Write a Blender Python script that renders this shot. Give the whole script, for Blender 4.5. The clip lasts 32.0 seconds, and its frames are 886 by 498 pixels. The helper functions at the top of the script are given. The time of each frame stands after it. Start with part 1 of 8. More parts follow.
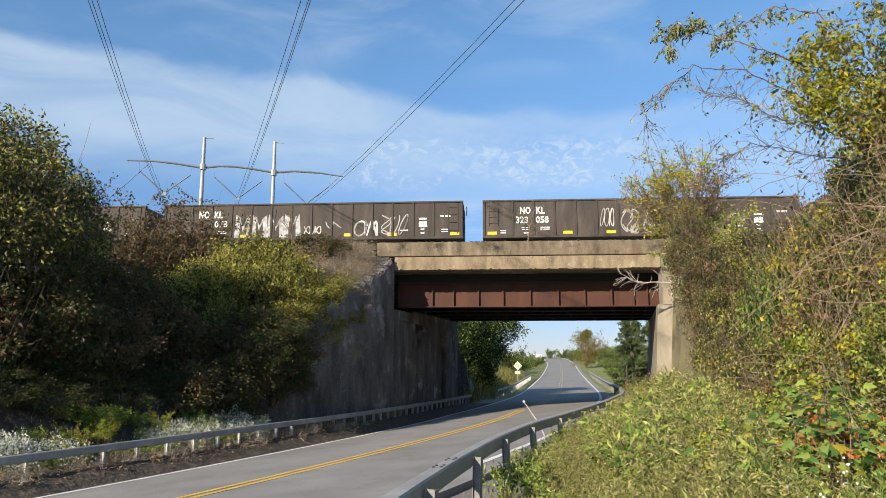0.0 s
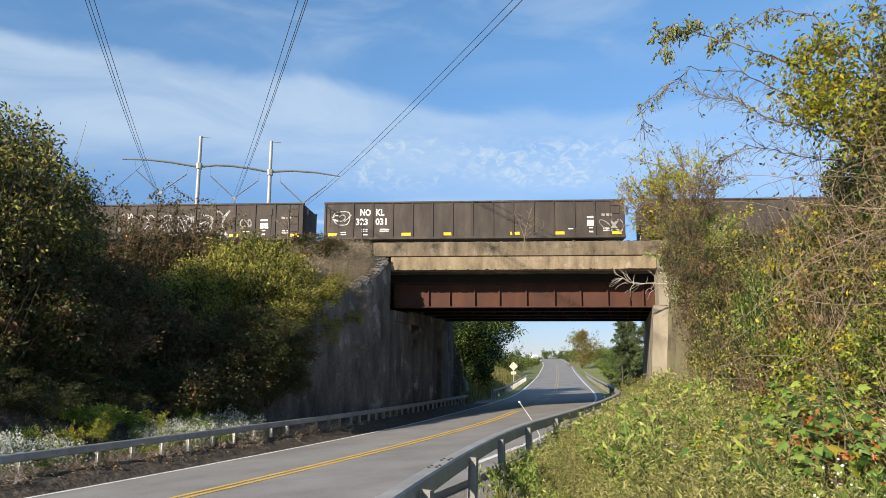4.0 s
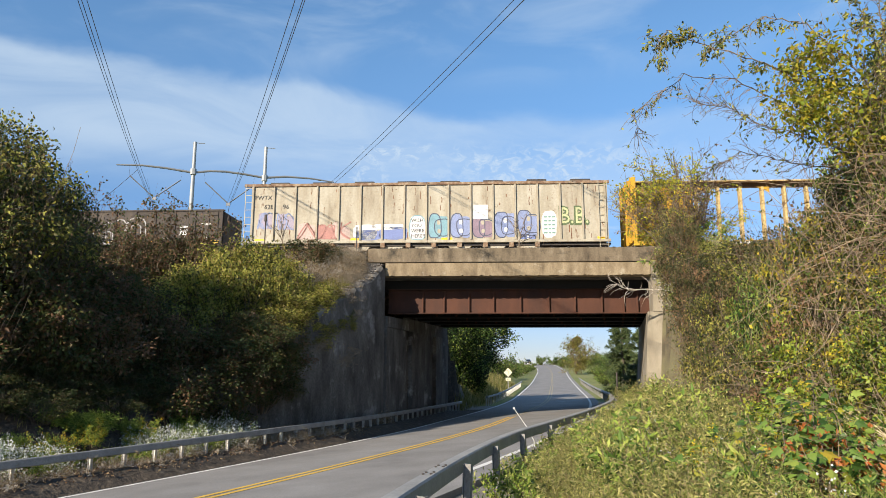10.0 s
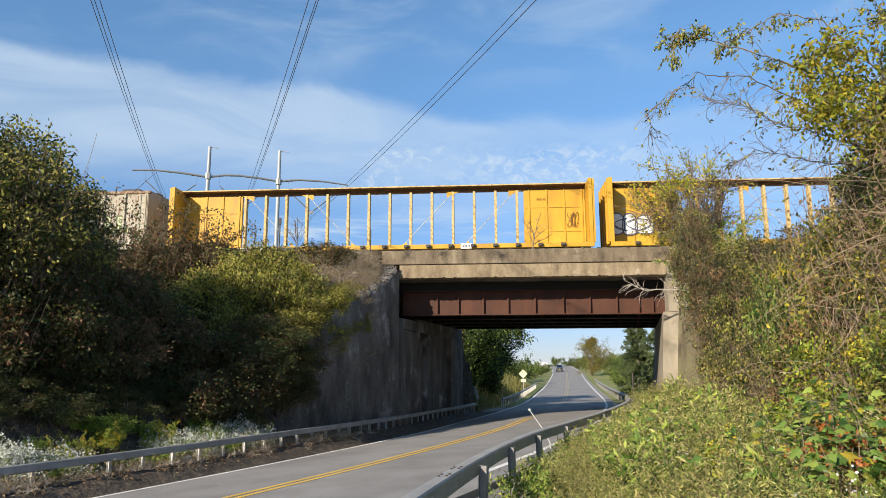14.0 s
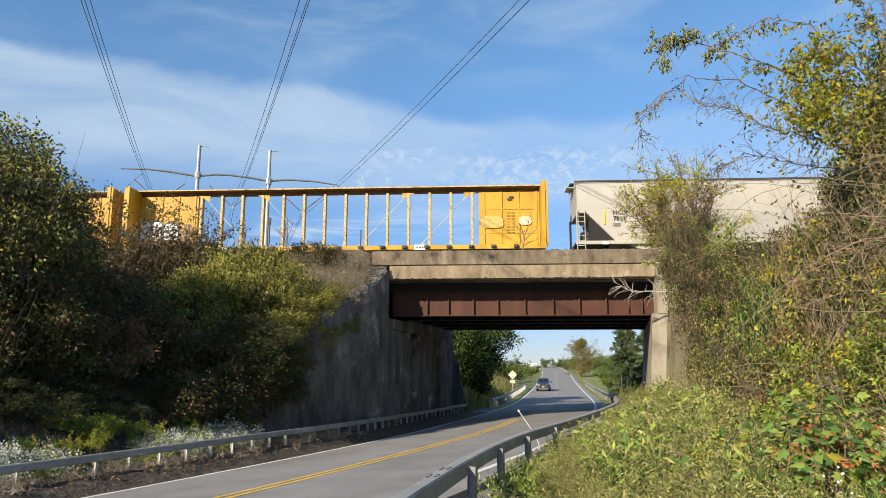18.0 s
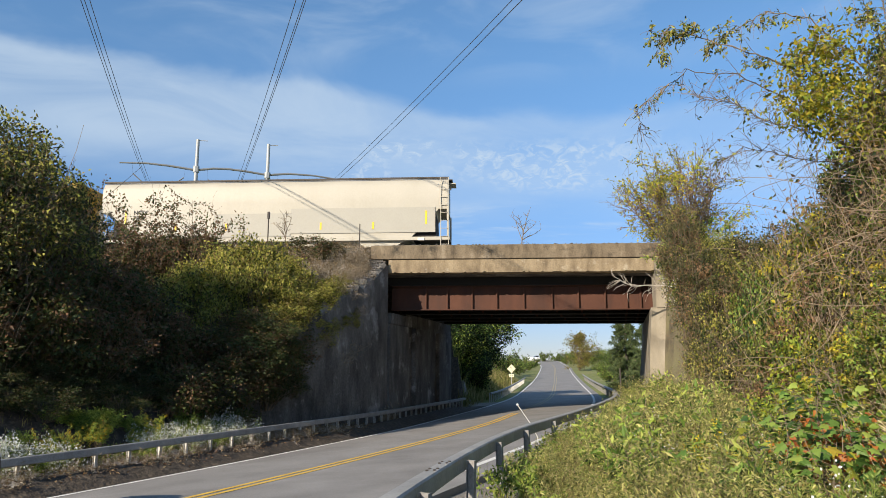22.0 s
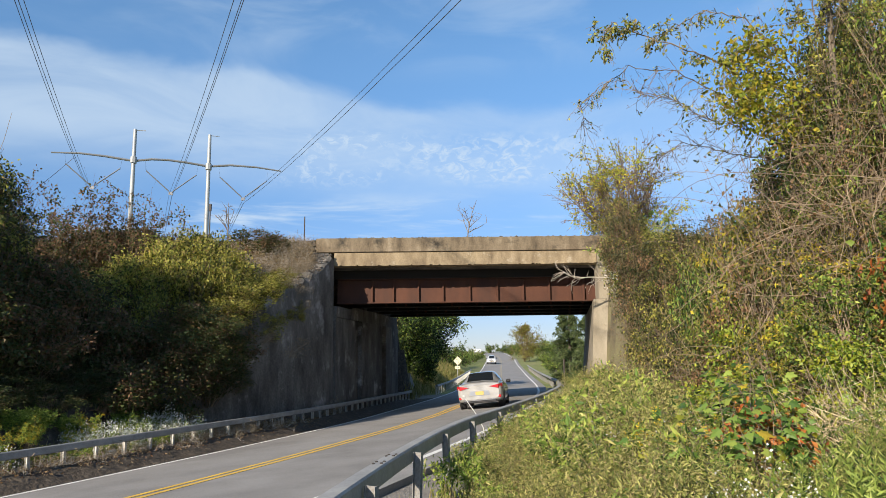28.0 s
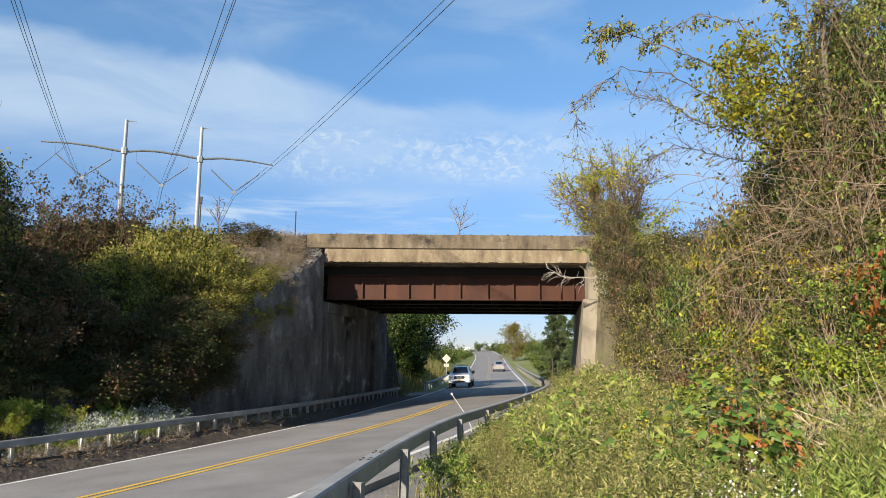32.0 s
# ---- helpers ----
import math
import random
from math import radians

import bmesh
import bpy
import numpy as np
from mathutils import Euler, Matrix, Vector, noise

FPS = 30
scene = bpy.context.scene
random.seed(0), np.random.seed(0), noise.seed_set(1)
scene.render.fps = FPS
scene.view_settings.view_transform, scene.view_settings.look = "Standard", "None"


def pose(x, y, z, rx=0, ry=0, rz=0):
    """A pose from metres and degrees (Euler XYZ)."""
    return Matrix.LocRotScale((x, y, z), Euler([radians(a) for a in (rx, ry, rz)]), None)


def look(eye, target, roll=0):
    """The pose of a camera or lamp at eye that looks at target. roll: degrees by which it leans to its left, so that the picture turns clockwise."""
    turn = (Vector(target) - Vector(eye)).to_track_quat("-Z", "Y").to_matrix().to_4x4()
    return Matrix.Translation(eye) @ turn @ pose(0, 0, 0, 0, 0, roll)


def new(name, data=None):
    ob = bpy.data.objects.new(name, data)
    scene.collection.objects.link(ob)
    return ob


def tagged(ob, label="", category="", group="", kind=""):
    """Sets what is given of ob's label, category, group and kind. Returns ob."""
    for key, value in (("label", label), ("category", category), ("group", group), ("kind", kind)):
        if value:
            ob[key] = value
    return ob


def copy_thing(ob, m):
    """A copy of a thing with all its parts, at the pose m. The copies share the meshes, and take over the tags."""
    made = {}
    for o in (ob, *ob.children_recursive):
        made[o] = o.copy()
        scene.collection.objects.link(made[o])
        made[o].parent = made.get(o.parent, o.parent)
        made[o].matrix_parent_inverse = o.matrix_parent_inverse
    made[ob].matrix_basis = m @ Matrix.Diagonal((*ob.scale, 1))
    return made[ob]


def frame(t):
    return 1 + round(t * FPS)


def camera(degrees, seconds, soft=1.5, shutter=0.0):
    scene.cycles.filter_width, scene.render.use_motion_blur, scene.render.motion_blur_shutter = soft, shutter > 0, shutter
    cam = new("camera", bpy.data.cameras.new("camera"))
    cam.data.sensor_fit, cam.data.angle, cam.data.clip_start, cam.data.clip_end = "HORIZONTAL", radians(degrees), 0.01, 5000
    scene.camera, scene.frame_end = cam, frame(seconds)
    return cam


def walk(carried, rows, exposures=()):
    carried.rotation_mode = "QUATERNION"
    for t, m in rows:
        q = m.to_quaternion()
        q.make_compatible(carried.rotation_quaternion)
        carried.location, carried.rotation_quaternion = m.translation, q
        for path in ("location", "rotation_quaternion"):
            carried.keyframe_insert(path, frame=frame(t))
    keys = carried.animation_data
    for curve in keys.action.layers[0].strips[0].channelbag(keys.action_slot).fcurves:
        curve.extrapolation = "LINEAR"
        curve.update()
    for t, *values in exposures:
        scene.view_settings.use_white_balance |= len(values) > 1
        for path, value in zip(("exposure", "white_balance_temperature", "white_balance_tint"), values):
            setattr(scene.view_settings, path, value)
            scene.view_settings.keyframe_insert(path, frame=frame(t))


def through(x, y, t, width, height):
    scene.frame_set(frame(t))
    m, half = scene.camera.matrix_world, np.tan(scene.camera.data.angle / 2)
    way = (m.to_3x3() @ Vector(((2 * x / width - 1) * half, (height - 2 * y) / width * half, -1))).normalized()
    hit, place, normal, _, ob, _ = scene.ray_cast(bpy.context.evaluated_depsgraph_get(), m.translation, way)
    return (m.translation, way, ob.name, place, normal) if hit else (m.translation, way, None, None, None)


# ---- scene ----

# ---- camera ----
EYE = (0.0, 0.0, 1.6)
TURNS = [
    (0, 99.436, 0.008, 0.552),
    (0.5, 99.355, 0.063, 0.390),
    (1, 99.330, 0.086, 0.215),
    (1.5, 99.361, 0.135, 0.159),
    (2, 99.404, 0.089, 0.152),
    (2.5, 99.451, -0.044, 0.201),
    (3, 99.468, -0.129, 0.215),
    (3.5, 99.452, -0.169, 0.207),
    (5.5, 99.550, -0.110, 0.348),
    (6, 99.681, -0.115, 0.484),
    (6.5, 99.806, -0.124, 0.615),
    (7, 99.876, -0.117, 0.681),
    (7.5, 99.942, -0.119, 0.629),
    (8, 100.001, -0.119, 0.493),
    (8.5, 100.043, -0.073, 0.305),
    (9, 100.050, -0.076, 0.069),
    (9.5, 100.019, -0.126, -0.089),
    (10, 99.951, -0.143, -0.225),
    (10.5, 99.854, -0.065, -0.312),
    (11, 99.734, -0.068, -0.338),
    (11.5, 99.628, 0.027, -0.261),
    (12, 99.594, 0.142, -0.112),
    (12.5, 99.662, 0.231, 0.158),
    (13, 99.804, 0.220, 0.434),
    (13.5, 99.980, 0.203, 0.734),
    (14, 100.092, 0.163, 0.973),
    (14.5, 100.114, 0.219, 1.207),
    (16.5, 100.139, 0.058, 1.013),
    (17, 100.159, -0.020, 0.709),
    (17.5, 100.165, 0.002, 0.409),
    (18, 100.155, -0.013, 0.129),
    (18.5, 100.117, 0.051, -0.028),
    (19, 100.042, -0.000, -0.119),
    (19.5, 99.924, -0.032, -0.129),
    (20, 99.807, -0.012, -0.108),
    (20.5, 99.733, 0.016, -0.078),
    (21, 99.683, -0.073, -0.070),
    (21.5, 99.687, 0.013, -0.015),
    (22, 99.675, 0.009, 0.044),
    (22.5, 99.648, -0.121, 0.067),
    (23, 99.567, -0.282, -0.047),
    (23.5, 99.564, -0.456, -0.297),
    (24, 99.652, -0.540, -0.605),
    (24.5, 99.847, -0.633, -0.827),
    (25, 99.961, -0.442, -1.119),
    (25.5, 99.926, -0.025, -1.578),
    (27.5, 99.155, 0.986, -4.158),
    (28, 99.059, 0.823, -4.272),
    (28.5, 99.013, 0.702, -4.294),
    (29, 99.026, 0.504, -4.297),
    (29.5, 99.097, 0.317, -4.348),
    (30, 99.168, 0.222, -4.458),
    (30.5, 99.142, 0.109, -4.591),
    (31, 99.064, -0.008, -4.761),
    (31.5, 98.951, -0.132, -4.965),
    (32, 98.855, -0.156, -5.175),
]
cam = camera(64.607, 32.0, soft=0.55)
walk(cam, [(t, pose(*EYE, rx, ry, rz)) for t, rx, ry, rz in TURNS],
     [(0, 0.70), (17, 0.68), (20, 0.64), (22, 0.60), (24, 0.60), (25, 0.64), (28, 0.70), (32, 0.72)])

# ---- light ----
SUN_AZ, SUN_EL = 217.0, 25.0     # compass bearing of the sun from +y over +x, and its height
scene.view_settings.exposure = 0.70
world = bpy.data.worlds.new("sky")
scene.world = world
world.use_nodes = True


def sky_nodes():
    nt = world.node_tree
    nt.nodes.clear()
    N, K = nt.nodes.new, nt.links.new
    out, bg = N("ShaderNodeOutputWorld"), N("ShaderNodeBackground")
    sky = N("ShaderNodeTexSky")
    sky.sky_type, sky.sun_disc = "NISHITA", False
    sky.sun_elevation, sky.sun_rotation = radians(SUN_EL), radians(SUN_AZ)
    sky.air_density, sky.dust_density, sky.ozone_density = 1.0, 0.05, 1.6
    sky.altitude = 300
    # thin high cloud, laid out on a flat layer overhead
    tc, sep = N("ShaderNodeTexCoord"), N("ShaderNodeSeparateXYZ")
    K(tc.outputs["Generated"], sep.inputs[0])

    def math_node(op, a, b=None):
        m = N("ShaderNodeMath")
        m.operation = op
        for i, v in enumerate((a, b)):
            if v is None:
                continue
            if isinstance(v, (int, float)):
                m.inputs[i].default_value = v
            else:
                K(v, m.inputs[i])
        return m.outputs[0]

    # bearing east of north and height over the horizon, in degrees
    bearing = math_node("MULTIPLY", math_node("ARCTAN2", sep.outputs[0], sep.outputs[1]), 57.296)
    height = math_node("MULTIPLY", math_node("ARCSINE", sep.outputs[2]), 57.296)
    comb = N("ShaderNodeCombineXYZ")
    K(bearing, comb.inputs[0]), K(height, comb.inputs[1])

    def layer(scale, loc, stretch, detail, rough, lo, hi, dist=0.0, turn=0.0):
        mp = N("ShaderNodeMapping")
        mp.inputs["Location"].default_value = loc
        mp.inputs["Rotation"].default_value = (0, 0, radians(turn))
        mp.inputs["Scale"].default_value = stretch
        K(comb.outputs[0], mp.inputs[0])
        no = N("ShaderNodeTexNoise")
        no.inputs["Scale"].default_value, no.inputs["Detail"].default_value = scale, detail
        no.inputs["Roughness"].default_value, no.inputs["Distortion"].default_value = rough, dist
        K(mp.outputs[0], no.inputs[0])
        return ease(no.outputs[0], lo, hi)

    def ease(value, lo, hi):
        mr = N("ShaderNodeMapRange")
        mr.interpolation_type = "SMOOTHSTEP"
        mr.inputs[1].default_value, mr.inputs[2].default_value = lo, hi
        K(value, mr.inputs[0])
        return mr.outputs[0]

    def band(value, a, b, c, d):
        return math_node("MULTIPLY", ease(value, a, b), ease(value, d, c))

    def times(*values):
        out_ = values[0]
        for v in values[1:]:
            out_ = math_node("MULTIPLY", out_, v)
        return out_

    # a long bank of thin cloud, its upper rim falling to the east and ragged below
    warp = layer(0.13, (3.3, 0.7, 0), (0.5, 1.0, 1), 5, 0.55, 0.0, 1.0, 0.3)
    lifted = math_node("ADD", height, math_node("MULTIPLY", math_node("SUBTRACT", warp, 0.5), 3.2))
    lifted = math_node("ADD", lifted, math_node("MULTIPLY", ease(bearing, -12.0, 6.0), 2.6))
    wisp = layer(0.16, (0.4, 1.2, 0), (0.35, 1.3, 1), 6, 0.58, 0.28, 0.72, 0.8, -10)
    thin = math_node("SUBTRACT", 1.0, math_node("MULTIPLY", ease(bearing, -4.0, 10.0), 0.45))
    bank = times(band(lifted, 12.5, 18.0, 21.9, 23.6), math_node("ADD", math_node("MULTIPLY", wisp, 0.5), 0.5), thin)
    # small rippled cloudlets under its eastern half
    ripple = layer(1.05, (0, 0.2, 0), (0.8, 1.35, 1), 4, 0.62, 0.44, 0.66, 0.9, 12)
    patch = layer(0.22, (1.7, 3.1, 0), (0.6, 1.0, 1), 2, 0.5, 0.36, 0.58)
    spots = times(ripple, band(math_node("ADD", height, math_node("MULTIPLY", warp, 2.0)), 14.6, 16.2, 18.4, 20.0), band(bearing, -12.0, -6.0, 12.0, 22.0), patch)
    # high thin streaks above, and low ones near the horizon
    streak = layer(0.15, (6.1, 2.2, 0), (0.45, 1.2, 1), 5, 0.55, 0.40, 0.74, 0.6, 28)
    high = times(streak, ease(height, 22.0, 26.0), 0.36)
    low = times(layer(0.30, (2.4, 5.0, 0), (0.22, 1.6, 1), 5, 0.6, 0.50, 0.72, 0.5, 4), band(height, 7.0, 9.0, 12.0, 14.0), 0.75)
    cover = math_node("ADD", math_node("ADD", math_node("MULTIPLY", bank, 0.66), math_node("MULTIPLY", spots, 0.42)), math_node("ADD", high, low))
    cover = math_node("MINIMUM", cover, 0.82)
    mix = N("ShaderNodeMix")
    mix.data_type = "RGBA"
    # the air near the horizon is clear and blue
    clear = N("ShaderNodeMapRange")
    clear.interpolation_type = "SMOOTHSTEP"
    clear.inputs[1].default_value, clear.inputs[2].default_value = -0.05, 0.50
    K(sep.outputs[2], clear.inputs[0])
    tint = N("ShaderNodeMix")
    tint.data_type = "RGBA"
    tint.inputs[6].default_value, tint.inputs[7].default_value = (0.385, 0.422, 0.650, 1), (0.80, 1.06, 1.20, 1)
    K(clear.outputs[0], tint.inputs[0])
    deep = N("ShaderNodeVectorMath")
    deep.operation = "MULTIPLY"
    K(sky.outputs[0], deep.inputs[0]), K(tint.outputs[2], deep.inputs[1])
    K(cover, mix.inputs[0]), K(deep.outputs[0], mix.inputs[6])
    mix.inputs[7].default_value = (4.15, 4.95, 5.75, 1)
    bg.inputs[1].default_value = 0.10
    K(mix.outputs[2], bg.inputs[0]), K(bg.outputs[0], out.inputs[0])


sky_nodes()
sun = new("sun", bpy.data.lights.new("sun", "SUN"))
sun.data.energy, sun.data.angle, sun.data.color = 5.0, radians(0.53), (1.0, 0.87, 0.70)
_az, _el = radians(SUN_AZ), radians(SUN_EL)
sun.matrix_world = look((40 * math.sin(_az) * math.cos(_el), 40 * math.cos(_az) * math.cos(_el), 40 * math.sin(_el)), (0, 0, 0))

# ---- materials ----
def nodes_of(name):
    m = bpy.data.materials.new(name)
    m.use_nodes = True
    nt = m.node_tree
    return m, nt, nt.nodes["Principled BSDF"], nt.nodes.new, nt.links.new


def set_ramp(ramp, stops):
    e = ramp.color_ramp.elements
    while len(e) < len(stops):
        e.new(0.5)
    for el, (p, c) in zip(e, stops):
        el.position, el.color = p, (*c, 1)


def surf(name, cols, fine=40.0, coarse=1.5, rough=0.8, metal=0.0, bump=0.15, depth=0.01, spread=0.35, island=0.0, streak=1.0,
         objvar=0.0, coat=0.0, grain=0.27, blotch=None):
    """A surface with coarse patches between the colours given, fine grain, uneven gloss and relief.
    streak below 1 draws the patches out downwards; island and objvar vary the tone piece by piece.
    blotch: colour, scale, where it begins and ends: ragged stains of another colour."""
    m, nt, b, N, K = nodes_of(name)
    tc, mp = N("ShaderNodeTexCoord"), N("ShaderNodeMapping")
    mp.inputs["Scale"].default_value = (1, 1, streak)
    K(tc.outputs["Object"], mp.inputs[0])
    big, small = N("ShaderNodeTexNoise"), N("ShaderNodeTexNoise")
    big.inputs["Scale"].default_value, big.inputs["Detail"].default_value, big.inputs["Roughness"].default_value = coarse, 6, 0.6
    small.inputs["Scale"].default_value, small.inputs["Detail"].default_value = fine, 4
    K(mp.outputs[0], big.inputs[0]), K(tc.outputs["Object"], small.inputs[0])
    ramp = N("ShaderNodeValToRGB")
    n = len(cols)
    set_ramp(ramp, [(0.5 + (i / max(1, n - 1) - 0.5) * spread * 1.2, c) for i, c in enumerate(cols)])
    K(big.outputs[0], ramp.inputs[0])
    hsv = N("ShaderNodeHueSaturation")
    base = ramp.outputs[0]
    if blotch:
        spot, fade, over = N("ShaderNodeTexNoise"), N("ShaderNodeMapRange"), N("ShaderNodeMix")
        spot.inputs["Scale"].default_value, spot.inputs["Detail"].default_value, spot.inputs["Roughness"].default_value = blotch[1], 10, 0.68
        fade.inputs[1].default_value, fade.inputs[2].default_value = blotch[2], blotch[3]
        over.data_type = "RGBA"
        over.inputs[7].default_value = (*blotch[0], 1)
        K(tc.outputs["Object"], spot.inputs[0]), K(spot.outputs[0], fade.inputs[0])
        K(fade.outputs[0], over.inputs[0]), K(base, over.inputs[6])
        base = over.outputs[2]
    K(base, hsv.inputs["Color"])
    val = N("ShaderNodeMapRange")
    val.inputs[1].default_value, val.inputs[2].default_value = 0.25, 0.75
    val.inputs[3].default_value, val.inputs[4].default_value = 1 - grain, 1 + grain
    K(small.outputs[0], val.inputs[0])
    last = val.outputs[0]
    for amount, src in ((island, "island"), (objvar, "object")):
        if amount:
            r = N("ShaderNodeNewGeometry").outputs["Random Per Island"] if src == "island" else N("ShaderNodeObjectInfo").outputs["Random"]
            mr = N("ShaderNodeMapRange")
            mr.inputs[3].default_value, mr.inputs[4].default_value = 1 - amount, 1 + amount
            K(r, mr.inputs[0])
            mu = N("ShaderNodeMath")
            mu.operation = "MULTIPLY"
            K(last, mu.inputs[0]), K(mr.outputs[0], mu.inputs[1])
            last = mu.outputs[0]
    K(last, hsv.inputs["Value"])
    K(hsv.outputs[0], b.inputs["Base Color"])
    rr = N("ShaderNodeMapRange")
    rr.inputs[3].default_value, rr.inputs[4].default_value = max(0.02, rough - 0.12), min(1, rough + 0.12)
    K(big.outputs[0], rr.inputs[0]), K(rr.outputs[0], b.inputs["Roughness"])
    b.inputs["Metallic"].default_value = metal
    b.inputs["Coat Weight"].default_value = coat
    b.inputs["Coat Roughness"].default_value = 0.06
    if bump:
        bp = N("ShaderNodeBump")
        bp.inputs["Strength"].default_value, bp.inputs["Distance"].default_value = bump, depth
        K(small.outputs[0], bp.inputs["Height"]), K(bp.outputs[0], b.inputs["Normal"])
    return m


def leaf_mat(name, cols, through=0.42, rough=0.55):
    """Leaves: each one takes its own tone between the colours given, and lets some light through."""
    m, nt, b, N, K = nodes_of(name)
    g, ramp = N("ShaderNodeNewGeometry"), N("ShaderNodeValToRGB")
    n = len(cols)
    set_ramp(ramp, [((i + 0.0) / max(1, n - 1), c) for i, c in enumerate(cols)])
    K(g.outputs["Random Per Island"], ramp.inputs[0])
    oi, hsv, mr = N("ShaderNodeObjectInfo"), N("ShaderNodeHueSaturation"), N("ShaderNodeMapRange")
    mr.inputs[3].default_value, mr.inputs[4].default_value = 0.8, 1.2
    K(oi.outputs["Random"], mr.inputs[0]), K(mr.outputs[0], hsv.inputs["Value"])
    K(ramp.outputs[0], hsv.inputs["Color"]), K(hsv.outputs[0], b.inputs["Base Color"])
    b.inputs["Roughness"].default_value = rough
    b.inputs["Specular IOR Level"].default_value = 0.3
    tr, mix = N("ShaderNodeBsdfTranslucent"), N("ShaderNodeMixShader")
    K(hsv.outputs[0], tr.inputs[0])
    mix.inputs[0].default_value = through
    K(b.outputs[0], mix.inputs[1]), K(tr.outputs[0], mix.inputs[2])
    K(mix.outputs[0], nt.nodes["Material Output"].inputs[0])
    return m


def plain(name, col, rough=0.5, metal=0.0, glow=0.0):
    m, nt, b, N, K = nodes_of(name)
    b.inputs["Base Color"].default_value = (*col, 1)
    b.inputs["Roughness"].default_value, b.inputs["Metallic"].default_value = rough, metal
    if glow:
        b.inputs["Emission Color"].default_value, b.inputs["Emission Strength"].default_value = (*col, 1), glow
    return m


ASPHALT = surf("asphalt", [(0.155, 0.147, 0.137), (0.215, 0.206, 0.194), (0.27, 0.26, 0.247)], fine=55, coarse=0.7, rough=0.9, bump=0.35, depth=0.008, spread=0.45, grain=0.24)
PAINT_WHITE = surf("road_paint_white", [(0.55, 0.54, 0.5), (0.78, 0.77, 0.73)], fine=60, coarse=3, rough=0.7, bump=0.1)
PAINT_YELLOW = surf("road_paint_yellow", [(0.52, 0.32, 0.05), (0.76, 0.49, 0.06)], fine=60, coarse=3, rough=0.7, bump=0.1)
PAINT_FADED = surf("worn_road_paint", [(0.24, 0.22, 0.18), (0.38, 0.31, 0.16)], fine=60, coarse=1.5, rough=0.75, bump=0.1)
SOIL = surf("soil", [(0.075, 0.06, 0.042), (0.15, 0.128, 0.075), (0.195, 0.18, 0.09)], fine=25, coarse=0.8, rough=0.95, bump=0.6, depth=0.05)
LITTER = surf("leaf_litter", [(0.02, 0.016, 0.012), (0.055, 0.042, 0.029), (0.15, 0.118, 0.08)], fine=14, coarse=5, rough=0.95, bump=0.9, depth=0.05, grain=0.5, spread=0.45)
GRAVEL = surf("gravel", [(0.16, 0.145, 0.125), (0.27, 0.25, 0.22)], fine=30, coarse=1.2, rough=0.95, bump=0.8, depth=0.04)
FIELD = surf("meadow", [(0.10, 0.14, 0.03), (0.17, 0.19, 0.05), (0.24, 0.21, 0.09)], fine=12, coarse=0.15, rough=0.95, bump=0.5, depth=0.1)
CONCRETE = surf("weathered_concrete", [(0.05, 0.037, 0.025), (0.185, 0.14, 0.085), (0.285, 0.225, 0.142), (0.38, 0.32, 0.22)], fine=16, coarse=2.0, rough=0.9, bump=0.35, depth=0.02, streak=0.4, spread=0.48, grain=0.2, blotch=((0.42, 0.37, 0.28), 1.6, 0.57, 0.68))
# stained concrete whose base is also darkened to carry the walls' shade
CONCRETE_SHADED = surf("stained_concrete", [(0.014, 0.0125, 0.011), (0.047, 0.043, 0.038), (0.10, 0.093, 0.082), (0.16, 0.15, 0.135), (0.40, 0.385, 0.36)], fine=14, coarse=1.2, rough=0.92, bump=0.5, depth=0.03, streak=0.42, spread=0.5, grain=0.3, blotch=((0.36, 0.35, 0.335), 0.85, 0.56, 0.72))
GIRDER = surf("brown_girder_paint", [(0.042, 0.015, 0.008), (0.070, 0.025, 0.013), (0.098, 0.038, 0.021)], fine=30, coarse=1.2, rough=0.8, bump=0.08, streak=0.4, grain=0.1)
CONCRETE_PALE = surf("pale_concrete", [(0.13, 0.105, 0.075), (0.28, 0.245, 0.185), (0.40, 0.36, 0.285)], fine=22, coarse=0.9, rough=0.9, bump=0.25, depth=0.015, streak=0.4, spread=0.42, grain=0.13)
STEEL_DARK = surf("dark_steel", [(0.03, 0.025, 0.022), (0.06, 0.048, 0.04)], fine=30, coarse=2, rough=0.65, bump=0.1)
GALV = surf("galvanised_steel", [(0.20, 0.195, 0.185), (0.33, 0.325, 0.305)], fine=40, coarse=2.5, rough=0.6, metal=0.0, bump=0.06, grain=0.15)
# darker post steel: the right rail's shaded side put into the colour
POST_SHADED = surf("aged_post_steel", [(0.16, 0.155, 0.145), (0.27, 0.26, 0.245)], fine=50, coarse=4, rough=0.7, bump=0.08)
POST_GALV = surf("galvanised_post", [(0.48, 0.47, 0.44), (0.66, 0.65, 0.61)], fine=50, coarse=4, rough=0.6, metal=0.25, bump=0.05)
GONDOLA = surf("gondola_brown", [(0.026, 0.019, 0.015), (0.056, 0.045, 0.037), (0.10, 0.079, 0.062)], fine=20, coarse=1.8, rough=0.8, bump=0.12, streak=0.25, objvar=0.1, grain=0.14, spread=0.42)
CREAM = surf("faded_cream_paint", [(0.17, 0.125, 0.08), (0.33, 0.29, 0.215), (0.41, 0.375, 0.295), (0.45, 0.42, 0.345)], fine=9, coarse=1.5, rough=0.75, bump=0.08, streak=0.25, spread=0.46, grain=0.13, blotch=((0.14, 0.075, 0.04), 2.6, 0.60, 0.70))
CREAM_RUST = surf("rusty_cream_paint", [(0.10, 0.05, 0.03), (0.22, 0.14, 0.085), (0.40, 0.34, 0.25)], fine=14, coarse=4, rough=0.85, bump=0.2, spread=0.4)
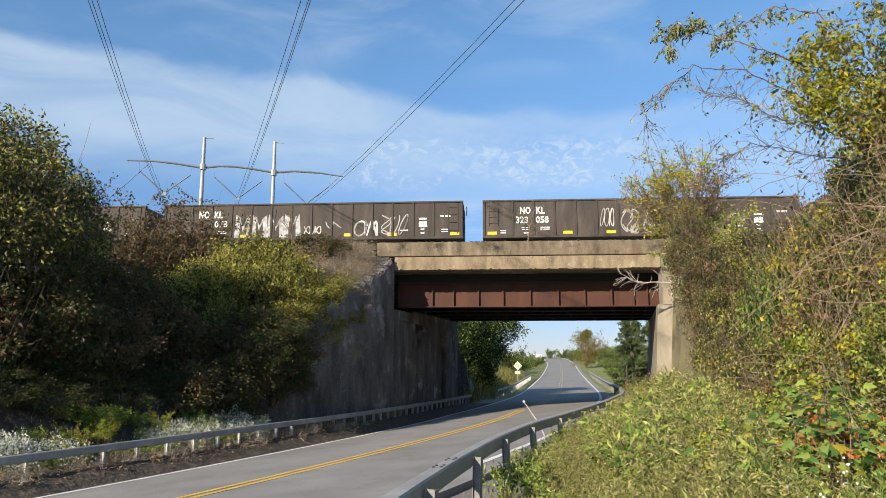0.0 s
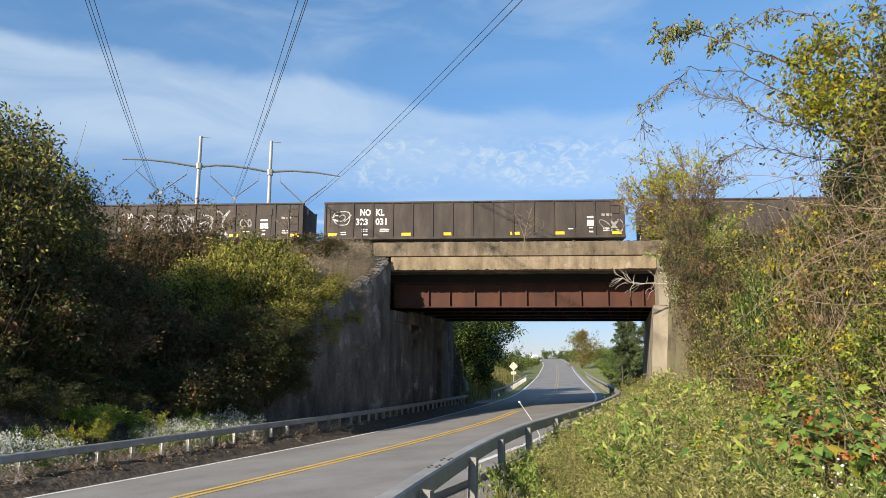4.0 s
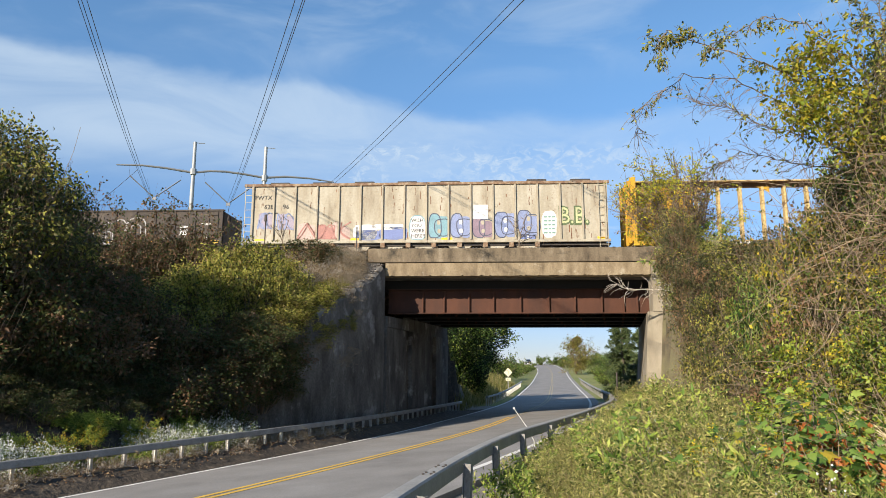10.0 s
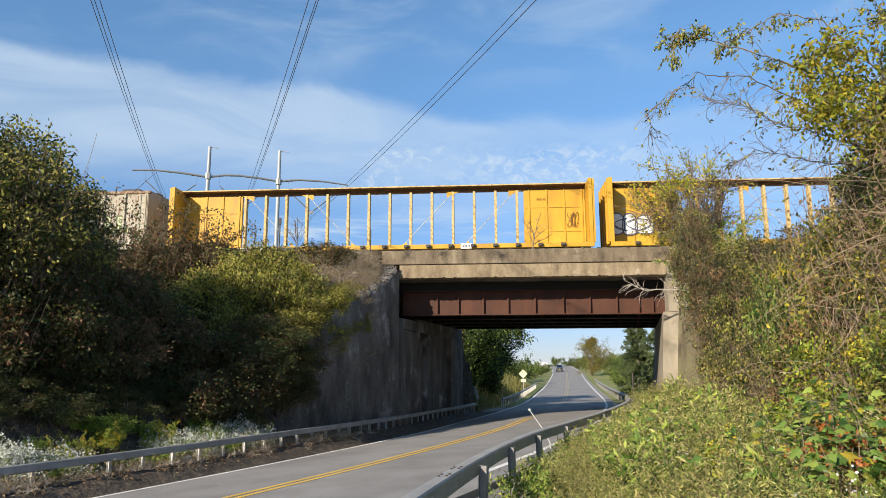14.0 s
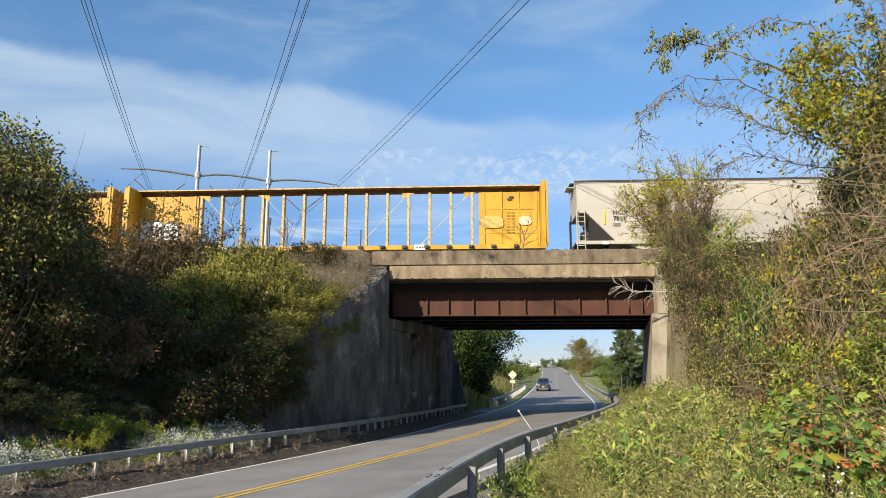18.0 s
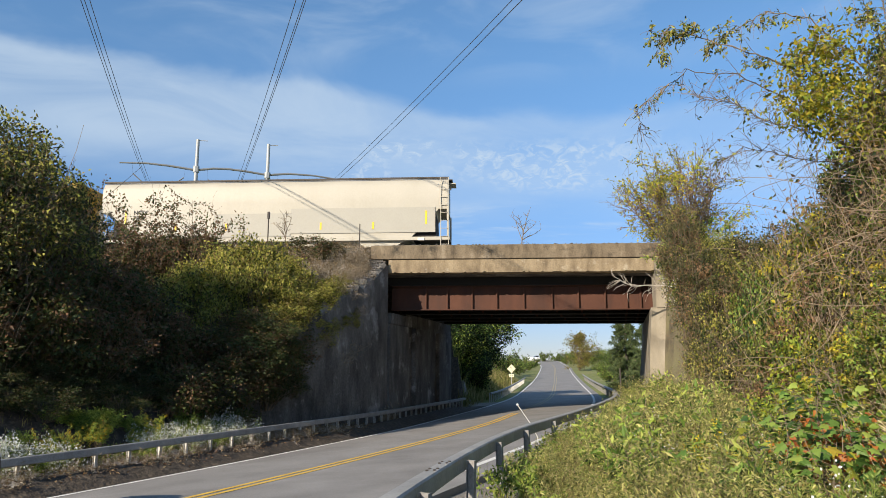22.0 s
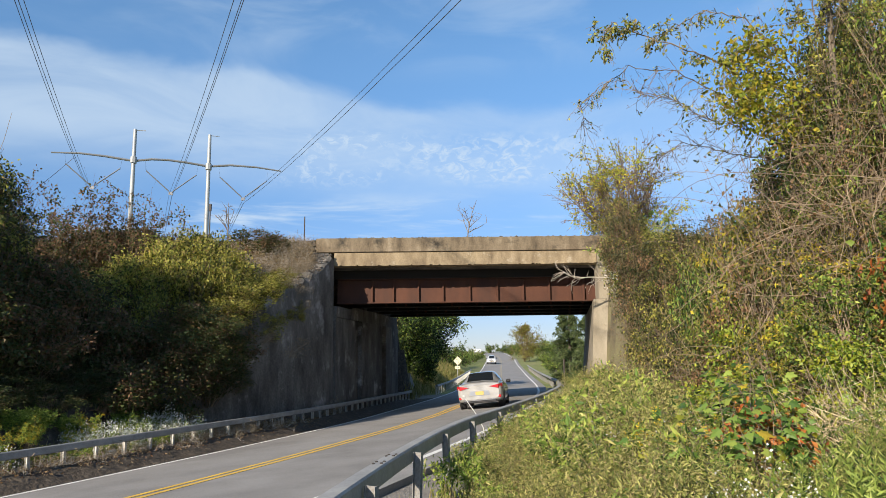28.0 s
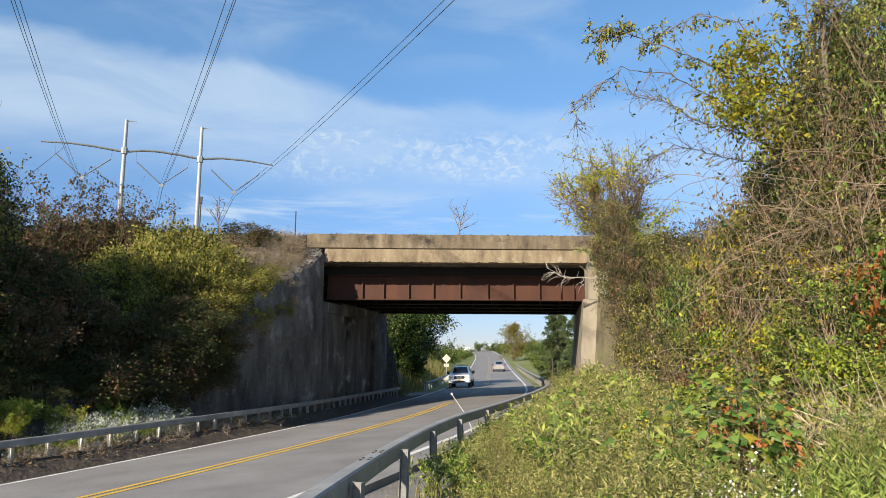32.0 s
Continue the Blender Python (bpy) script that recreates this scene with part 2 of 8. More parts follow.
HOPPER = surf("pale_hopper_paint", [(0.35, 0.325, 0.26), (0.39, 0.365, 0.30), (0.42, 0.395, 0.33)], fine=14, coarse=0.5, rough=0.55, bump=0.04, streak=0.4, grain=0.04)
HOPPER_PATCH = surf("grey_paint_patch", [(0.318, 0.305, 0.258), (0.352, 0.338, 0.288)], fine=14, coarse=0.6, rough=0.6, bump=0.03, grain=0.04)
YELLOW = surf("yellow_car_paint", [(0.27, 0.135, 0.013), (0.486, 0.27, 0.013), (0.594, 0.36, 0.027)], fine=18, coarse=0.9, rough=0.6, bump=0.06, streak=0.3, spread=0.5, grain=0.08)
YELLOW_RUST = surf("rusty_yellow_post", [(0.10, 0.045, 0.02), (0.50, 0.36, 0.15), (0.66, 0.52, 0.24)], fine=18, coarse=7, rough=0.75, bump=0.15, spread=0.4)
RUST = surf("rust", [(0.10, 0.045, 0.025), (0.22, 0.10, 0.045)], fine=25, coarse=3, rough=0.9, bump=0.3)
# near-black steel that paints the shade under the deck and hopper ends
SHADE_STEEL = surf("sooty_steel", [(0.008, 0.007, 0.006), (0.018, 0.015, 0.013)], fine=30, coarse=2, rough=0.8, bump=0.1)
CONCRETE_TOP = surf("dirty_concrete", [(0.03, 0.023, 0.016), (0.115, 0.088, 0.056), (0.18, 0.142, 0.094), (0.30, 0.25, 0.18)], fine=16, coarse=2.3, rough=0.92, bump=0.4, depth=0.02, streak=0.38, spread=0.46, grain=0.22, blotch=((0.035, 0.03, 0.022), 1.3, 0.55, 0.70))
STONE = surf("crushed_stone", [(0.09, 0.08, 0.07), (0.22, 0.20, 0.175)], fine=30, coarse=3, rough=0.95, bump=0.2, island=0.4)
BEAM_BROWN = surf("rusty_beam_underside", [(0.08, 0.04, 0.02), (0.20, 0.10, 0.03)], fine=18, coarse=1.5, rough=0.85, bump=0.15)
LETTER = plain("white_lettering", (0.80, 0.78, 0.74), 0.7)
LETTER_DARK = plain("dark_lettering", (0.03, 0.03, 0.03), 0.7)
REFLECT = plain("yellow_reflector", (0.85, 0.50, 0.02), 0.35)
RAIL_STEEL = surf("rail_steel", [(0.16, 0.09, 0.06), (0.28, 0.20, 0.16)], fine=30, coarse=3, rough=0.5, metal=0.6, bump=0.1)
POLE = surf("pole_steel", [(0.302, 0.317, 0.317), (0.396, 0.41, 0.41)], fine=5, coarse=0.5, rough=0.55, metal=0.3, bump=0.02, grain=0.05)
WIRE = plain("wire", (0.06, 0.065, 0.08), 0.6, 0.3)
INSULATOR = plain("insulator", (0.16, 0.17, 0.19), 0.4)
VINE = surf("vine_bark", [(0.13, 0.095, 0.062), (0.36, 0.275, 0.185)], fine=30, coarse=4, rough=0.9, bump=0.1, island=0.35)
LEAF_BANK = leaf_mat("thicket_foliage", [(0.022, 0.036, 0.010), (0.07, 0.095, 0.020), (0.20, 0.20, 0.04), (0.21, 0.15, 0.055)], 0.34)
LEAF_BROWN = leaf_mat("withered_foliage", [(0.10, 0.06, 0.03), (0.21, 0.13, 0.06), (0.27, 0.16, 0.09)], 0.3)
LEAF_LIME = leaf_mat("lime_foliage", [(0.22, 0.30, 0.03), (0.46, 0.46, 0.05)], 0.42)
# maple, lance, weed and green: darkest tone stands in for shade between leaves
LEAF_MAPLE = leaf_mat("maple_foliage", [(0.025, 0.06, 0.014), (0.10, 0.19, 0.035), (0.20, 0.30, 0.055), (0.36, 0.41, 0.08)], 0.34, 0.45)
LEAF_LANCE = leaf_mat("lance_leaf_foliage", [(0.04, 0.075, 0.018), (0.20, 0.29, 0.06), (0.33, 0.41, 0.09), (0.52, 0.55, 0.16)], 0.38, 0.5)
# darker copy of the thicket leaves, with shade put into the colour
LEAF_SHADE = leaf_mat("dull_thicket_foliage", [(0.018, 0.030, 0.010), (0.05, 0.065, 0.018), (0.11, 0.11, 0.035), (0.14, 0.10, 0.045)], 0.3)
STRAW = surf("straw_stem", [(0.42, 0.33, 0.20), (0.66, 0.55, 0.37)], fine=30, coarse=4, rough=0.85, bump=0.05, island=0.3)
LEAF_WEED = leaf_mat("weed_foliage", [(0.035, 0.055, 0.014), (0.24, 0.28, 0.07), (0.40, 0.39, 0.12), (0.60, 0.54, 0.20)], 0.38)
BARK = surf("bark", [(0.10, 0.08, 0.06), (0.20, 0.165, 0.125)], fine=30, coarse=4, rough=0.95, bump=0.5, depth=0.02, streak=0.2)
TWIG = surf("twig_bark", [(0.10, 0.075, 0.05), (0.22, 0.17, 0.115)], fine=30, coarse=4, rough=0.9, bump=0.1, island=0.3)
DEADWOOD = surf("bleached_wood", [(0.34, 0.30, 0.25), (0.52, 0.47, 0.40)], fine=30, coarse=4, rough=0.9, bump=0.1)
DRY = leaf_mat("dry_stems", [(0.13, 0.09, 0.05), (0.30, 0.22, 0.12), (0.40, 0.31, 0.18)], 0.15, 0.8)
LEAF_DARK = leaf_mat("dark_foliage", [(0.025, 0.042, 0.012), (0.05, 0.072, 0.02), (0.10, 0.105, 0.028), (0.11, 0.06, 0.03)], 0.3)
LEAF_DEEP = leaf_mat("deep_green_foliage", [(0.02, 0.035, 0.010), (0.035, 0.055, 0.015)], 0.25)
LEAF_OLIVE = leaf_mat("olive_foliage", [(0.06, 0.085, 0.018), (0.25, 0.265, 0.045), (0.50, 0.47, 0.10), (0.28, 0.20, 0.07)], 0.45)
LEAF_GREEN = leaf_mat("green_foliage", [(0.03, 0.065, 0.014), (0.16, 0.26, 0.045), (0.28, 0.37, 0.06), (0.46, 0.50, 0.11)], 0.4)
LEAF_YELLOW = leaf_mat("yellow_foliage", [(0.16, 0.20, 0.03), (0.38, 0.38, 0.04), (0.60, 0.48, 0.04), (0.30, 0.20, 0.05)], 0.45)
LEAF_RUSSET = leaf_mat("russet_foliage", [(0.11, 0.065, 0.035), (0.20, 0.11, 0.06), (0.14, 0.10, 0.045)], 0.3)
LEAF_RED = leaf_mat("orange_red_leaves", [(0.42, 0.10, 0.03), (0.52, 0.22, 0.05), (0.30, 0.08, 0.04)], 0.4)
GOLDENROD = leaf_mat("goldenrod_bloom", [(0.62, 0.42, 0.02), (0.75, 0.52, 0.03)], 0.3)
ASTER = leaf_mat("white_aster_bloom", [(0.62, 0.63, 0.60), (0.78, 0.78, 0.74)], 0.3)
SPRUCE = leaf_mat("spruce_needles", [(0.045, 0.075, 0.03), (0.09, 0.13, 0.045), (0.15, 0.175, 0.065)], 0.2)
GRASS = leaf_mat("grass_blades", [(0.14, 0.17, 0.04), (0.28, 0.27, 0.08), (0.46, 0.38, 0.18)], 0.45)

# ---- mesh helpers ----
class Geo:
    """Collects vertices and faces for one mesh."""

    def __init__(self):
        self.v, self.f, self.mi = [], [], []

    def add(self, verts, faces, mi=0):
        o = len(self.v)
        self.v.extend(verts)
        self.f.extend([tuple(i + o for i in f) for f in faces])
        self.mi.extend([mi] * len(faces))
        return self

    def box(self, x0, x1, y0, y1, z0, z1, c=0.0, mi=0):
        """A box with edges cut back by c."""
        if c <= 0:
            vs = [(x, y, z) for z in (z0, z1) for y in (y0, y1) for x in (x0, x1)]
            return self.add(vs, [(0, 2, 3, 1), (4, 5, 7, 6), (0, 1, 5, 4), (2, 6, 7, 3), (0, 4, 6, 2), (1, 3, 7, 5)], mi)
        bm = bmesh.new()
        bmesh.ops.create_cube(bm, size=1.0)
        for w in bm.verts:
            w.co = Vector(((x0 + x1) / 2 + w.co.x * (x1 - x0), (y0 + y1) / 2 + w.co.y * (y1 - y0), (z0 + z1) / 2 + w.co.z * (z1 - z0)))
        bmesh.ops.bevel(bm, geom=bm.edges[:], offset=c, segments=1, affect="EDGES")
        bm.verts.index_update()
        self.add([tuple(w.co) for w in bm.verts], [[w.index for w in f.verts] for f in bm.faces], mi)
        bm.free()
        return self

    def prism(self, outline, h0, h1, axis=2, mi=0):
        """An outline (2D, counter-clockwise) drawn out along an axis."""
        n = len(outline)

        def at(p, h):
            return (p[0], p[1], h) if axis == 2 else (p[0], h, p[1]) if axis == 1 else (h, p[0], p[1])

        vs = [at(p, h0) for p in outline] + [at(p, h1) for p in outline]
        fs = [tuple(range(n))[::-1], tuple(range(n, 2 * n))] + [(i, (i + 1) % n, n + (i + 1) % n, n + i) for i in range(n)]
        return self.add(vs, fs, mi)

    def tube(self, pts, rad, n=6, cap=True, mi=0):
        """A round bar along points; rad is one number or one for each point."""
        pts = [Vector(p) for p in pts]
        rad = [rad] * len(pts) if isinstance(rad, (int, float)) else rad
        vs, fs = [], []
        for i, p in enumerate(pts):
            d = (pts[min(i + 1, len(pts) - 1)] - pts[max(i - 1, 0)]).normalized()
            a = d.cross(Vector((0, 0, 1)) if abs(d.z) < 0.9 else Vector((1, 0, 0))).normalized()
            b = d.cross(a)
            for k in range(n):
                w = 2 * math.pi * k / n
                vs.append(tuple(p + (a * math.cos(w) + b * math.sin(w)) * rad[i]))
        for i in range(len(pts) - 1):
            for k in range(n):
                q = (k + 1) % n
                fs.append((i * n + k, i * n + q, i * n + n + q, i * n + n + k))
        if cap:
            fs += [tuple(range(n))[::-1], tuple(range(len(vs) - n, len(vs)))]
        return self.add(vs, fs, mi)

    def ring(self, c, axis, r0, r1, h0, h1, n=20, mi=0):
        """A thick ring or disc (r0 = 0) about an axis (0 x, 1 y, 2 z)."""
        vs = []
        for r, h in ((r0, h0), (r1, h0), (r1, h1), (r0, h1)):
            for k in range(n):
                w = 2 * math.pi * k / n
                p = (r * math.cos(w), r * math.sin(w))
                q = {0: (h, p[0], p[1]), 1: (p[0], h, p[1]), 2: (p[0], p[1], h)}[axis]
                vs.append((c[0] + q[0], c[1] + q[1], c[2] + q[2]))
        fs = [(a * n + k, a * n + (k + 1) % n, ((a + 1) % 4) * n + (k + 1) % n, ((a + 1) % 4) * n + k) for a in range(4) for k in range(n)]
        return self.add(vs, fs, mi)

    def strip(self, rows, mi=0):
        """A sheet through rows of equally many points."""
        n = len(rows[0])
        vs = [tuple(p) for r in rows for p in r]
        fs = [(i * n + k, i * n + k + 1, i * n + n + k + 1, i * n + n + k) for i in range(len(rows) - 1) for k in range(n - 1)]
        return self.add(vs, fs, mi)

    def mesh(self, name, mats, smooth=False):
        me = bpy.data.meshes.new(name)
        me.from_pydata(self.v, [], self.f)
        mats = mats if isinstance(mats, (list, tuple)) else [mats]
        for m in mats:
            me.materials.append(m)
        if len(mats) > 1:
            me.polygons.foreach_set("material_index", self.mi)
        bm = bmesh.new()
        bm.from_mesh(me)
        if len(bm.faces) < 20000:
            bmesh.ops.recalc_face_normals(bm, faces=bm.faces[:])
        bm.to_mesh(me)
        bm.free()
        if smooth:
            me.polygons.foreach_set("use_smooth", [True] * len(me.polygons))
            me.set_sharp_from_angle(angle=radians(40))
        return me


def part(name, geo, material, parent, label="", at=None, smooth=False):
    """Links a Geo or a mesh as one mesh object under a thing or a part."""
    me = geo.mesh(name, material, smooth) if isinstance(geo, Geo) else geo
    ob = new(name, me)
    ob.parent = parent
    if at is not None:
        ob.matrix_local = at
    if label:
        ob["label"] = label
    return ob


def thing(name, at, label, category, group="", kind=""):
    ob = new(name)
    ob.empty_display_size = 0.2
    ob.matrix_world = at
    return tagged(ob, label, category, group, kind)


def solid(name, geo, material, label, category="", group="", kind="", at=None, smooth=False):
    """A thing that is one mesh."""
    ob = new(name, geo.mesh(name, material, smooth) if isinstance(geo, Geo) else geo)
    if at is not None:
        ob.matrix_world = at
    return tagged(ob, label, category, group, kind)


def words(text, size, align="LEFT", bold=0.012):
    """Lettering as a flat mesh in the xz plane, facing -y, with its lower left corner at the origin."""
    cu = bpy.data.curves.new("lettering", "FONT")
    cu.body, cu.size, cu.align_x, cu.extrude, cu.resolution_u = text, size, align, 0.003, 2
    cu.offset = size * bold
    ob = bpy.data.objects.new("lettering", cu)
    scene.collection.objects.link(ob)
    bpy.context.view_layer.update()
    me = bpy.data.meshes.new_from_object(ob.evaluated_get(bpy.context.evaluated_depsgraph_get()))
    bpy.data.objects.remove(ob)
    bpy.data.curves.remove(cu)
    me.transform(Matrix.Rotation(radians(90), 4, "X"))
    return me


# ---- the road's line ----
ROAD_PTS = [(-330.0, -330.0, 0.0, 0.0), (-120.0, -140.0, 0.0, 0.0), (-50.0, -58.0, -0.1, 0.03), (-24.0, -24.0, -0.20, 0.05), (-12.9, -7.0, -0.32, 0.078), (-8.0, 1.9, -0.33, 0.078), (-3.85, 10.9, -0.33, 0.078),
            (-1.0, 18.0, -0.33, 0.078), (1.62, 26.2, -0.38, 0.078), (3.4, 33.8, -0.47, 0.075), (5.1, 41.0, -0.56, 0.065),
            (8.6, 58.0, -0.74, 0.045), (13.85, 89.0, -0.55, 0.02), (22.1, 141.0, 0.46, 0.0), (29.2, 189.0, 2.3, 0.0),
            (33.5, 240.0, 4.2, 0.0), (32.0, 300.0, 4.6, 0.0), (20.0, 360.0, 3.0, 0.0), (-40.0, 470.0, 1.0, 0.0), (-150.0, 560.0, 0.0, 0.0)]


def dense_line(pts, step=0.5):
    P = np.array(pts, float)
    k = np.concatenate([[0], np.cumsum(np.linalg.norm(np.diff(P[:, :2], axis=0), axis=1))])
    T = np.gradient(P, k, axis=0)
    out = []
    for i in range(len(P) - 1):
        h = k[i + 1] - k[i]
        for w in np.arange(0, 1, step / h):
            a, b, c, d = 2 * w**3 - 3 * w**2 + 1, w**3 - 2 * w**2 + w, -2 * w**3 + 3 * w**2, w**3 - w**2
            out.append(a * P[i] + b * h * T[i] + c * P[i + 1] + d * h * T[i + 1])
    out.append(P[-1])
    return np.array(out)


LINE = dense_line(ROAD_PTS)
TANG = np.gradient(LINE[:, :2], axis=0)
TANG /= np.linalg.norm(TANG, axis=1)[:, None]
ARC = np.concatenate([[0], np.cumsum(np.linalg.norm(np.diff(LINE[:, :2], axis=0), axis=1))])
ARC -= ARC[np.argmin(np.abs(LINE[:, 1] - 10.9))]


def road(s, off=0.0, up=0.0):
    """The point s metres along the road, off metres to its right and up metres over its surface."""
    x, y, z, b = (np.interp(s, ARC, LINE[:, i]) for i in range(4))
    tx, ty = np.interp(s, ARC, TANG[:, 0]), np.interp(s, ARC, TANG[:, 1])
    n = math.hypot(tx, ty)
    return Vector((x + off * ty / n, y - off * tx / n, z + b * off + up))


def road_turn(s):
    """The road's bearing in degrees, as a turn about z from +y."""
    return -math.degrees(math.atan2(np.interp(s, ARC, TANG[:, 0]), np.interp(s, ARC, TANG[:, 1])))


def road_frame(x, y):
    """For arrays of places: the nearest point's index along the road, and the distance to its right."""
    x, y = np.asarray(x, float), np.asarray(y, float)
    idx = np.empty(x.shape, int)
    sub = np.arange(0, len(LINE), 2)
    for i in range(0, x.size, 4000):
        d = (x.flat[i:i + 4000][:, None] - LINE[sub, 0])**2 + (y.flat[i:i + 4000][:, None] - LINE[sub, 1])**2
        idx.flat[i:i + 4000] = sub[np.argmin(d, axis=1)]
    off = (x - LINE[idx, 0]) * TANG[idx, 1] - (y - LINE[idx, 1]) * TANG[idx, 0]
    return idx, off


# ---- the bridge's line: a along its face from the left corner, b back from the face ----
FACE, FACE_TURN = (-2.4, 30.0), -3.23
_fc, _fs = math.cos(radians(FACE_TURN)), math.sin(radians(FACE_TURN))
BRIDGE_AT = pose(FACE[0], FACE[1], 0, 0, 0, FACE_TURN)
EMB_TOP = 6.78
TRACK_B, RAIL_Z = 8.97, 7.45


def face_frame(x, y):
    dx, dy = np.asarray(x, float) - FACE[0], np.asarray(y, float) - FACE[1]
    return dx * _fc + dy * _fs, -dx * _fs + dy * _fc


def smooth01(x):
    x = np.clip(x, 0, 1)
    return x * x * (3 - 2 * x)


def ground_z(x, y):
    """The ground's height at places x, y (arrays or numbers)."""
    x, y = np.broadcast_arrays(np.asarray(x, float), np.asarray(y, float))
    idx, off = road_frame(x, y)
    s = ARC[idx]
    zc, bank = LINE[idx, 2], LINE[idx, 3]
    zr = zc + bank * np.clip(off, -5.5, 5.5) - 0.10 + 0.36 * smooth01((-off - 3.45) / 0.75) * (1 - smooth01((s - 30) / 8))
    beyond = smooth01((s - 36) / 14)
    far = smooth01((s - 120) / 120)
    el = np.maximum(0, -off - 5.3)
    near = smooth01((s + 7) / 9)
    hl = (0.3 + near * (4.0 + 1.3 * smooth01((s + 2) / 20))) * (1 - beyond) + (1.6 - 1.5 * smooth01((s - 95) / 50)) * beyond
    left = hl * (1 - np.exp(-el * 0.95 / hl)) + 0.03 * np.clip(el - 25, 0, 40) * (1 - far) * near
    er = np.maximum(0, off - 5.4)
    hr = (0.2 + 5.8 * smooth01((s + 9) / 10)) * (1 - beyond) + 2.2 * beyond
    rise = np.maximum(0, er - 3.2)
    right = -0.22 * smooth01(er / 1.2) + hr * (1 - np.exp(-rise * (0.55 * (1 - beyond) + 0.16 * beyond) / hr))
    nat = zr + left + right
    a, b = face_frame(x, y)
    emb = EMB_TOP - 0.66 * np.maximum(0, 0.7 - b) - 0.66 * np.maximum(0, b - 14.0)
    outside = (off < -5.95) | (off > 6.75)
    z = np.where(outside, np.maximum(nat, emb), np.where((b > -9.5) & (b < 13.5), zr + np.maximum(right, 0) * 0.3, nat))
    return z


# ---- ground ----
def axis_steps(lo, hi, fine, reach, grow=1.22):
    mid = list(np.arange(lo, hi + 1e-6, fine))
    out, st = [], fine
    p = hi
    while p < reach:
        st *= grow
        p += st
        out.append(p)
    out2, st, p = [], fine, lo
    while p > -reach:
        st *= grow
        p -= st
        out2.append(p)
    return np.array(out2[::-1] + mid + out)


def build_ground():
    xs, ys = axis_steps(-30, 30, 0.5, 3500), axis_steps(-14, 62, 0.5, 3500)
    X, Y = np.meshgrid(xs, ys)
    Z = ground_z(X, Y)
    rng = np.random.RandomState(3)
    idx, off = road_frame(X, Y)
    rough = np.where(np.abs(off) > 6.5, 1.0, 0.0)
    Z = Z + rough * rng.uniform(-0.06, 0.06, Z.shape)
    a, b = face_frame(X, Y)
    g = Geo()
    nx, ny = len(xs), len(ys)
    g.v = np.stack([X.ravel(), Y.ravel(), Z.ravel()], 1).tolist()
    i = (np.arange(ny - 1)[:, None] * nx + np.arange(nx - 1)[None, :]).ravel()
    g.f = np.stack([i, i + 1, i + nx + 1, i + nx], 1).tolist()
    s = ARC[idx]
    kind = np.where((b > 0.3) & (b < 14.3) & (np.abs(off) > 5.9), 1, np.where((s > 46) | (np.abs(off) > 40), 2, 0))
    kind = np.where((np.abs(off) < 6.2) & (s < 46), 1, kind)
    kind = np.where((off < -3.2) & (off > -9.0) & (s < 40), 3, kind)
    g.mi = kind[:-1, :-1].ravel().tolist()
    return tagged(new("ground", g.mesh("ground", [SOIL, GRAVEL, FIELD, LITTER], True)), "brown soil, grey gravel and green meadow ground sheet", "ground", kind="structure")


build_ground()

# ---- road ----
LEFT_EDGE, RIGHT_EDGE = -3.3, 3.40


def ribbon(o0, o1, up, s0, s1, step=1.0, thick=0.0):
    g, rows = Geo(), []
    for s in np.arange(s0, s1 + 1e-6, step):
        r = [road(s, o0, up), road(s, (o0 + o1) / 2, up), road(s, o1, up)]
        if thick:
            r = [road(s, o0, up - thick)] + r + [road(s, o1, up - thick)]
        rows.append(r)
    return g.strip(rows)


solid("road", ribbon(LEFT_EDGE - 0.16, RIGHT_EDGE + 0.60, 0.0, -420, 520, 1.0, 0.2), ASPHALT, "worn grey asphalt two-lane road with a banked curve", "road", kind="structure")
for o, w in ((LEFT_EDGE, 0.15), (RIGHT_EDGE, 0.15)):
    solid("edge_line", ribbon(o - w / 2, o + w / 2, 0.006, -60, 420), PAINT_WHITE, "solid white painted edge line on the asphalt", "road marking", "edge lines")
for o in (-0.13, 0.13):
    solid("centre_line", ribbon(o - 0.065, o + 0.065, 0.006, -60, 24), PAINT_YELLOW, "solid yellow painted centre line on the asphalt", "road marking", "centre lines")
    solid("centre_line", ribbon(o - 0.055, o + 0.055, 0.006, 24, 420), PAINT_FADED, "worn pale centre line beyond the bridge", "road marking", "centre lines")

# ---- bridge ----
SEAT = 4.12
GIRDER_BOTTOM, GIRDER_TOP = 4.20, 5.20


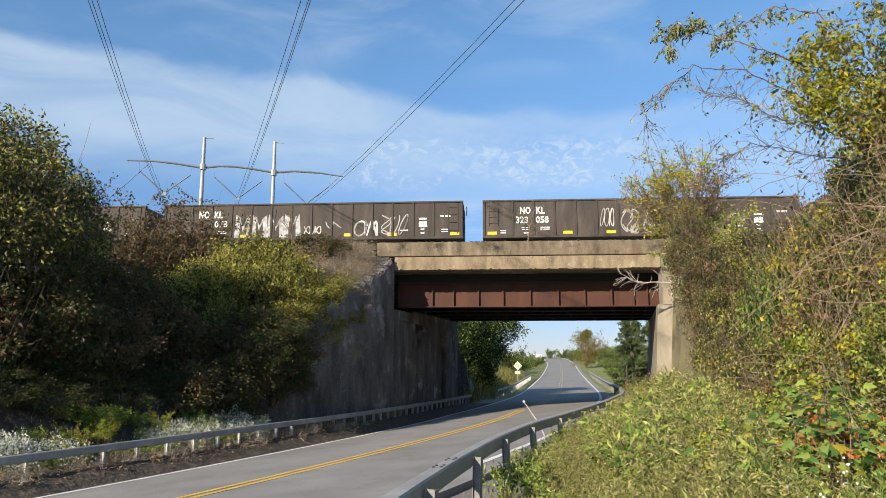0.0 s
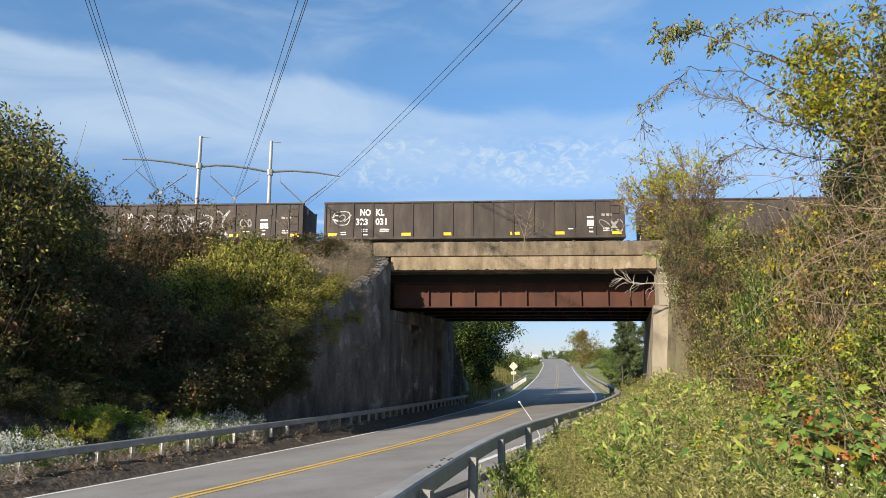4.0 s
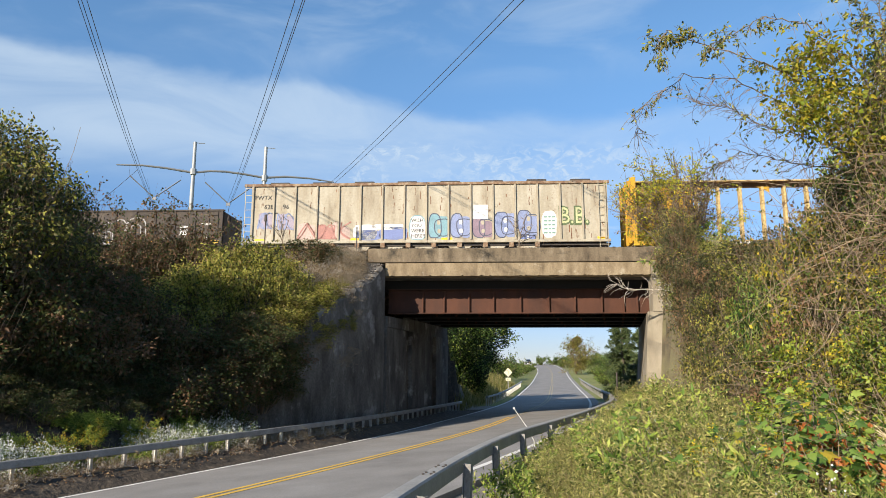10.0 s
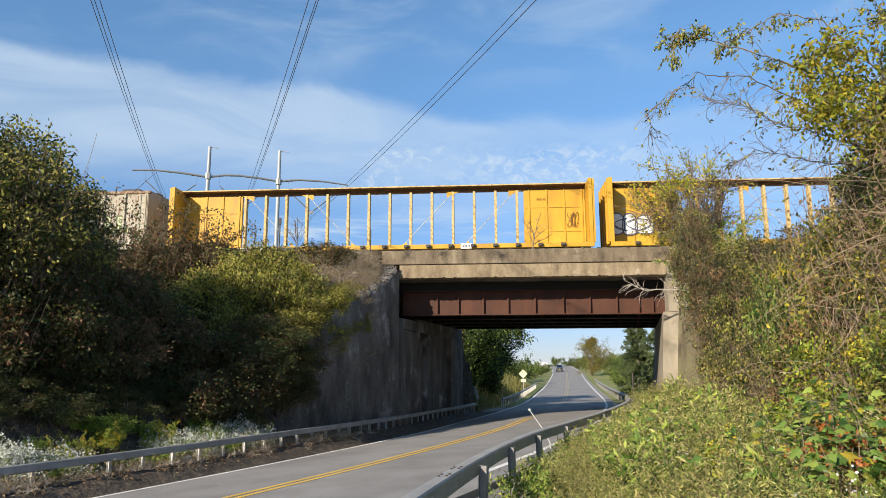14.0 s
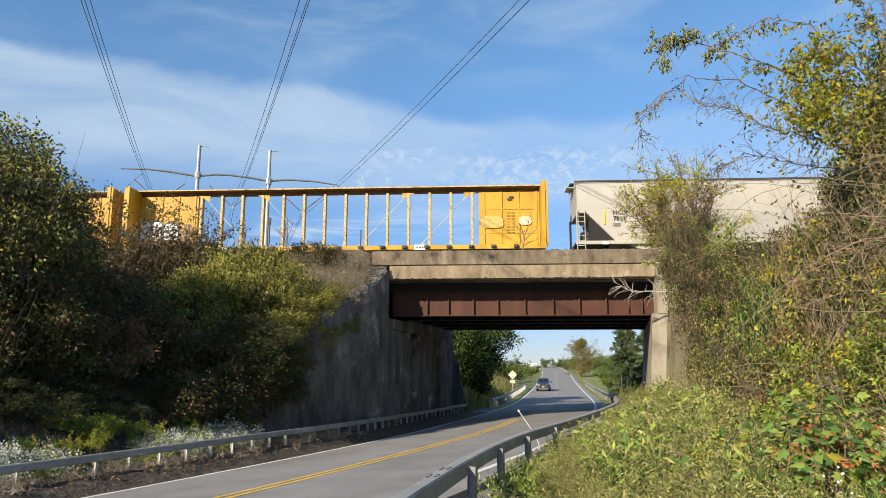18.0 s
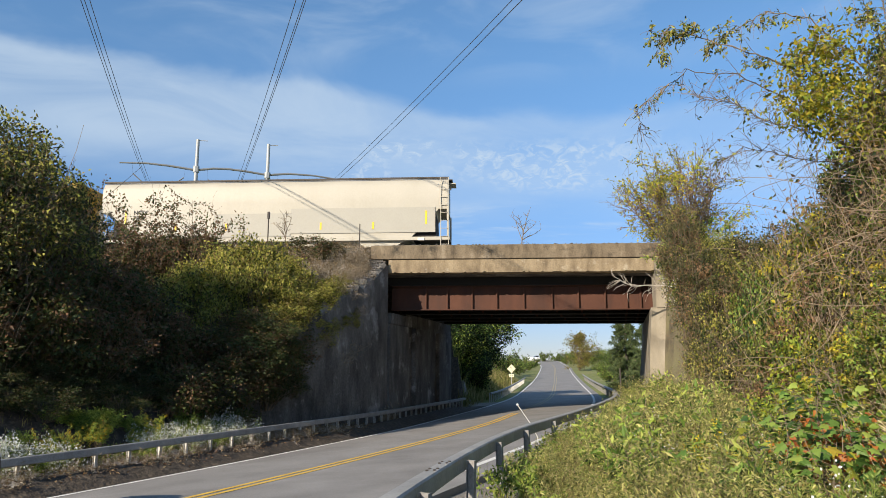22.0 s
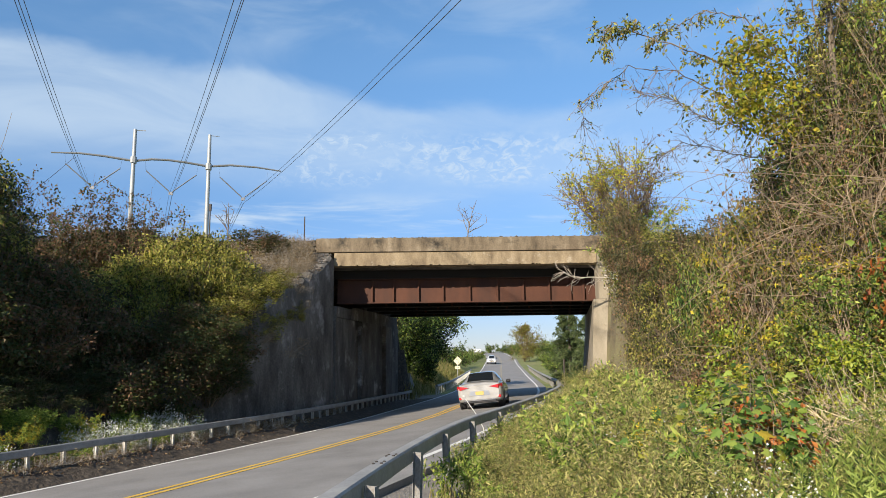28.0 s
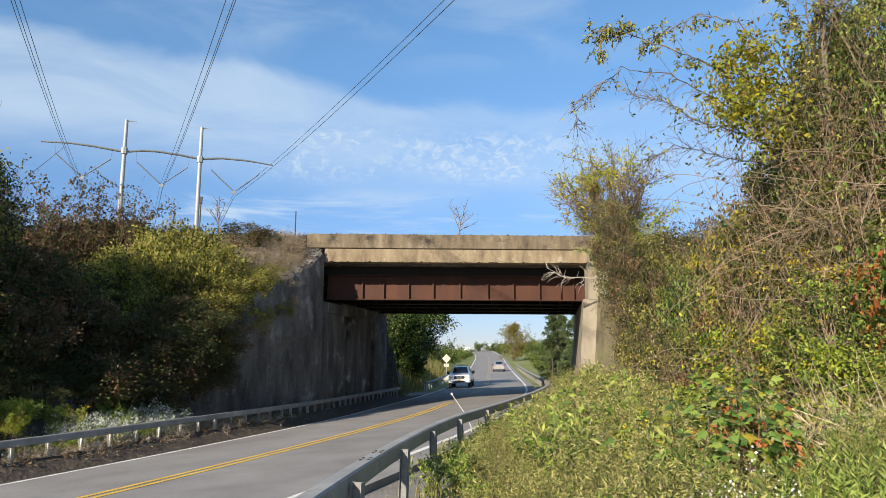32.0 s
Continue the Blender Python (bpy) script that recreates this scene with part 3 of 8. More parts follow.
def build_bridge():
    br = thing("railway_bridge", BRIDGE_AT, "railway bridge of brown plate girders and stained tan concrete", "bridge")
    # fascia: upper course proud of the lower one, both chipped at the lower arris
    g = Geo()
    g.box(-0.75, 13.2, -0.07, 0.40, 6.25, 6.86, 0.02)
    part("parapet_course", g, CONCRETE_TOP, br, "tan weathered concrete parapet with dark stains")
    g = Geo()
    rng = random.Random(5)
    n, a0, a1 = 170, 0.02, 11.32
    rows = []
    for i in range(n + 1):
        a = a0 + (a1 - a0) * i / n
        chip = (rng.random() ** 5) * 0.05 + (0.045 if 0.58 < i / n < 0.66 or i / n > 0.86 else 0.0) * rng.random()
        rows.append([(a, 0.40, 5.64), (a, 0.10 + chip, 5.64), (a, 0.0, 5.66 + chip), (a, 0.0, 6.235), (a, 0.40, 6.235)])
    g.strip(rows)
    g.add([rows[0][k] for k in range(5)], [(0, 1, 2, 3, 4)])
    g.add([rows[-1][k] for k in range(5)], [(4, 3, 2, 1, 0)])
    part("fascia_beam", g, CONCRETE, br, "tan concrete fascia beam with a chipped lower edge")
    part("deck_slab", Geo().box(-1.2, 14.0, 0.41, 12.2, 5.62, 6.30), CONCRETE_SHADED, br)
    part("far_parapet", Geo().box(-0.4, 14.5, 12.21, 12.6, 5.6, 6.86, 0.02), CONCRETE, br)
    # plate girders with stiffeners
    stiff = [1.27, 2.22, 3.33, 4.43, 5.63, 6.87, 8.03, 9.20, 10.15, 10.75]
    for k, b in enumerate((1.5, 3.9, 6.3, 8.7, 11.1)):
        sh = b * 0.19
        # girders behind the first are blackened to carry the deck's shade
        girder = part("girder", Geo().box(-0.3 + sh, 11.6 + sh, b - 0.012, b + 0.012, GIRDER_BOTTOM, GIRDER_TOP), GIRDER if k == 0 else SHADE_STEEL, br, "brown painted steel plate girder")
        part("bottom_flange", Geo().box(-0.3 + sh, 11.6 + sh, b - 0.19, b + 0.19, GIRDER_BOTTOM - 0.05, GIRDER_BOTTOM, 0.008), GIRDER if k == 0 else SHADE_STEEL, girder)
        part("top_flange", Geo().box(-0.3 + sh, 11.6 + sh, b - 0.19, b + 0.19, GIRDER_TOP, GIRDER_TOP + 0.05, 0.008), GIRDER, girder)
        me = None
        for a in stiff:
            if me is None:
                me = Geo().box(-0.055, 0.055, -0.075, -0.013, GIRDER_BOTTOM + 0.01, GIRDER_TOP - 0.01, 0.006).box(-0.008, 0.008, -0.15, -0.06, GIRDER_BOTTOM + 0.01, GIRDER_TOP - 0.01).mesh("stiffener", GIRDER)
            part("stiffener", me, GIRDER, girder, at=Matrix.Translation((a + sh, b, 0)))
    for a in (1.6, 5.2, 8.8):
        g = Geo()
        for b in (1.55, 3.95, 6.35, 8.75):
            sh = b * 0.19
            g.box(a + sh, a + sh + 0.1, b + 0.02, b + 2.3, GIRDER_BOTTOM + 0.3, GIRDER_BOTTOM + 0.42)
        part("cross_frame", g, SHADE_STEEL, br)
    # its front fills the band over the girder, where shade is painted black
    part("floor_plate", Geo().box(-0.3, 13.8, 1.25, 12.0, GIRDER_TOP + 0.055, 5.615), SHADE_STEEL, br, "steel floor under the deck, blackened for the shade there")


build_bridge()


def face_point(a, b, z):
    p = BRIDGE_AT @ Vector((a, b, z))
    return (p.x, p.y, p.z)


def build_abutments():
    low = -1.6
    # left: wall beside the road under the deck, with its bridge seat and two pilasters
    ab = thing("abutment", Matrix.Identity(4), "stained concrete bridge abutment with a seat ledge, darkened for shade", "abutment", "bridge abutments")
    g = Geo()
    out = [(-0.14, 0.0), (-0.14 + 12.2 * 0.19, 12.2), (-1.3, 12.2), (-1.3, 0.0)]
    g.add([face_point(a, b, low) for a, b in out] + [face_point(a, b, SEAT - 0.62) for a, b in out], [(3, 2, 1, 0), (4, 5, 6, 7), (0, 1, 5, 4), (1, 2, 6, 5), (2, 3, 7, 6), (3, 0, 4, 7)])
    part("wall", g, CONCRETE_SHADED, ab)
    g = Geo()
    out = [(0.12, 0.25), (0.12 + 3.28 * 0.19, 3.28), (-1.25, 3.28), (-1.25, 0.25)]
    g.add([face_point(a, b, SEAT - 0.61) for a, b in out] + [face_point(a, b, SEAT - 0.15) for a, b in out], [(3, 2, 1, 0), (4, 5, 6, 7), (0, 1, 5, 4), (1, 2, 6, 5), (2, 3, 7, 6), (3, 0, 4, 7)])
    part("seat_ledge", g, CONCRETE_SHADED, ab, "projecting concrete seat ledge")
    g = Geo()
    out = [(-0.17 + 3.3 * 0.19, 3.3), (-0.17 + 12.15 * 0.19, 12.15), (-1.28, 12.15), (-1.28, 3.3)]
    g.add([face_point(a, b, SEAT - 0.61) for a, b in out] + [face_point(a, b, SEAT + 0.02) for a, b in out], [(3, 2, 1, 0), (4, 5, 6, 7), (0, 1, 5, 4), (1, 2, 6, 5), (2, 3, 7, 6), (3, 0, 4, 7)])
    part("backwall", g, CONCRETE_SHADED, ab)
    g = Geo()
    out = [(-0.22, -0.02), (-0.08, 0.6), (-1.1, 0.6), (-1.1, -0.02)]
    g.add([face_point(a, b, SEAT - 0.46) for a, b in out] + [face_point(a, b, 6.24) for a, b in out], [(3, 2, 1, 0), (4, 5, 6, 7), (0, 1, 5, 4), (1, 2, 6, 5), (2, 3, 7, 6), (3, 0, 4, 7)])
    part("corner_pier", g, CONCRETE_SHADED, ab)
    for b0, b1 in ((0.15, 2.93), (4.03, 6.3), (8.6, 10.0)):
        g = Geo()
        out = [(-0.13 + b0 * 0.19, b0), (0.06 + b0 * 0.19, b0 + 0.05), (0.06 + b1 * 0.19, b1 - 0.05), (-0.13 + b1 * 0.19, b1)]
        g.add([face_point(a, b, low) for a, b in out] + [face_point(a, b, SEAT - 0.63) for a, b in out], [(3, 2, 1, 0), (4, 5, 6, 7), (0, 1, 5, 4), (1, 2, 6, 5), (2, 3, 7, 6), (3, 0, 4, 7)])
        part("pilaster", g, CONCRETE_SHADED, ab)
    # right: battered face towards the road, lit return wall towards the viewer
    ab = thing("abutment", Matrix.Identity(4), "tan sunlit concrete bridge abutment with a battered edge", "abutment", "bridge abutments")
    g = Geo()
    lo = [(10.72, 0.0), (14.4, 0.0), (14.4, 12.2), (10.72 + 12.2 * 0.19, 12.2)]
    hi = [(11.12, 0.0), (14.4, 0.0), (14.4, 12.2), (11.12 + 12.2 * 0.19, 12.2)]
    g.add([face_point(a, b, low) for a, b in lo] + [face_point(a, b, SEAT) for a, b in hi], [(3, 2, 1, 0), (4, 5, 6, 7), (0, 1, 5, 4), (1, 2, 6, 5), (2, 3, 7, 6), (3, 0, 4, 7)])
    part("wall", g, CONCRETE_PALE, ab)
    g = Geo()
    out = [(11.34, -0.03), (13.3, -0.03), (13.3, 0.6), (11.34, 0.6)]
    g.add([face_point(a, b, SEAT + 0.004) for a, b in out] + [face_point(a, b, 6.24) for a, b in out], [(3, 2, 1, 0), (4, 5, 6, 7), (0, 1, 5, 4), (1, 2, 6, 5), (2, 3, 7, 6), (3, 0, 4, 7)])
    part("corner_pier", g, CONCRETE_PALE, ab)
    # left wing wall beside the road, its top falling towards the viewer in a broken edge
    ww = thing("wing_wall", Matrix.Identity(4), "tall stained concrete wing wall, darkened for shade, with a sloping broken top", "retaining wall")
    g, rows, rng = Geo(), [], random.Random(8)
    n = 44
    off_corner = float(road_frame(np.array([face_point(0, 0, 0)[0]]), np.array([face_point(0, 0, 0)[1]]))[1][0])
    s_corner = ARC[road_frame(np.array([face_point(0, 0, 0)[0]]), np.array([face_point(0, 0, 0)[1]]))[0][0]]
    for i in range(n + 1):
        w = i / n
        s = s_corner + 0.25 - w * 10.9
        top = 6.15 - 4.2 * min(1, w * 1.06) ** 0.92 + (rng.uniform(-0.16, 0.1) if w > 0.1 else 0) - (0.0 if w < 0.9 else (w - 0.9) * 8)
        if w < 0.04:
            top = 6.15 - (0.04 - w) * 3
        o = off_corner + 0.03 + (-5.75 - off_corner) * w
        f, bk = road(s, o), road(s, o - 0.55)
        dent = rng.uniform(-0.003, 0.003)
        rows.append([(f.x + dent, f.y, low), (f.x + dent, f.y, (low + top) / 2), (f.x + dent, f.y, top - 0.12), (f.x - 0.1, f.y + 0.03, top), (bk.x, bk.y, top - 0.04), (bk.x, bk.y, low)])
    g.strip(rows)
    g.add(rows[0], [tuple(range(6))[::-1]])
    g.add(rows[-1], [tuple(range(6))])
    part("wall", g, CONCRETE_SHADED, ww)
    rub = Geo()
    for k in range(260):
        i = rng.uniform(0, n * 0.72)
        q = Vector(rows[int(i)][3]).lerp(Vector(rows[int(i)][4]), rng.uniform(-0.1, 1.0))
        r = rng.uniform(0.03, 0.12)
        rub.add([(q.x + r * rng.uniform(0.6, 1.3) * a, q.y + r * rng.uniform(0.6, 1.3) * b, q.z + r * rng.uniform(0.5, 1.1) * c) for a, b, c in ((1, 0.2, 0.1), (-1, 0, 0.2), (0.2, 1, 0.1), (0, -1, 0.2), (0.1, 0, 0.9), (0, 0.1, -0.9))],
                [(0, 2, 4), (2, 1, 4), (1, 3, 4), (3, 0, 4), (2, 0, 5), (1, 2, 5), (3, 1, 5), (0, 3, 5)])
    part("rubble", rub, STONE, ww, "broken pale concrete along the top")["kind"] = "stuff"
    return ww


build_abutments()


# ---- railway track ----
def build_track():
    g = Geo()
    rows = []
    rng = np.random.RandomState(11)
    prof = [(0.42, 6.84), (2.0, 6.95), (4.5, 6.98), (TRACK_B - 2.6, 7.0), (TRACK_B - 1.75, 7.24), (TRACK_B, 7.27), (TRACK_B + 1.75, 7.24), (TRACK_B + 2.8, 6.8), (13.0, 6.6)]
    for a in np.concatenate([np.arange(-300, -30, 5.0), np.arange(-30, 40, 0.4), np.arange(40, 261, 5.0)]):
        rows.append([(a, b + rng.uniform(-0.04, 0.04), z + rng.uniform(-0.03, 0.03) + (0.03 if -30 < a < 40 else 0)) for b, z in prof])
    g.strip(rows)
    solid("ballast_bed", g, GRAVEL, "grey crushed stone ballast bed", "ballast", kind="structure", at=BRIDGE_AT)
    tr = thing("railway_track", BRIDGE_AT, "railway track of rusty steel rails on dark ties", "railway track")
    for o in (-0.7175, 0.7175):
        prof = [(-0.075, 0), (0.075, 0), (0.075, 0.02), (0.012, 0.04), (0.012, 0.12), (0.036, 0.13), (0.036, 0.17), (-0.036, 0.17), (-0.036, 0.13), (-0.012, 0.12), (-0.012, 0.04), (-0.075, 0.02)]
        part("rail", Geo().prism([(TRACK_B + o + p, RAIL_Z - 0.17 + q) for p, q in prof], -300, 260, 0), RAIL_STEEL, tr)
    me = Geo().box(-0.115, 0.115, -1.3, 1.3, -0.16, 0.0, 0.01).mesh("tie", STEEL_DARK)
    for i in range(-55, 66):
        part("tie", me, STEEL_DARK, tr, at=Matrix.Translation((i * 0.53, TRACK_B, RAIL_Z - 0.172)))


build_track()


def loose_stones():
    """Ballast strewn along the parapet's top and spilling round its end."""
    rng, g = random.Random(14), Geo()
    for k in range(2600):
        if k < 1700:
            a, b = rng.uniform(-0.7, 13.1), rng.uniform(-0.05, 0.9)
            z = 6.86 if b < 0.42 else 6.9
            if b < 0.2 and rng.random() < 0.5:
                continue
        else:
            a, b = rng.uniform(-4.5, -0.3), rng.gauss(0.1, 0.35)
            p = BRIDGE_AT @ Vector((a, b, 0))
            z = float(ground_z(p.x, p.y)) + 0.02
        r = rng.uniform(0.025, 0.065)
        vs = [(a + r * rng.uniform(0.7, 1.3) * x, b + r * rng.uniform(0.7, 1.3) * y, z + r * rng.uniform(0.6, 1.0) * w) for x, y, w in ((1, 0, 0.2), (-1, 0, 0.1), (0, 1, 0.2), (0, -1, 0.1), (0, 0, 1), (0, 0, -0.6))]
        g.add(vs, [(0, 2, 4), (2, 1, 4), (1, 3, 4), (3, 0, 4), (2, 0, 5), (1, 2, 5), (3, 1, 5), (0, 3, 5)])
    solid("loose_ballast", g, STONE, "loose grey ballast stones along the parapet", "stones", kind="stuff", at=BRIDGE_AT)


loose_stones()


# ---- guide rails ----
def box_beam(s0, s1, off_at, top, step=0.6, half=0.076):
    rows = []
    for s in np.arange(s0, s1 + 1e-6, step):
        o = off_at(s)
        rows.append([road(s, o + p, top(s) + q) for p, q in ((-half, -2 * half + 0.015), (-half, -0.015), (-half + 0.015, 0), (half - 0.015, 0), (half, -0.015), (half, -2 * half + 0.015), (half - 0.015, -2 * half), (-half + 0.015, -2 * half), (-half, -2 * half + 0.015))])
    g = Geo().strip(rows)
    g.add(rows[0][:8], [tuple(range(8))])
    g.add(rows[-1][:8], [tuple(range(8))[::-1]])
    return g


def post_mesh(h, name="post", mat=None):
    """A light I-section steel post, foot at the origin."""
    w, d, t = 0.032, 0.04, 0.006
    out = [(-w, -d), (w, -d), (w, -d + t), (t / 2, -d + t), (t / 2, d - t), (w, d - t), (w, d), (-w, d), (-w, d - t), (-t / 2, d - t), (-t / 2, -d + t), (-w, -d + t)]
    return Geo().prism(out, -0.3, h).mesh(name, mat or POST_GALV)


def guide_rail(label, s0, s1, off_at, top, places, side, post_h, group, mat=None, post_mat=None):
    """A box beam on posts that stand at the given places along the road."""
    gr = thing("guide_rail", Matrix.Identity(4), label, "guide rail", group)
    beam = part("beam", box_beam(s0, s1, off_at, top), mat or GALV, gr, "square galvanised steel box beam")
    me = post_mesh(post_h, "post", post_mat or POST_GALV)
    rng = random.Random(int(s0 * 7) + 100)
    for s in places:
        o = off_at(s) + side * 0.125
        p = road(s, o)
        part("post", me, post_mat or POST_GALV, gr, at=Matrix.Translation((p.x, p.y, p.z + top(s) - 0.69)) @ pose(0, 0, 0, rng.uniform(-2.5, 2.5), rng.uniform(-2.5, 2.5), road_turn(s) + 90))
    return gr, beam


def right_off(s):
    return 4.53 + 0.0508 * max(0.0, 3.0 - s) ** 1.6


guide_rail("grey galvanised box-beam guide rail on closely set steel posts", -22, 34, lambda s: -4.42, lambda s: 0.69,
           [0.62 - 1.79 * k for k in range(1, 13)][::-1] + [0.62] + [2.40 + 0.893 * k for k in range(36)], -1, 0.57, "guide rails")
_, near_beam = guide_rail("grey galvanised box-beam guide rail flaring away at its near end", -9.5, 112, right_off, lambda s: 0.69,
                          [-7.70 + 1.93 * k for k in range(62)], 1, 0.645, "guide rails", None, POST_SHADED)
# splice bolts on the beam's top
bolt_me = Geo().ring((0, 0, 0), 2, 0.0, 0.012, 0.0, 0.012, 6).mesh("bolt", STEEL_DARK)
for ds in (-0.30, -0.19, 0.19, 0.30):
    for do in (-0.035, 0.035):
        part("bolt", bolt_me, STEEL_DARK, near_beam, at=Matrix.Translation(road(-2.75 + ds, right_off(-2.75 + ds) + do, 0.688)))

# ---- the freight train: x along the car, y across (near side at -1.55), z over the rail heads ----
CAR_HALF = 1.55
NEAR = -CAR_HALF - 0.004
FACE_OFF = 4.085        # from the train's measure along its side to the bridge's


def ribbon_stroke(g, pts, w, y):
    """A flat painted stroke in the xz plane."""
    rows = []
    for i, p in enumerate(pts):
        q, r = pts[max(i - 1, 0)], pts[min(i + 1, len(pts) - 1)]
        dx, dz = r[0] - q[0], r[1] - q[1]
        n = math.hypot(dx, dz) or 1
        rows.append([(p[0] - dz / n * w / 2, y, p[1] + dx / n * w / 2), (p[0] + dz / n * w / 2, y, p[1] - dx / n * w / 2)])
    return g.strip(rows)


def scribble(x0, x1, z0, z1, w, seed, y=NEAR, loops=3):
    """Loose looping spray-paint strokes between the bounds."""
    rng, g = random.Random(seed), Geo()
    for k in range(loops):
        c = (x0 + (x1 - x0) * (k + 0.5) / loops, (z0 + z1) / 2)
        rx, rz = (x1 - x0) / loops * 0.55, (z1 - z0) / 2
        ph, f1, f2 = rng.uniform(0, 6), rng.choice((1, 2, 2, 3)), rng.choice((1, 2, 3))
        pts = [(c[0] + rx * math.sin(f1 * t + ph), c[1] + rz * math.sin(f2 * t + ph * 1.7)) for t in np.linspace(0, 5.2, 40)]
        ribbon_stroke(g, pts, w, y - 0.001 * k)
    return g


def blob(x0, x1, z0, z1, seed, y=NEAR, n=22):
    """A rounded, uneven painted shape."""
    rng = random.Random(seed)
    c, a, b = ((x0 + x1) / 2, (z0 + z1) / 2), (x1 - x0) / 2, (z1 - z0) / 2
    ring = []
    for k in range(n):
        w = 2 * math.pi * k / n
        e = 0.62
        sx, sz = abs(math.cos(w)) ** e * math.copysign(1, math.cos(w)), abs(math.sin(w)) ** e * math.copysign(1, math.sin(w))
        r = 1 + rng.uniform(-0.06, 0.06)
        ring.append((c[0] + a * sx * r, y, c[1] + b * sz * r))
    return Geo().add(ring + [(c[0], y, c[1])], [(k, (k + 1) % n, n) for k in range(n)])


def outline(x0, x1, z0, z1, w, seed, y=NEAR, n=26):
    rng = random.Random(seed)
    c, a, b = ((x0 + x1) / 2, (z0 + z1) / 2), (x1 - x0) / 2, (z1 - z0) / 2
    pts = []
    for k in range(n + 1):
        t = 2 * math.pi * k / n
        r = 1 + 0.05 * math.sin(3 * t + seed)
        pts.append((c[0] + a * r * abs(math.cos(t)) ** 0.7 * math.copysign(1, math.cos(t)), c[1] + b * r * abs(math.sin(t)) ** 0.7 * math.copysign(1, math.sin(t))))
    return ribbon_stroke(Geo(), pts, w, y)


def bars(g, x, z, widths, h, y=NEAR, gap=0.06, rows=1, pitch=0.1):
    for r in range(rows):
        p = x
        for w in widths:
            g.box(p, p + w, y, y + 0.003, z - r * pitch, z - r * pitch + h)
            p += w + gap
    return g


def lettering(car, text, x, z, size, mat, y=NEAR, sx=1.0, bold=0.012):
    me = words(text, size, "LEFT", bold)
    me.transform(Matrix.Diagonal((sx, 1, 1, 1)))
    me.materials.clear()
    me.materials.append(mat)
    ob = part("lettering", me, mat, car, at=Matrix.Translation((x, y, z)))
    ob["kind"] = "stuff"
    return ob


WHEEL_ME = Geo().ring((0, 0, 0), 1, 0.0, 0.42, -0.065, 0.065, 24).ring((0, 0, 0), 1, 0.0, 0.455, -0.09, -0.066, 24).mesh("wheel", RAIL_STEEL)


def bogies(car, length, inset):
    g = Geo()
    side = [(-1.2, 0.30), (-0.95, 0.30), (-0.6, 0.22), (0.6, 0.22), (0.95, 0.30), (1.2, 0.30), (1.2, 0.56), (0.7, 0.62), (0.4, 0.78), (-0.4, 0.78), (-0.7, 0.62), (-1.2, 0.56)]
    frame_me = Geo().prism(side, -0.07, 0.07, 1).box(-0.25, 0.25, -0.1, 0.1, 0.28, 0.6).mesh("side_frame", STEEL_DARK)
    bolster = Geo().box(-0.2, 0.2, -1.0, 1.0, 0.5, 0.78, 0.02).mesh("bolster", STEEL_DARK)
    for x in (inset, length - inset):
        bg = new("bogie", bolster)
        bg.parent = car
        bg.location = (x, 0, 0)
        for y in (-1.02, 1.02):
            part("side_frame", frame_me, STEEL_DARK, bg, at=Matrix.Translation((0, y, 0)))
        for dx in (-0.88, 0.88):
            for y, r in ((-0.75, 0), (0.75, 180)):
                part("wheel", WHEEL_ME, RAIL_STEEL, bg, at=pose(dx, y, 0.42, 0, 0, r))


def couplers(car, length, z=0.86):
    me = Geo().box(0, 0.36, -0.09, 0.09, -0.09, 0.09, 0.015).box(0.30, 0.50, -0.17, 0.14, -0.15, 0.15, 0.03).mesh("coupler", STEEL_DARK)
    part("coupler", me, STEEL_DARK, car, at=pose(length, 0, z))
    part("coupler", me, STEEL_DARK, car, at=pose(0, 0, z, 0, 0, 180))


def ladder(car, x, z0, z1, w=0.42, y=-CAR_HALF - 0.05, mat=None, rungs=5, name="ladder"):
    g = Geo()
    for e in (0, w):
        g.box(x + e - 0.018, x + e + 0.018, y - 0.012, y + 0.012, z0, z1)
    for k in range(rungs):
        z = z0 + (z1 - z0) * (k + 0.5) / rungs
        g.box(x + 0.02, x + w - 0.02, y - 0.012, y + 0.012, z - 0.014, z + 0.014)
    return part(name, g, mat or STEEL_DARK, car)


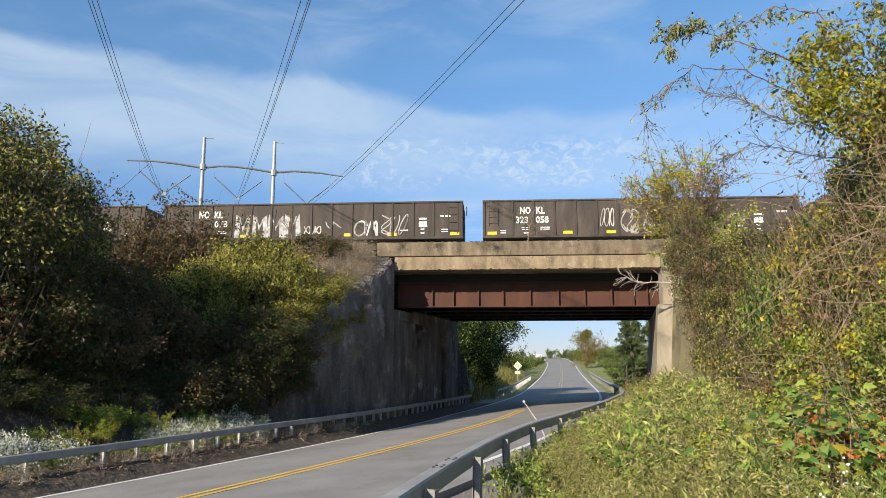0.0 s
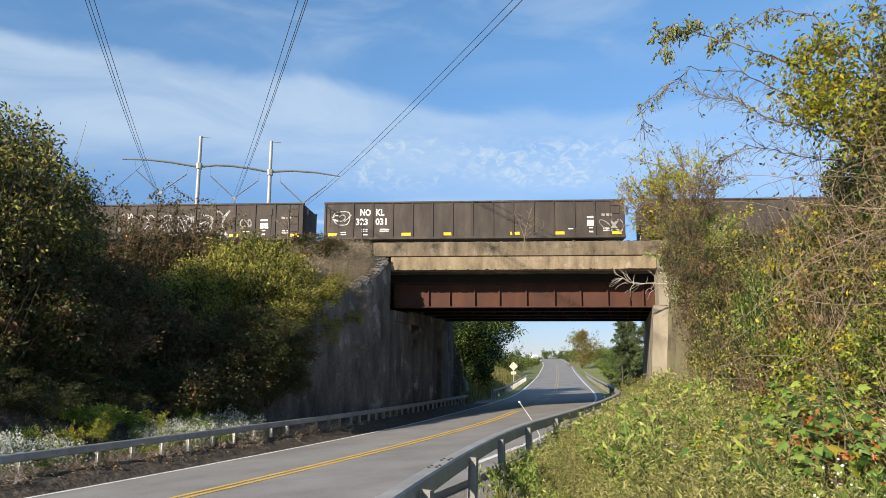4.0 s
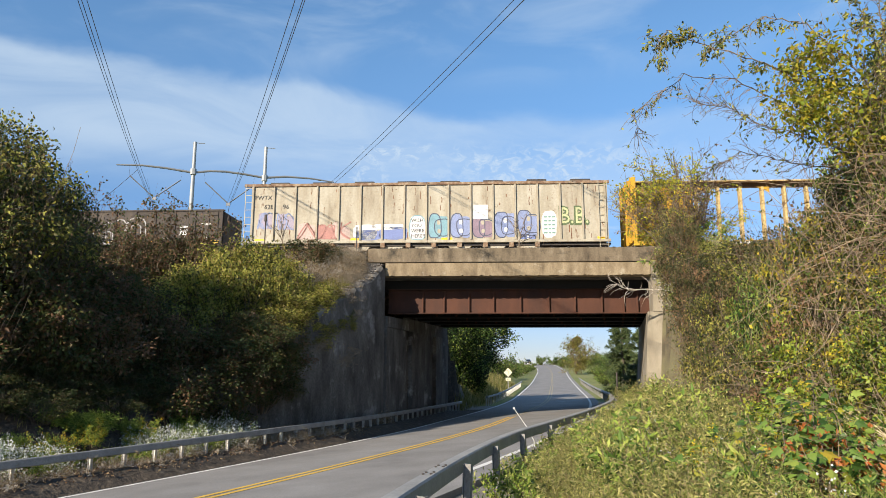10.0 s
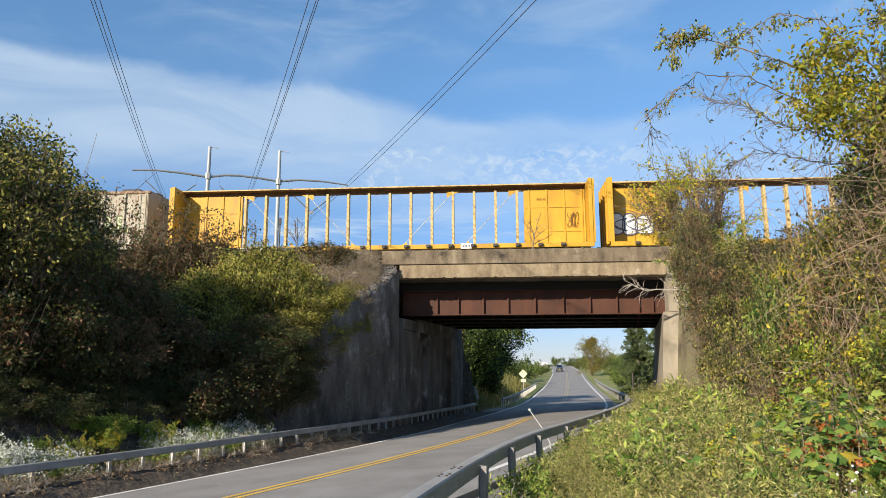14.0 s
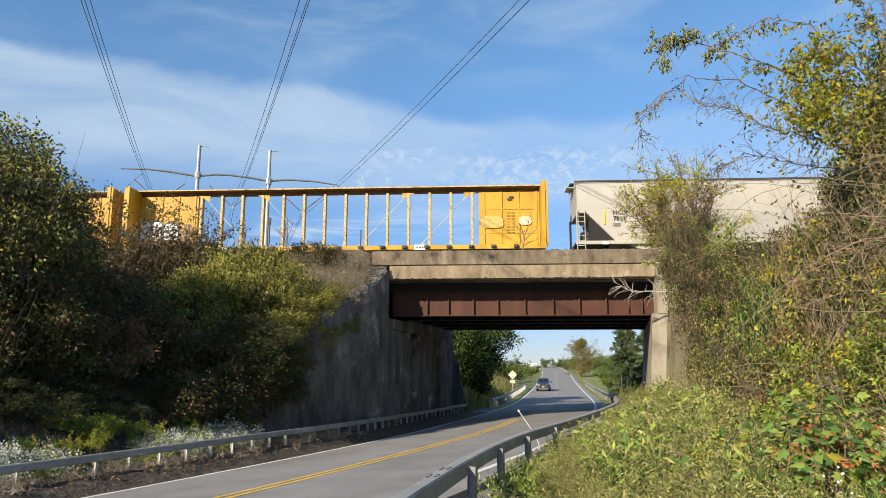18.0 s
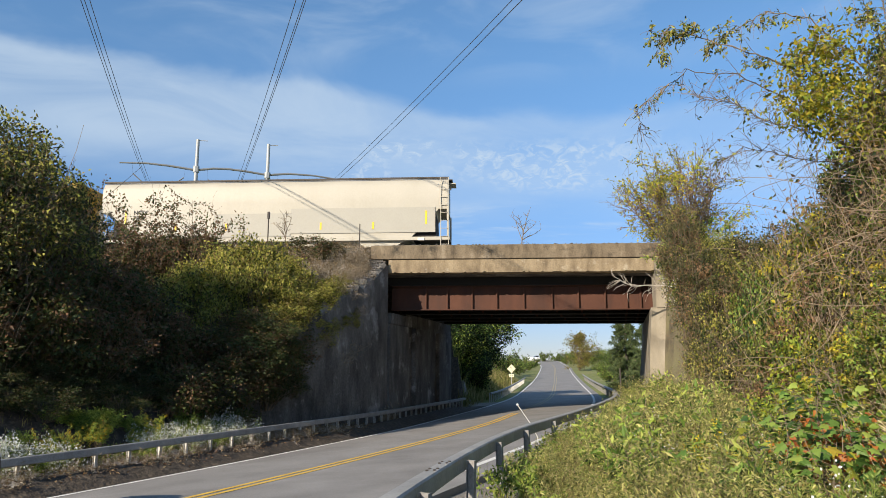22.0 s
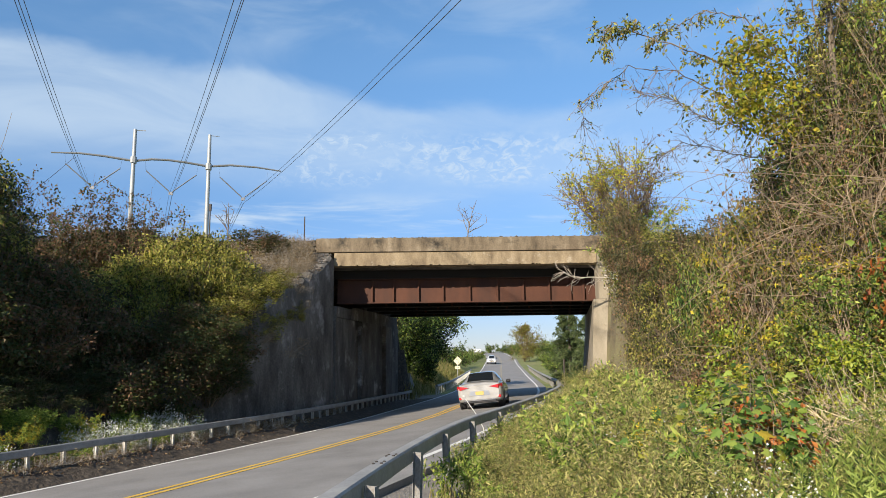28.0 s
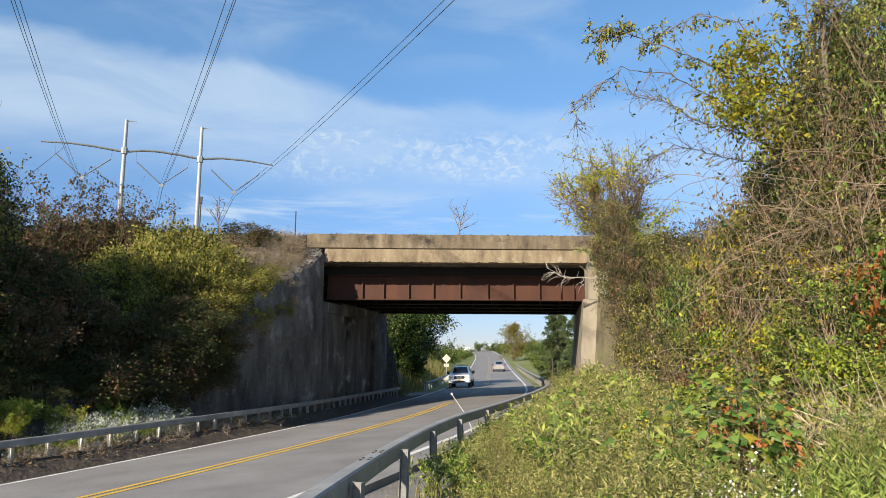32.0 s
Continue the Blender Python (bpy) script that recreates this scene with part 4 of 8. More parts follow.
def gondola(number, label, extras=(), L=16.75):
    top, bot = 3.02, 0.92
    car = thing("gondola_car", Matrix.Identity(4), label, "railway car", "freight train")
    t = 0.05
    for y in (-1.45, 1.45):
        part("side_wall", Geo().box(0.05, L - 0.05, y - t, y + t, bot + 0.14, top - 0.1), GONDOLA, car)
        part("top_chord", Geo().box(0, L, y - 0.1, y + 0.1, top - 0.1, top, 0.02), GONDOLA, car)
        part("side_sill", Geo().box(0, L, y - 0.1, y + 0.1, bot, bot + 0.14, 0.02), GONDOLA, car)
    for x in (0.05, L - 0.05):
        part("end_wall", Geo().box(x - 0.05, x + 0.05, -1.40, 1.40, bot, top - 0.12), GONDOLA, car)
    part("floor", Geo().box(0.1, L - 0.1, -1.40, 1.40, bot + 0.02, bot + 0.12), STEEL_DARK, car)
    rib = Geo().prism([(-0.07, -0.055), (-0.045, -0.105), (0.045, -0.105), (0.07, -0.055)], bot + 0.14, top - 0.1).mesh("rib", GONDOLA)
    xs = [0.09] + [1.62 + k * (L - 3.24) / 12 for k in range(13)] + [L - 0.09]
    for x in xs:
        part("rib", rib, GONDOLA, car, at=Matrix.Translation((x, -1.445, 0)))
        part("rib", rib, GONDOLA, car, at=pose(x, 1.445, 0, 0, 0, 180))
    bogies(car, L, 2.3)
    couplers(car, L)
    ladder(car, 0.32, 1.6, 2.6, 0.5, -1.53, rungs=3, name="grab_iron", mat=GONDOLA)
    ladder(car, L - 0.82, 1.2, 2.9, 0.5, -1.53, rungs=4, name="grab_iron", mat=GONDOLA)
    g = Geo().tube([(L + 0.16, -1.25, 2.3), (L + 0.16, -1.25, 2.75)], 0.02).ring((L + 0.17, -1.1, 2.5), 0, 0.20, 0.24, -0.02, 0.02)
    part("brake_wheel", g, STEEL_DARK, car)
    yf = -1.504
    # stencils, reflective patches and small data plates
    lettering(car, "NO", 2.0, 2.25, 0.52, LETTER, yf, 0.72, 0.03)
    lettering(car, "KL", 2.87, 2.25, 0.52, LETTER, yf, 0.78, 0.03)
    if number:
        lettering(car, number[:3], 1.77, 1.74, 0.50, LETTER, yf, 0.92, 0.025)
        lettering(car, number[3:], 2.86, 1.74, 0.50, LETTER, yf, 0.92, 0.025)
    me = Geo().box(-0.25, 0.25, yf, yf + 0.004, 0, 0.16).mesh("reflector", REFLECT)
    for x in (0.5, 4.55, 6.85, 10.45, 12.85, L - 0.48):
        part("reflector", me, REFLECT, car, at=Matrix.Translation((x, 0, 1.12)))
    g = Geo()
    bars(g, 15.2 - 0.9, 1.62, [0.5], 0.03, yf, rows=1)
    bars(g, 14.32, 2.0, [0.42], 0.10, yf)
    bars(g, 14.32, 1.58, [0.04, 0.12, 0.04, 0.12, 0.04], 0.32, yf, 0.02)
    bars(g, 14.42, 1.44, [0.2], 0.06, yf)
    bars(g, 14.42, 1.22, [0.2], 0.08, yf)
    bars(g, 2.1, 1.46, [0.16, 0.12], 0.05, yf, rows=2, pitch=0.1)
    bars(g, 3.1, 1.46, [0.5], 0.05, yf, rows=2, pitch=0.1)
    bars(g, 0.95, 1.3, [0.3], 0.05, yf, rows=2, pitch=0.12)
    bars(g, 2.2, 1.16, [0.24], 0.07, yf)
    bars(g, L - 1.2, 1.42, [0.34], 0.05, yf, rows=2, pitch=0.12)
    bars(g, L - 1.25, 2.2, [0.18, 0.3], 0.03, yf, rows=2, pitch=0.06)
    bars(g, 13.3, 1.4, [0.42], 0.05, yf)
    part("data_panel", g, LETTER, car, "white stencilled data panels")["kind"] = "stuff"
    for geo, mat, lab in extras:
        part("graffiti", geo, mat, car, lab)["kind"] = "stuff"
    return car, L


SPRAY_WHITE = surf("spray_white", [(0.42, 0.40, 0.37), (0.74, 0.73, 0.70)], fine=30, coarse=2.5, rough=0.7, bump=0)
SPRAY_WORN = surf("spray_worn", [(0.10, 0.09, 0.085), (0.36, 0.35, 0.34), (0.62, 0.61, 0.59)], fine=9, coarse=3.5, rough=0.7, bump=0, spread=0.4, grain=0.3)
SPRAY_GREY = surf("spray_grey", [(0.24, 0.23, 0.22), (0.42, 0.41, 0.40)], fine=30, coarse=2.5, rough=0.7, bump=0)
SPRAY = {k: surf("spray_" + k, [tuple(0.75 * x for x in c), c], fine=20, coarse=2, rough=0.65, bump=0) for k, c in {
    "teal_wash": (0.50, 0.39, 0.11), "pale": (0.58, 0.54, 0.38), "teal": (0.20, 0.36, 0.42), "purple": (0.24, 0.29, 0.47), "blue": (0.18, 0.23, 0.45), "red": (0.42, 0.20, 0.17), "pink": (0.50, 0.38, 0.33),
    "mauve": (0.33, 0.29, 0.36), "green": (0.20, 0.33, 0.28), "olive": (0.10, 0.14, 0.06), "lime": (0.50, 0.52, 0.28), "maroon": (0.26, 0.19, 0.24), "white": (0.74, 0.74, 0.72), "black": (0.07, 0.08, 0.12)}.items()}

YG = -1.506


def merge(*geos):
    g = Geo()
    for q in geos:
        g.add(q.v, q.f)
    return g


def tag_letters(x, z, h, w, seeds, y, stroke):
    """A row of bold block-like graffiti shapes."""
    g = Geo()
    for i, sd in enumerate(seeds):
        rng = random.Random(sd)
        x0 = x + i * w
        pts = [(x0 + 0.1 * w, z), (x0 + 0.16 * w, z + h), (x0 + 0.45 * w, z + h * rng.uniform(0.3, 0.6)), (x0 + 0.8 * w, z + h * rng.uniform(0.9, 1.05)), (x0 + 0.86 * w, z)]
        ribbon_stroke(g, pts, stroke, y - 0.001 * (i % 2))
    return g


def build_gondolas():
    made = []
    made.append((gondola("", "dark brown steel gondola car partly behind the bushes"), -35.9))
    made.append((gondola("", "dark brown gondola car with large pale block graffiti", extras=[
        (tag_letters(4.1, 1.1, 1.25, 0.92, (3, 9, 4, 12), YG, 0.28), SPRAY_WORN, "large pale block letters in worn white spray paint"),
        (scribble(8.0, 8.9, 1.3, 1.7, 0.05, 5, YG), SPRAY_WHITE, "thin white spray scribble"),
        (scribble(9.2, 10.0, 1.6, 1.95, 0.05, 6, YG, 2), SPRAY_GREY, "faint grey spray scribble"),
        (scribble(10.8, 12.0, 1.15, 1.95, 0.09, 7, YG, 2), SPRAY_WHITE, "rounded white spray scribble"),
        (scribble(12.3, 13.7, 1.2, 2.3, 0.06, 8, YG, 3), SPRAY_GREY, "faint grey spray letters"),
        (Geo().add(*_bars_data(2.90, 1.72)), LETTER, "")]), -18.1))
    made.append((gondola("323058", "dark brown gondola car with numbers and pale spray scribbles", extras=[
        (scribble(6.3, 7.0, 1.5, 2.5, 0.035, 21, YG, 3), SPRAY_WHITE, "thin white spray drawing"),
        (merge(scribble(7.4, 8.3, 1.2, 2.4, 0.06, 22, YG, 3), scribble(7.9, 8.4, 1.1, 1.6, 0.05, 26, YG, 2)), SPRAY_GREY, "pale grey spray letters"),
        (merge(scribble(8.6, 11.6, 1.1, 2.4, 0.06, 23, YG, 5), scribble(8.7, 10.6, 1.2, 2.3, 0.04, 27, YG, 4), scribble(10.6, 11.6, 1.05, 2.0, 0.06, 28, YG, 3)), SPRAY_WORN, "broad white spray letters"),
        (scribble(11.85, 12.55, 1.1, 2.6, 0.07, 24, YG, 2), SPRAY_WORN, "white spray letter with a tail"),
        (scribble(13.2, 13.8, 1.7, 2.1, 0.06, 25, YG, 2), SPRAY_GREY, "small grey spray mark")]), -0.3))
    made.append((gondola("323031", "dark brown gondola car with numbers and a round spray tag", extras=[
        (merge(outline(0.55, 1.45, 1.75, 2.5, 0.04, 31, YG), scribble(0.5, 1.5, 1.95, 2.3, 0.05, 32, YG, 3)), SPRAY_WHITE, "round white spray tag"),
        (scribble(15.0, 16.2, 1.3, 1.9, 0.06, 33, YG, 2), SPRAY_GREY, "faint spray mark")], L=16.35), 17.57))
    made.append((gondola("333035", "dark brown gondola car with numbers and outlined bubble graffiti", extras=[
        (merge(scribble(0.35, 1.5, 1.7, 2.1, 0.07, 41, YG, 4), scribble(0.5, 0.9, 2.3, 2.6, 0.05, 42, YG, 1), scribble(0.7, 1.4, 1.35, 1.55, 0.05, 43, YG, 2)), SPRAY_WHITE, "slanted white spray scribble"),
        (merge(outline(9.35, 10.1, 1.1, 1.9, 0.07, 1, YG), outline(9.95, 10.6, 1.1, 2.3, 0.07, 2, YG), outline(10.5, 11.3, 1.05, 2.45, 0.07, 3, YG), outline(11.2, 12.4, 1.05, 2.55, 0.07, 4, YG), outline(11.5, 12.1, 1.4, 2.2, 0.06, 5, YG), outline(10.1, 10.4, 1.5, 1.8, 0.05, 6, YG)), SPRAY_GREY, "outlined white bubble letters"),
        (scribble(9.9, 12.3, 1.0, 1.25, 0.05, 45, YG, 4), SPRAY_GREY, "yellowish spray shading")]), 35.10))
    return made


def _bars_data(x, z):
    me = words("078", 0.50)
    vs = [(v.co.x + x, v.co.y - 1.506, v.co.z + z) for v in me.vertices]
    fs = [tuple(p.vertices) for p in me.polygons]
    return vs, fs


def old_hopper():
    """Ribbed covered hopper in faded cream with heavy graffiti."""
    L, top, bot = 20.12, 4.62, 1.15
    car = thing("covered_hopper_car", Matrix.Identity(4), "faded cream ribbed covered hopper car with colourful graffiti", "railway car", "freight train")
    body = part("body", Geo().prism([(-1.45, bot), (1.45, bot), (1.45, 4.3), (1.1, 4.5), (-1.1, 4.5), (-1.45, 4.3)], 0.45, L - 0.12, 0), CREAM, car)
    for y in (-1.47, 1.47):
        part("top_chord", Geo().box(0.0, L, y - 0.06, y + 0.09, 4.28, 4.44, 0.02), CREAM_RUST, body, "cream top chord flaked to rust")
        part("side_sill", Geo().box(0.0, L, y - 0.06, y + 0.06, bot - 0.1, bot + 0.06, 0.02), CREAM, body)
    rib = Geo().prism([(-0.06, 0), (-0.04, -0.10), (0.04, -0.10), (0.06, 0)], bot + 0.06, 4.28).mesh("rib", CREAM)
    n = 16
    for k in range(n + 1):
        x = 0.5 + k * (L - 0.75) / n
        part("rib", rib, CREAM, body, at=Matrix.Translation((x, -1.45, 0)))
        part("rib", rib, CREAM, body, at=pose(x, 1.45, 0, 0, 0, 180))
    rng = random.Random(4)
    part("running_board", Geo().box(0.2, L - 0.2, -0.35, 0.35, 4.56, 4.62), STEEL_DARK, car, "dark steel walkway along the roof")
    for k in range(8):
        x = 1.8 + k * 2.4
        part("hatch", Geo().box(x - 0.5, x + 0.6, -0.95, -0.4, 4.52, 4.66 + rng.uniform(0, 0.05), 0.03), STEEL_DARK, car, "dark roof hatch")
    tag = Geo().prism([(-0.75, bot - 0.1), (0.75, bot - 0.1), (0.35, 0.55), (-0.35, 0.55)], -1.3, 1.3, 1).mesh("outlet_hopper", CREAM)
    for k in range(7):
        part("outlet_hopper", tag, CREAM, car, at=Matrix.Translation((4.6 + k * 1.85, 0, 0)))
    for k in range(10):
        x = 3.6 + k * 1.4
        part("sill_lug", Geo().box(x - 0.13, x + 0.13, -1.53, -1.40, bot - 0.36, bot - 0.1, 0.02), CREAM_RUST, car)
    for x in (0.1, L - 0.6):
        ladder(car, x, 0.7, 4.4, 0.45, -1.53, CREAM, rungs=9)
    part("end_platform", Geo().box(0.0, L, -1.35, 1.35, 0.9, 1.02), STEEL_DARK, car)
    bogies(car, L, 2.4)
    couplers(car, L)
    y = -1.456
    lettering(car, "FWTX", 0.62, 3.55, 0.34, LETTER_DARK, y)
    lettering(car, "628", 1.15, 3.02, 0.36, LETTER_DARK, y)
    lettering(car, "96", 2.2, 3.02, 0.36, LETTER_DARK, y)
    g = Geo()
    bars(g, 1.4, 2.75, [0.3, 0.2], 0.06, y)
    part("data_panel", g, LETTER_DARK, car)
    gr = []
    for i, (x0, x1, z0, z1, c) in enumerate([
            (0.85, 1.8, 1.9, 2.8, "mauve"), (1.95, 2.9, 1.85, 2.75, "mauve"), (3.1, 4.15, 1.28, 2.2, "pink"), (4.05, 5.1, 1.3, 2.1, "red"), (5.0, 6.0, 1.3, 2.25, "pink"),
            (6.15, 7.5, 1.26, 2.1, "white"), (6.3, 7.7, 1.22, 1.8, "blue"), (7.55, 9.15, 1.25, 1.95, "blue"), (7.2, 9.0, 1.8, 2.12, "white"),
            (10.3, 11.45, 1.3, 2.65, "teal"), (11.5, 12.65, 1.32, 2.65, "purple"), (12.7, 13.85, 1.32, 2.6, "maroon"), (13.9, 15.1, 1.35, 2.75, "purple"), (15.15, 16.35, 1.4, 2.85, "purple"),
            (15.3, 16.1, 1.15, 1.5, "blue")]):
        rng = random.Random(600 + i)
        w, h = x1 - x0, z1 - z0
        lobes = [blob(x0, x1, z0, z1, 60 + i, y - 0.001)] if i in (5, 6, 7, 8, 14) else [
            blob(x0, x0 + w * 0.55, z0, z1, 60 + i, y - 0.001), blob(x0 + w * 0.3, x1, z0 + h * rng.uniform(0, 0.2), z1 - h * rng.uniform(0, 0.3), 160 + i, y - 0.0015),
            blob(x0 + w * rng.uniform(0.1, 0.5), x1 - 0.03, z0, z0 + h * 0.5, 260 + i, y - 0.002)]
        gr.append(part("graffiti", merge(*lobes), SPRAY[c], car, c + " spray-painted letter shape"))
        if i > 8:
            part("graffiti", merge(outline(x0, x0 + w * 0.6, z0, z1, 0.05, i, y - 0.004), outline(x0 + w * 0.3, x1, z0 + h * 0.1, z1 - h * 0.2, 0.05, i + 9, y - 0.0045)), SPRAY["black"], car, "dark outline of a spray-painted letter")
            part("graffiti", merge(blob(x0 + w * 0.4, x0 + w * 0.56, z0 + h * 0.56, z0 + h * 0.74, i, y - 0.005, 10), blob(x0 + w * 0.42, x0 + w * 0.58, z0 + h * 0.2, z0 + h * 0.38, i + 5, y - 0.005, 10)), CREAM if i % 2 else SPRAY["white"], car)
        elif i in (0, 1, 2, 3, 4):
            part("graffiti", scribble(x0, x1, z0, z1, 0.07, 70 + i, y - 0.004, 2), SPRAY["red" if i > 1 else "purple"], car)
    part("graffiti", blob(9.25, 10.15, 1.2, 2.55, 90, y - 0.001), SPRAY["white"], car, "white spray-painted cloud")
    part("graffiti", outline(9.25, 10.15, 1.2, 2.55, 0.05, 91, y - 0.004), SPRAY["teal"], car)
    for k, w in enumerate(("WISH", "YOU", "WERE", "HERE!!")):
        lettering(car, w, 9.35, 2.22 - k * 0.29, 0.27, LETTER_DARK, y - 0.005)
    part("graffiti", blob(16.45, 17.25, 1.3, 2.75, 92, y - 0.001), SPRAY["white"], car)
    g = Geo()
    for k in range(5):
        bars(g, 16.55, 2.4 - k * 0.22, [0.2, 0.14, 0.18], 0.09, y - 0.004, 0.05)
    part("graffiti", g, SPRAY["green"], car, "green unreadable lines on a white cloud")
    lettering(car, "B.B.", 17.35, 2.05, 1.35, SPRAY["olive"], y - 0.002, 0.78, 0.06)
    lettering(car, "B.B.", 17.40, 2.08, 1.28, SPRAY["lime"], y - 0.006, 0.80, 0.0)
    part("paper_square", Geo().box(12.75, 13.55, y - 0.009, y - 0.006, 2.35, 3.15), SPRAY["white"], car, "white painted-out square")
    for x in (0.7, 6.0, 11.0, 19.4):
        part("reflector", Geo().box(x, x + 0.6, y - 0.003, y, 1.2, 1.34), REFLECT, car, "yellow reflective strip")
    g = Geo()
    rng = random.Random(77)
    for k in range(110):
        x, z, h = rng.uniform(0.6, L - 0.3), rng.choice((rng.uniform(3.0, 4.25), rng.uniform(1.5, 2.4))), rng.uniform(0.1, 0.6)
        ribbon_stroke(g, [(x, z), (x + rng.uniform(-0.03, 0.03), z - h / 2), (x + rng.uniform(-0.02, 0.02), z - h)], rng.uniform(0.015, 0.05), y + 0.003)
    part("rust_staining", g, RUST, car, "brown rust streaks")["kind"] = "stuff"
    return car, L


PALE_ROD = surf("pale_worn_rod", [(0.30, 0.26, 0.20), (0.58, 0.56, 0.50)], fine=20, coarse=4, rough=0.7, bump=0)


def centrebeam(label, extras):
    L, deck, top = 23.55, 1.02, 4.64
    car = thing("centrebeam_flatcar", Matrix.Identity(4), label, "railway car", "freight train")
    for y in (-1.5, 1.5):
        part("side_sill", Geo().box(0.0, L, y - 0.05, y + 0.05, deck - 0.2, deck + 0.04, 0.01), YELLOW, car)
    part("deck", Geo().box(0.1, L - 0.1, -1.45, 1.45, deck - 0.05, deck + 0.035), YELLOW_RUST, car)
    # beam is coloured dark for the shade beneath; thin edge strips stay yellow
    beam = part("top_beam", Geo().box(0.1, L - 0.1, -0.46, 0.46, top - 0.09, top - 0.01).box(0.1, L - 0.1, -0.06, 0.06, top - 0.32, top - 0.09), BEAM_BROWN, car, "rust-brown top beam, coloured dark for its shaded underside")
    for e in (-0.48, 0.48):
        part("beam_edge", Geo().box(0.1, L - 0.1, e - 0.02, e + 0.02, top - 0.07, top, 0.005), YELLOW_RUST, beam, "yellow beam edge chipped to rust")
    part("centre_sill", Geo().box(0.3, L - 0.3, -0.3, 0.3, deck - 0.5, deck - 0.06), STEEL_DARK, car)
    for x, s in ((0.12, 1), (L - 0.12, -1)):
        bh = part("bulkhead", Geo().box(x - 0.1, x + 0.1, -1.5, 1.5, deck + 0.04, top - 0.02, 0.015), YELLOW, car, "full-height yellow end bulkhead")
        for y in (-1.4, -0.7, 0, 0.7, 1.4):
            part("bulkhead_rib", Geo().box(x - s * 0.1, x - s * 0.22, y - 0.05, y + 0.05, deck + 0.06, top - 0.06) if s < 0 else Geo().box(x - 0.22, x - 0.1, y - 0.05, y + 0.05, deck + 0.06, top - 0.06), YELLOW, bh)
    pan = Geo().box(0, 3.4, -0.09, -0.05, deck + 0.05, top - 0.3).box(0, 3.4, 0.05, 0.09, deck + 0.05, top - 0.3)
    pan_me = pan.mesh("panel", YELLOW)
    stif = Geo().box(-0.07, 0.07, -0.16, 0.16, deck + 0.04, top - 0.28, 0.01).mesh("post", YELLOW_RUST)
    stif_y = Geo().box(-0.045, 0.045, -0.14, 0.14, deck + 0.04, top - 0.28, 0.01).mesh("panel_rib", YELLOW)
    for x in (0.25, L - 3.65):
        p = part("end_panel", pan_me, YELLOW, car, at=Matrix.Translation((x, 0, 0)))
        for k in range(4):
            part("panel_rib", stif_y, YELLOW, p, at=Matrix.Translation((0.3 + k * 0.98, 0, 0)))
        for z in (1.98, 3.36):
            part("panel_rib", Geo().box(0.05, 3.35, -0.12, -0.09, z - 0.04, z + 0.04), YELLOW, p)
    posts = [3.85 + k * 1.2055 for k in range(14)]
    for x in posts:
        part("post", stif, YELLOW_RUST, car, "yellow centre post flecked with rust", at=Matrix.Translation((x, 0, 0)))
    for x0, x1 in ((4.1, 6.9), (7.6, 10.4), (15.8, 13.0), (19.3, 16.5)):
        part("brace", Geo().tube([(x0, -0.12, top - 0.45), (x1, -0.12, deck + 0.2)], 0.02), PALE_ROD, car, "pale diagonal brace")
        s = 1 if x1 > x0 else -1
        part("gusset", Geo().prism([(x0 - s * 0.45, top - 0.3), (x0 + s * 0.25, top - 0.3), (x0 + s * 0.25, top - 0.62)], -0.135, -0.115, 1), YELLOW, car)
        part("gusset", Geo().prism([(x1 - s * 0.3, deck + 0.05), (x1 + s * 0.5, deck + 0.05), (x1 - s * 0.3, deck + 0.45)], -0.135, -0.115, 1), YELLOW, car)
    winch = Geo().box(-0.13, 0.13, -0.14, 0.0, -0.14, 0.03, 0.02).ring((0, -0.16, -0.05), 1, 0.0, 0.07, -0.03, 0.02, 10).mesh("winch", STEEL_DARK)
    for k in range(18):
        part("winch", winch, STEEL_DARK, car, at=Matrix.Translation((1.4 + k * 1.2055, -1.55, deck - 0.02)))
    bogies(car, L, 2.6)
    couplers(car, L)
    g = Geo()
    g.box(4.0, 7.4, -1.556, -1.552, deck - 0.18, deck - 0.01)
    part("number_board", g, LETTER_DARK, car, "dark board with white reporting marks")
    lettering(car, "TTZX", 4.1, deck - 0.165, 0.21, LETTER, -1.560)
    part("number_mark", bars(Geo(), 5.3, deck - 0.15, [0.16, 0.1, 0.16, 0.16, 0.1], 0.12, -1.560, 0.05), LETTER, car)
    part("data_plate", Geo().box(16.4, 17.0, -1.557, -1.552, deck - 0.22, deck + 0.06), LETTER, car, "white data plate")
    part("data_plate", bars(Geo(), 16.5, deck - 0.12, [0.1, 0.12, 0.1], 0.08, -1.560, 0.04), LETTER_DARK, car)
    for geo, mat, lab in extras:
        part("graffiti", geo, mat, car, lab)["kind"] = "stuff"
    return car, L


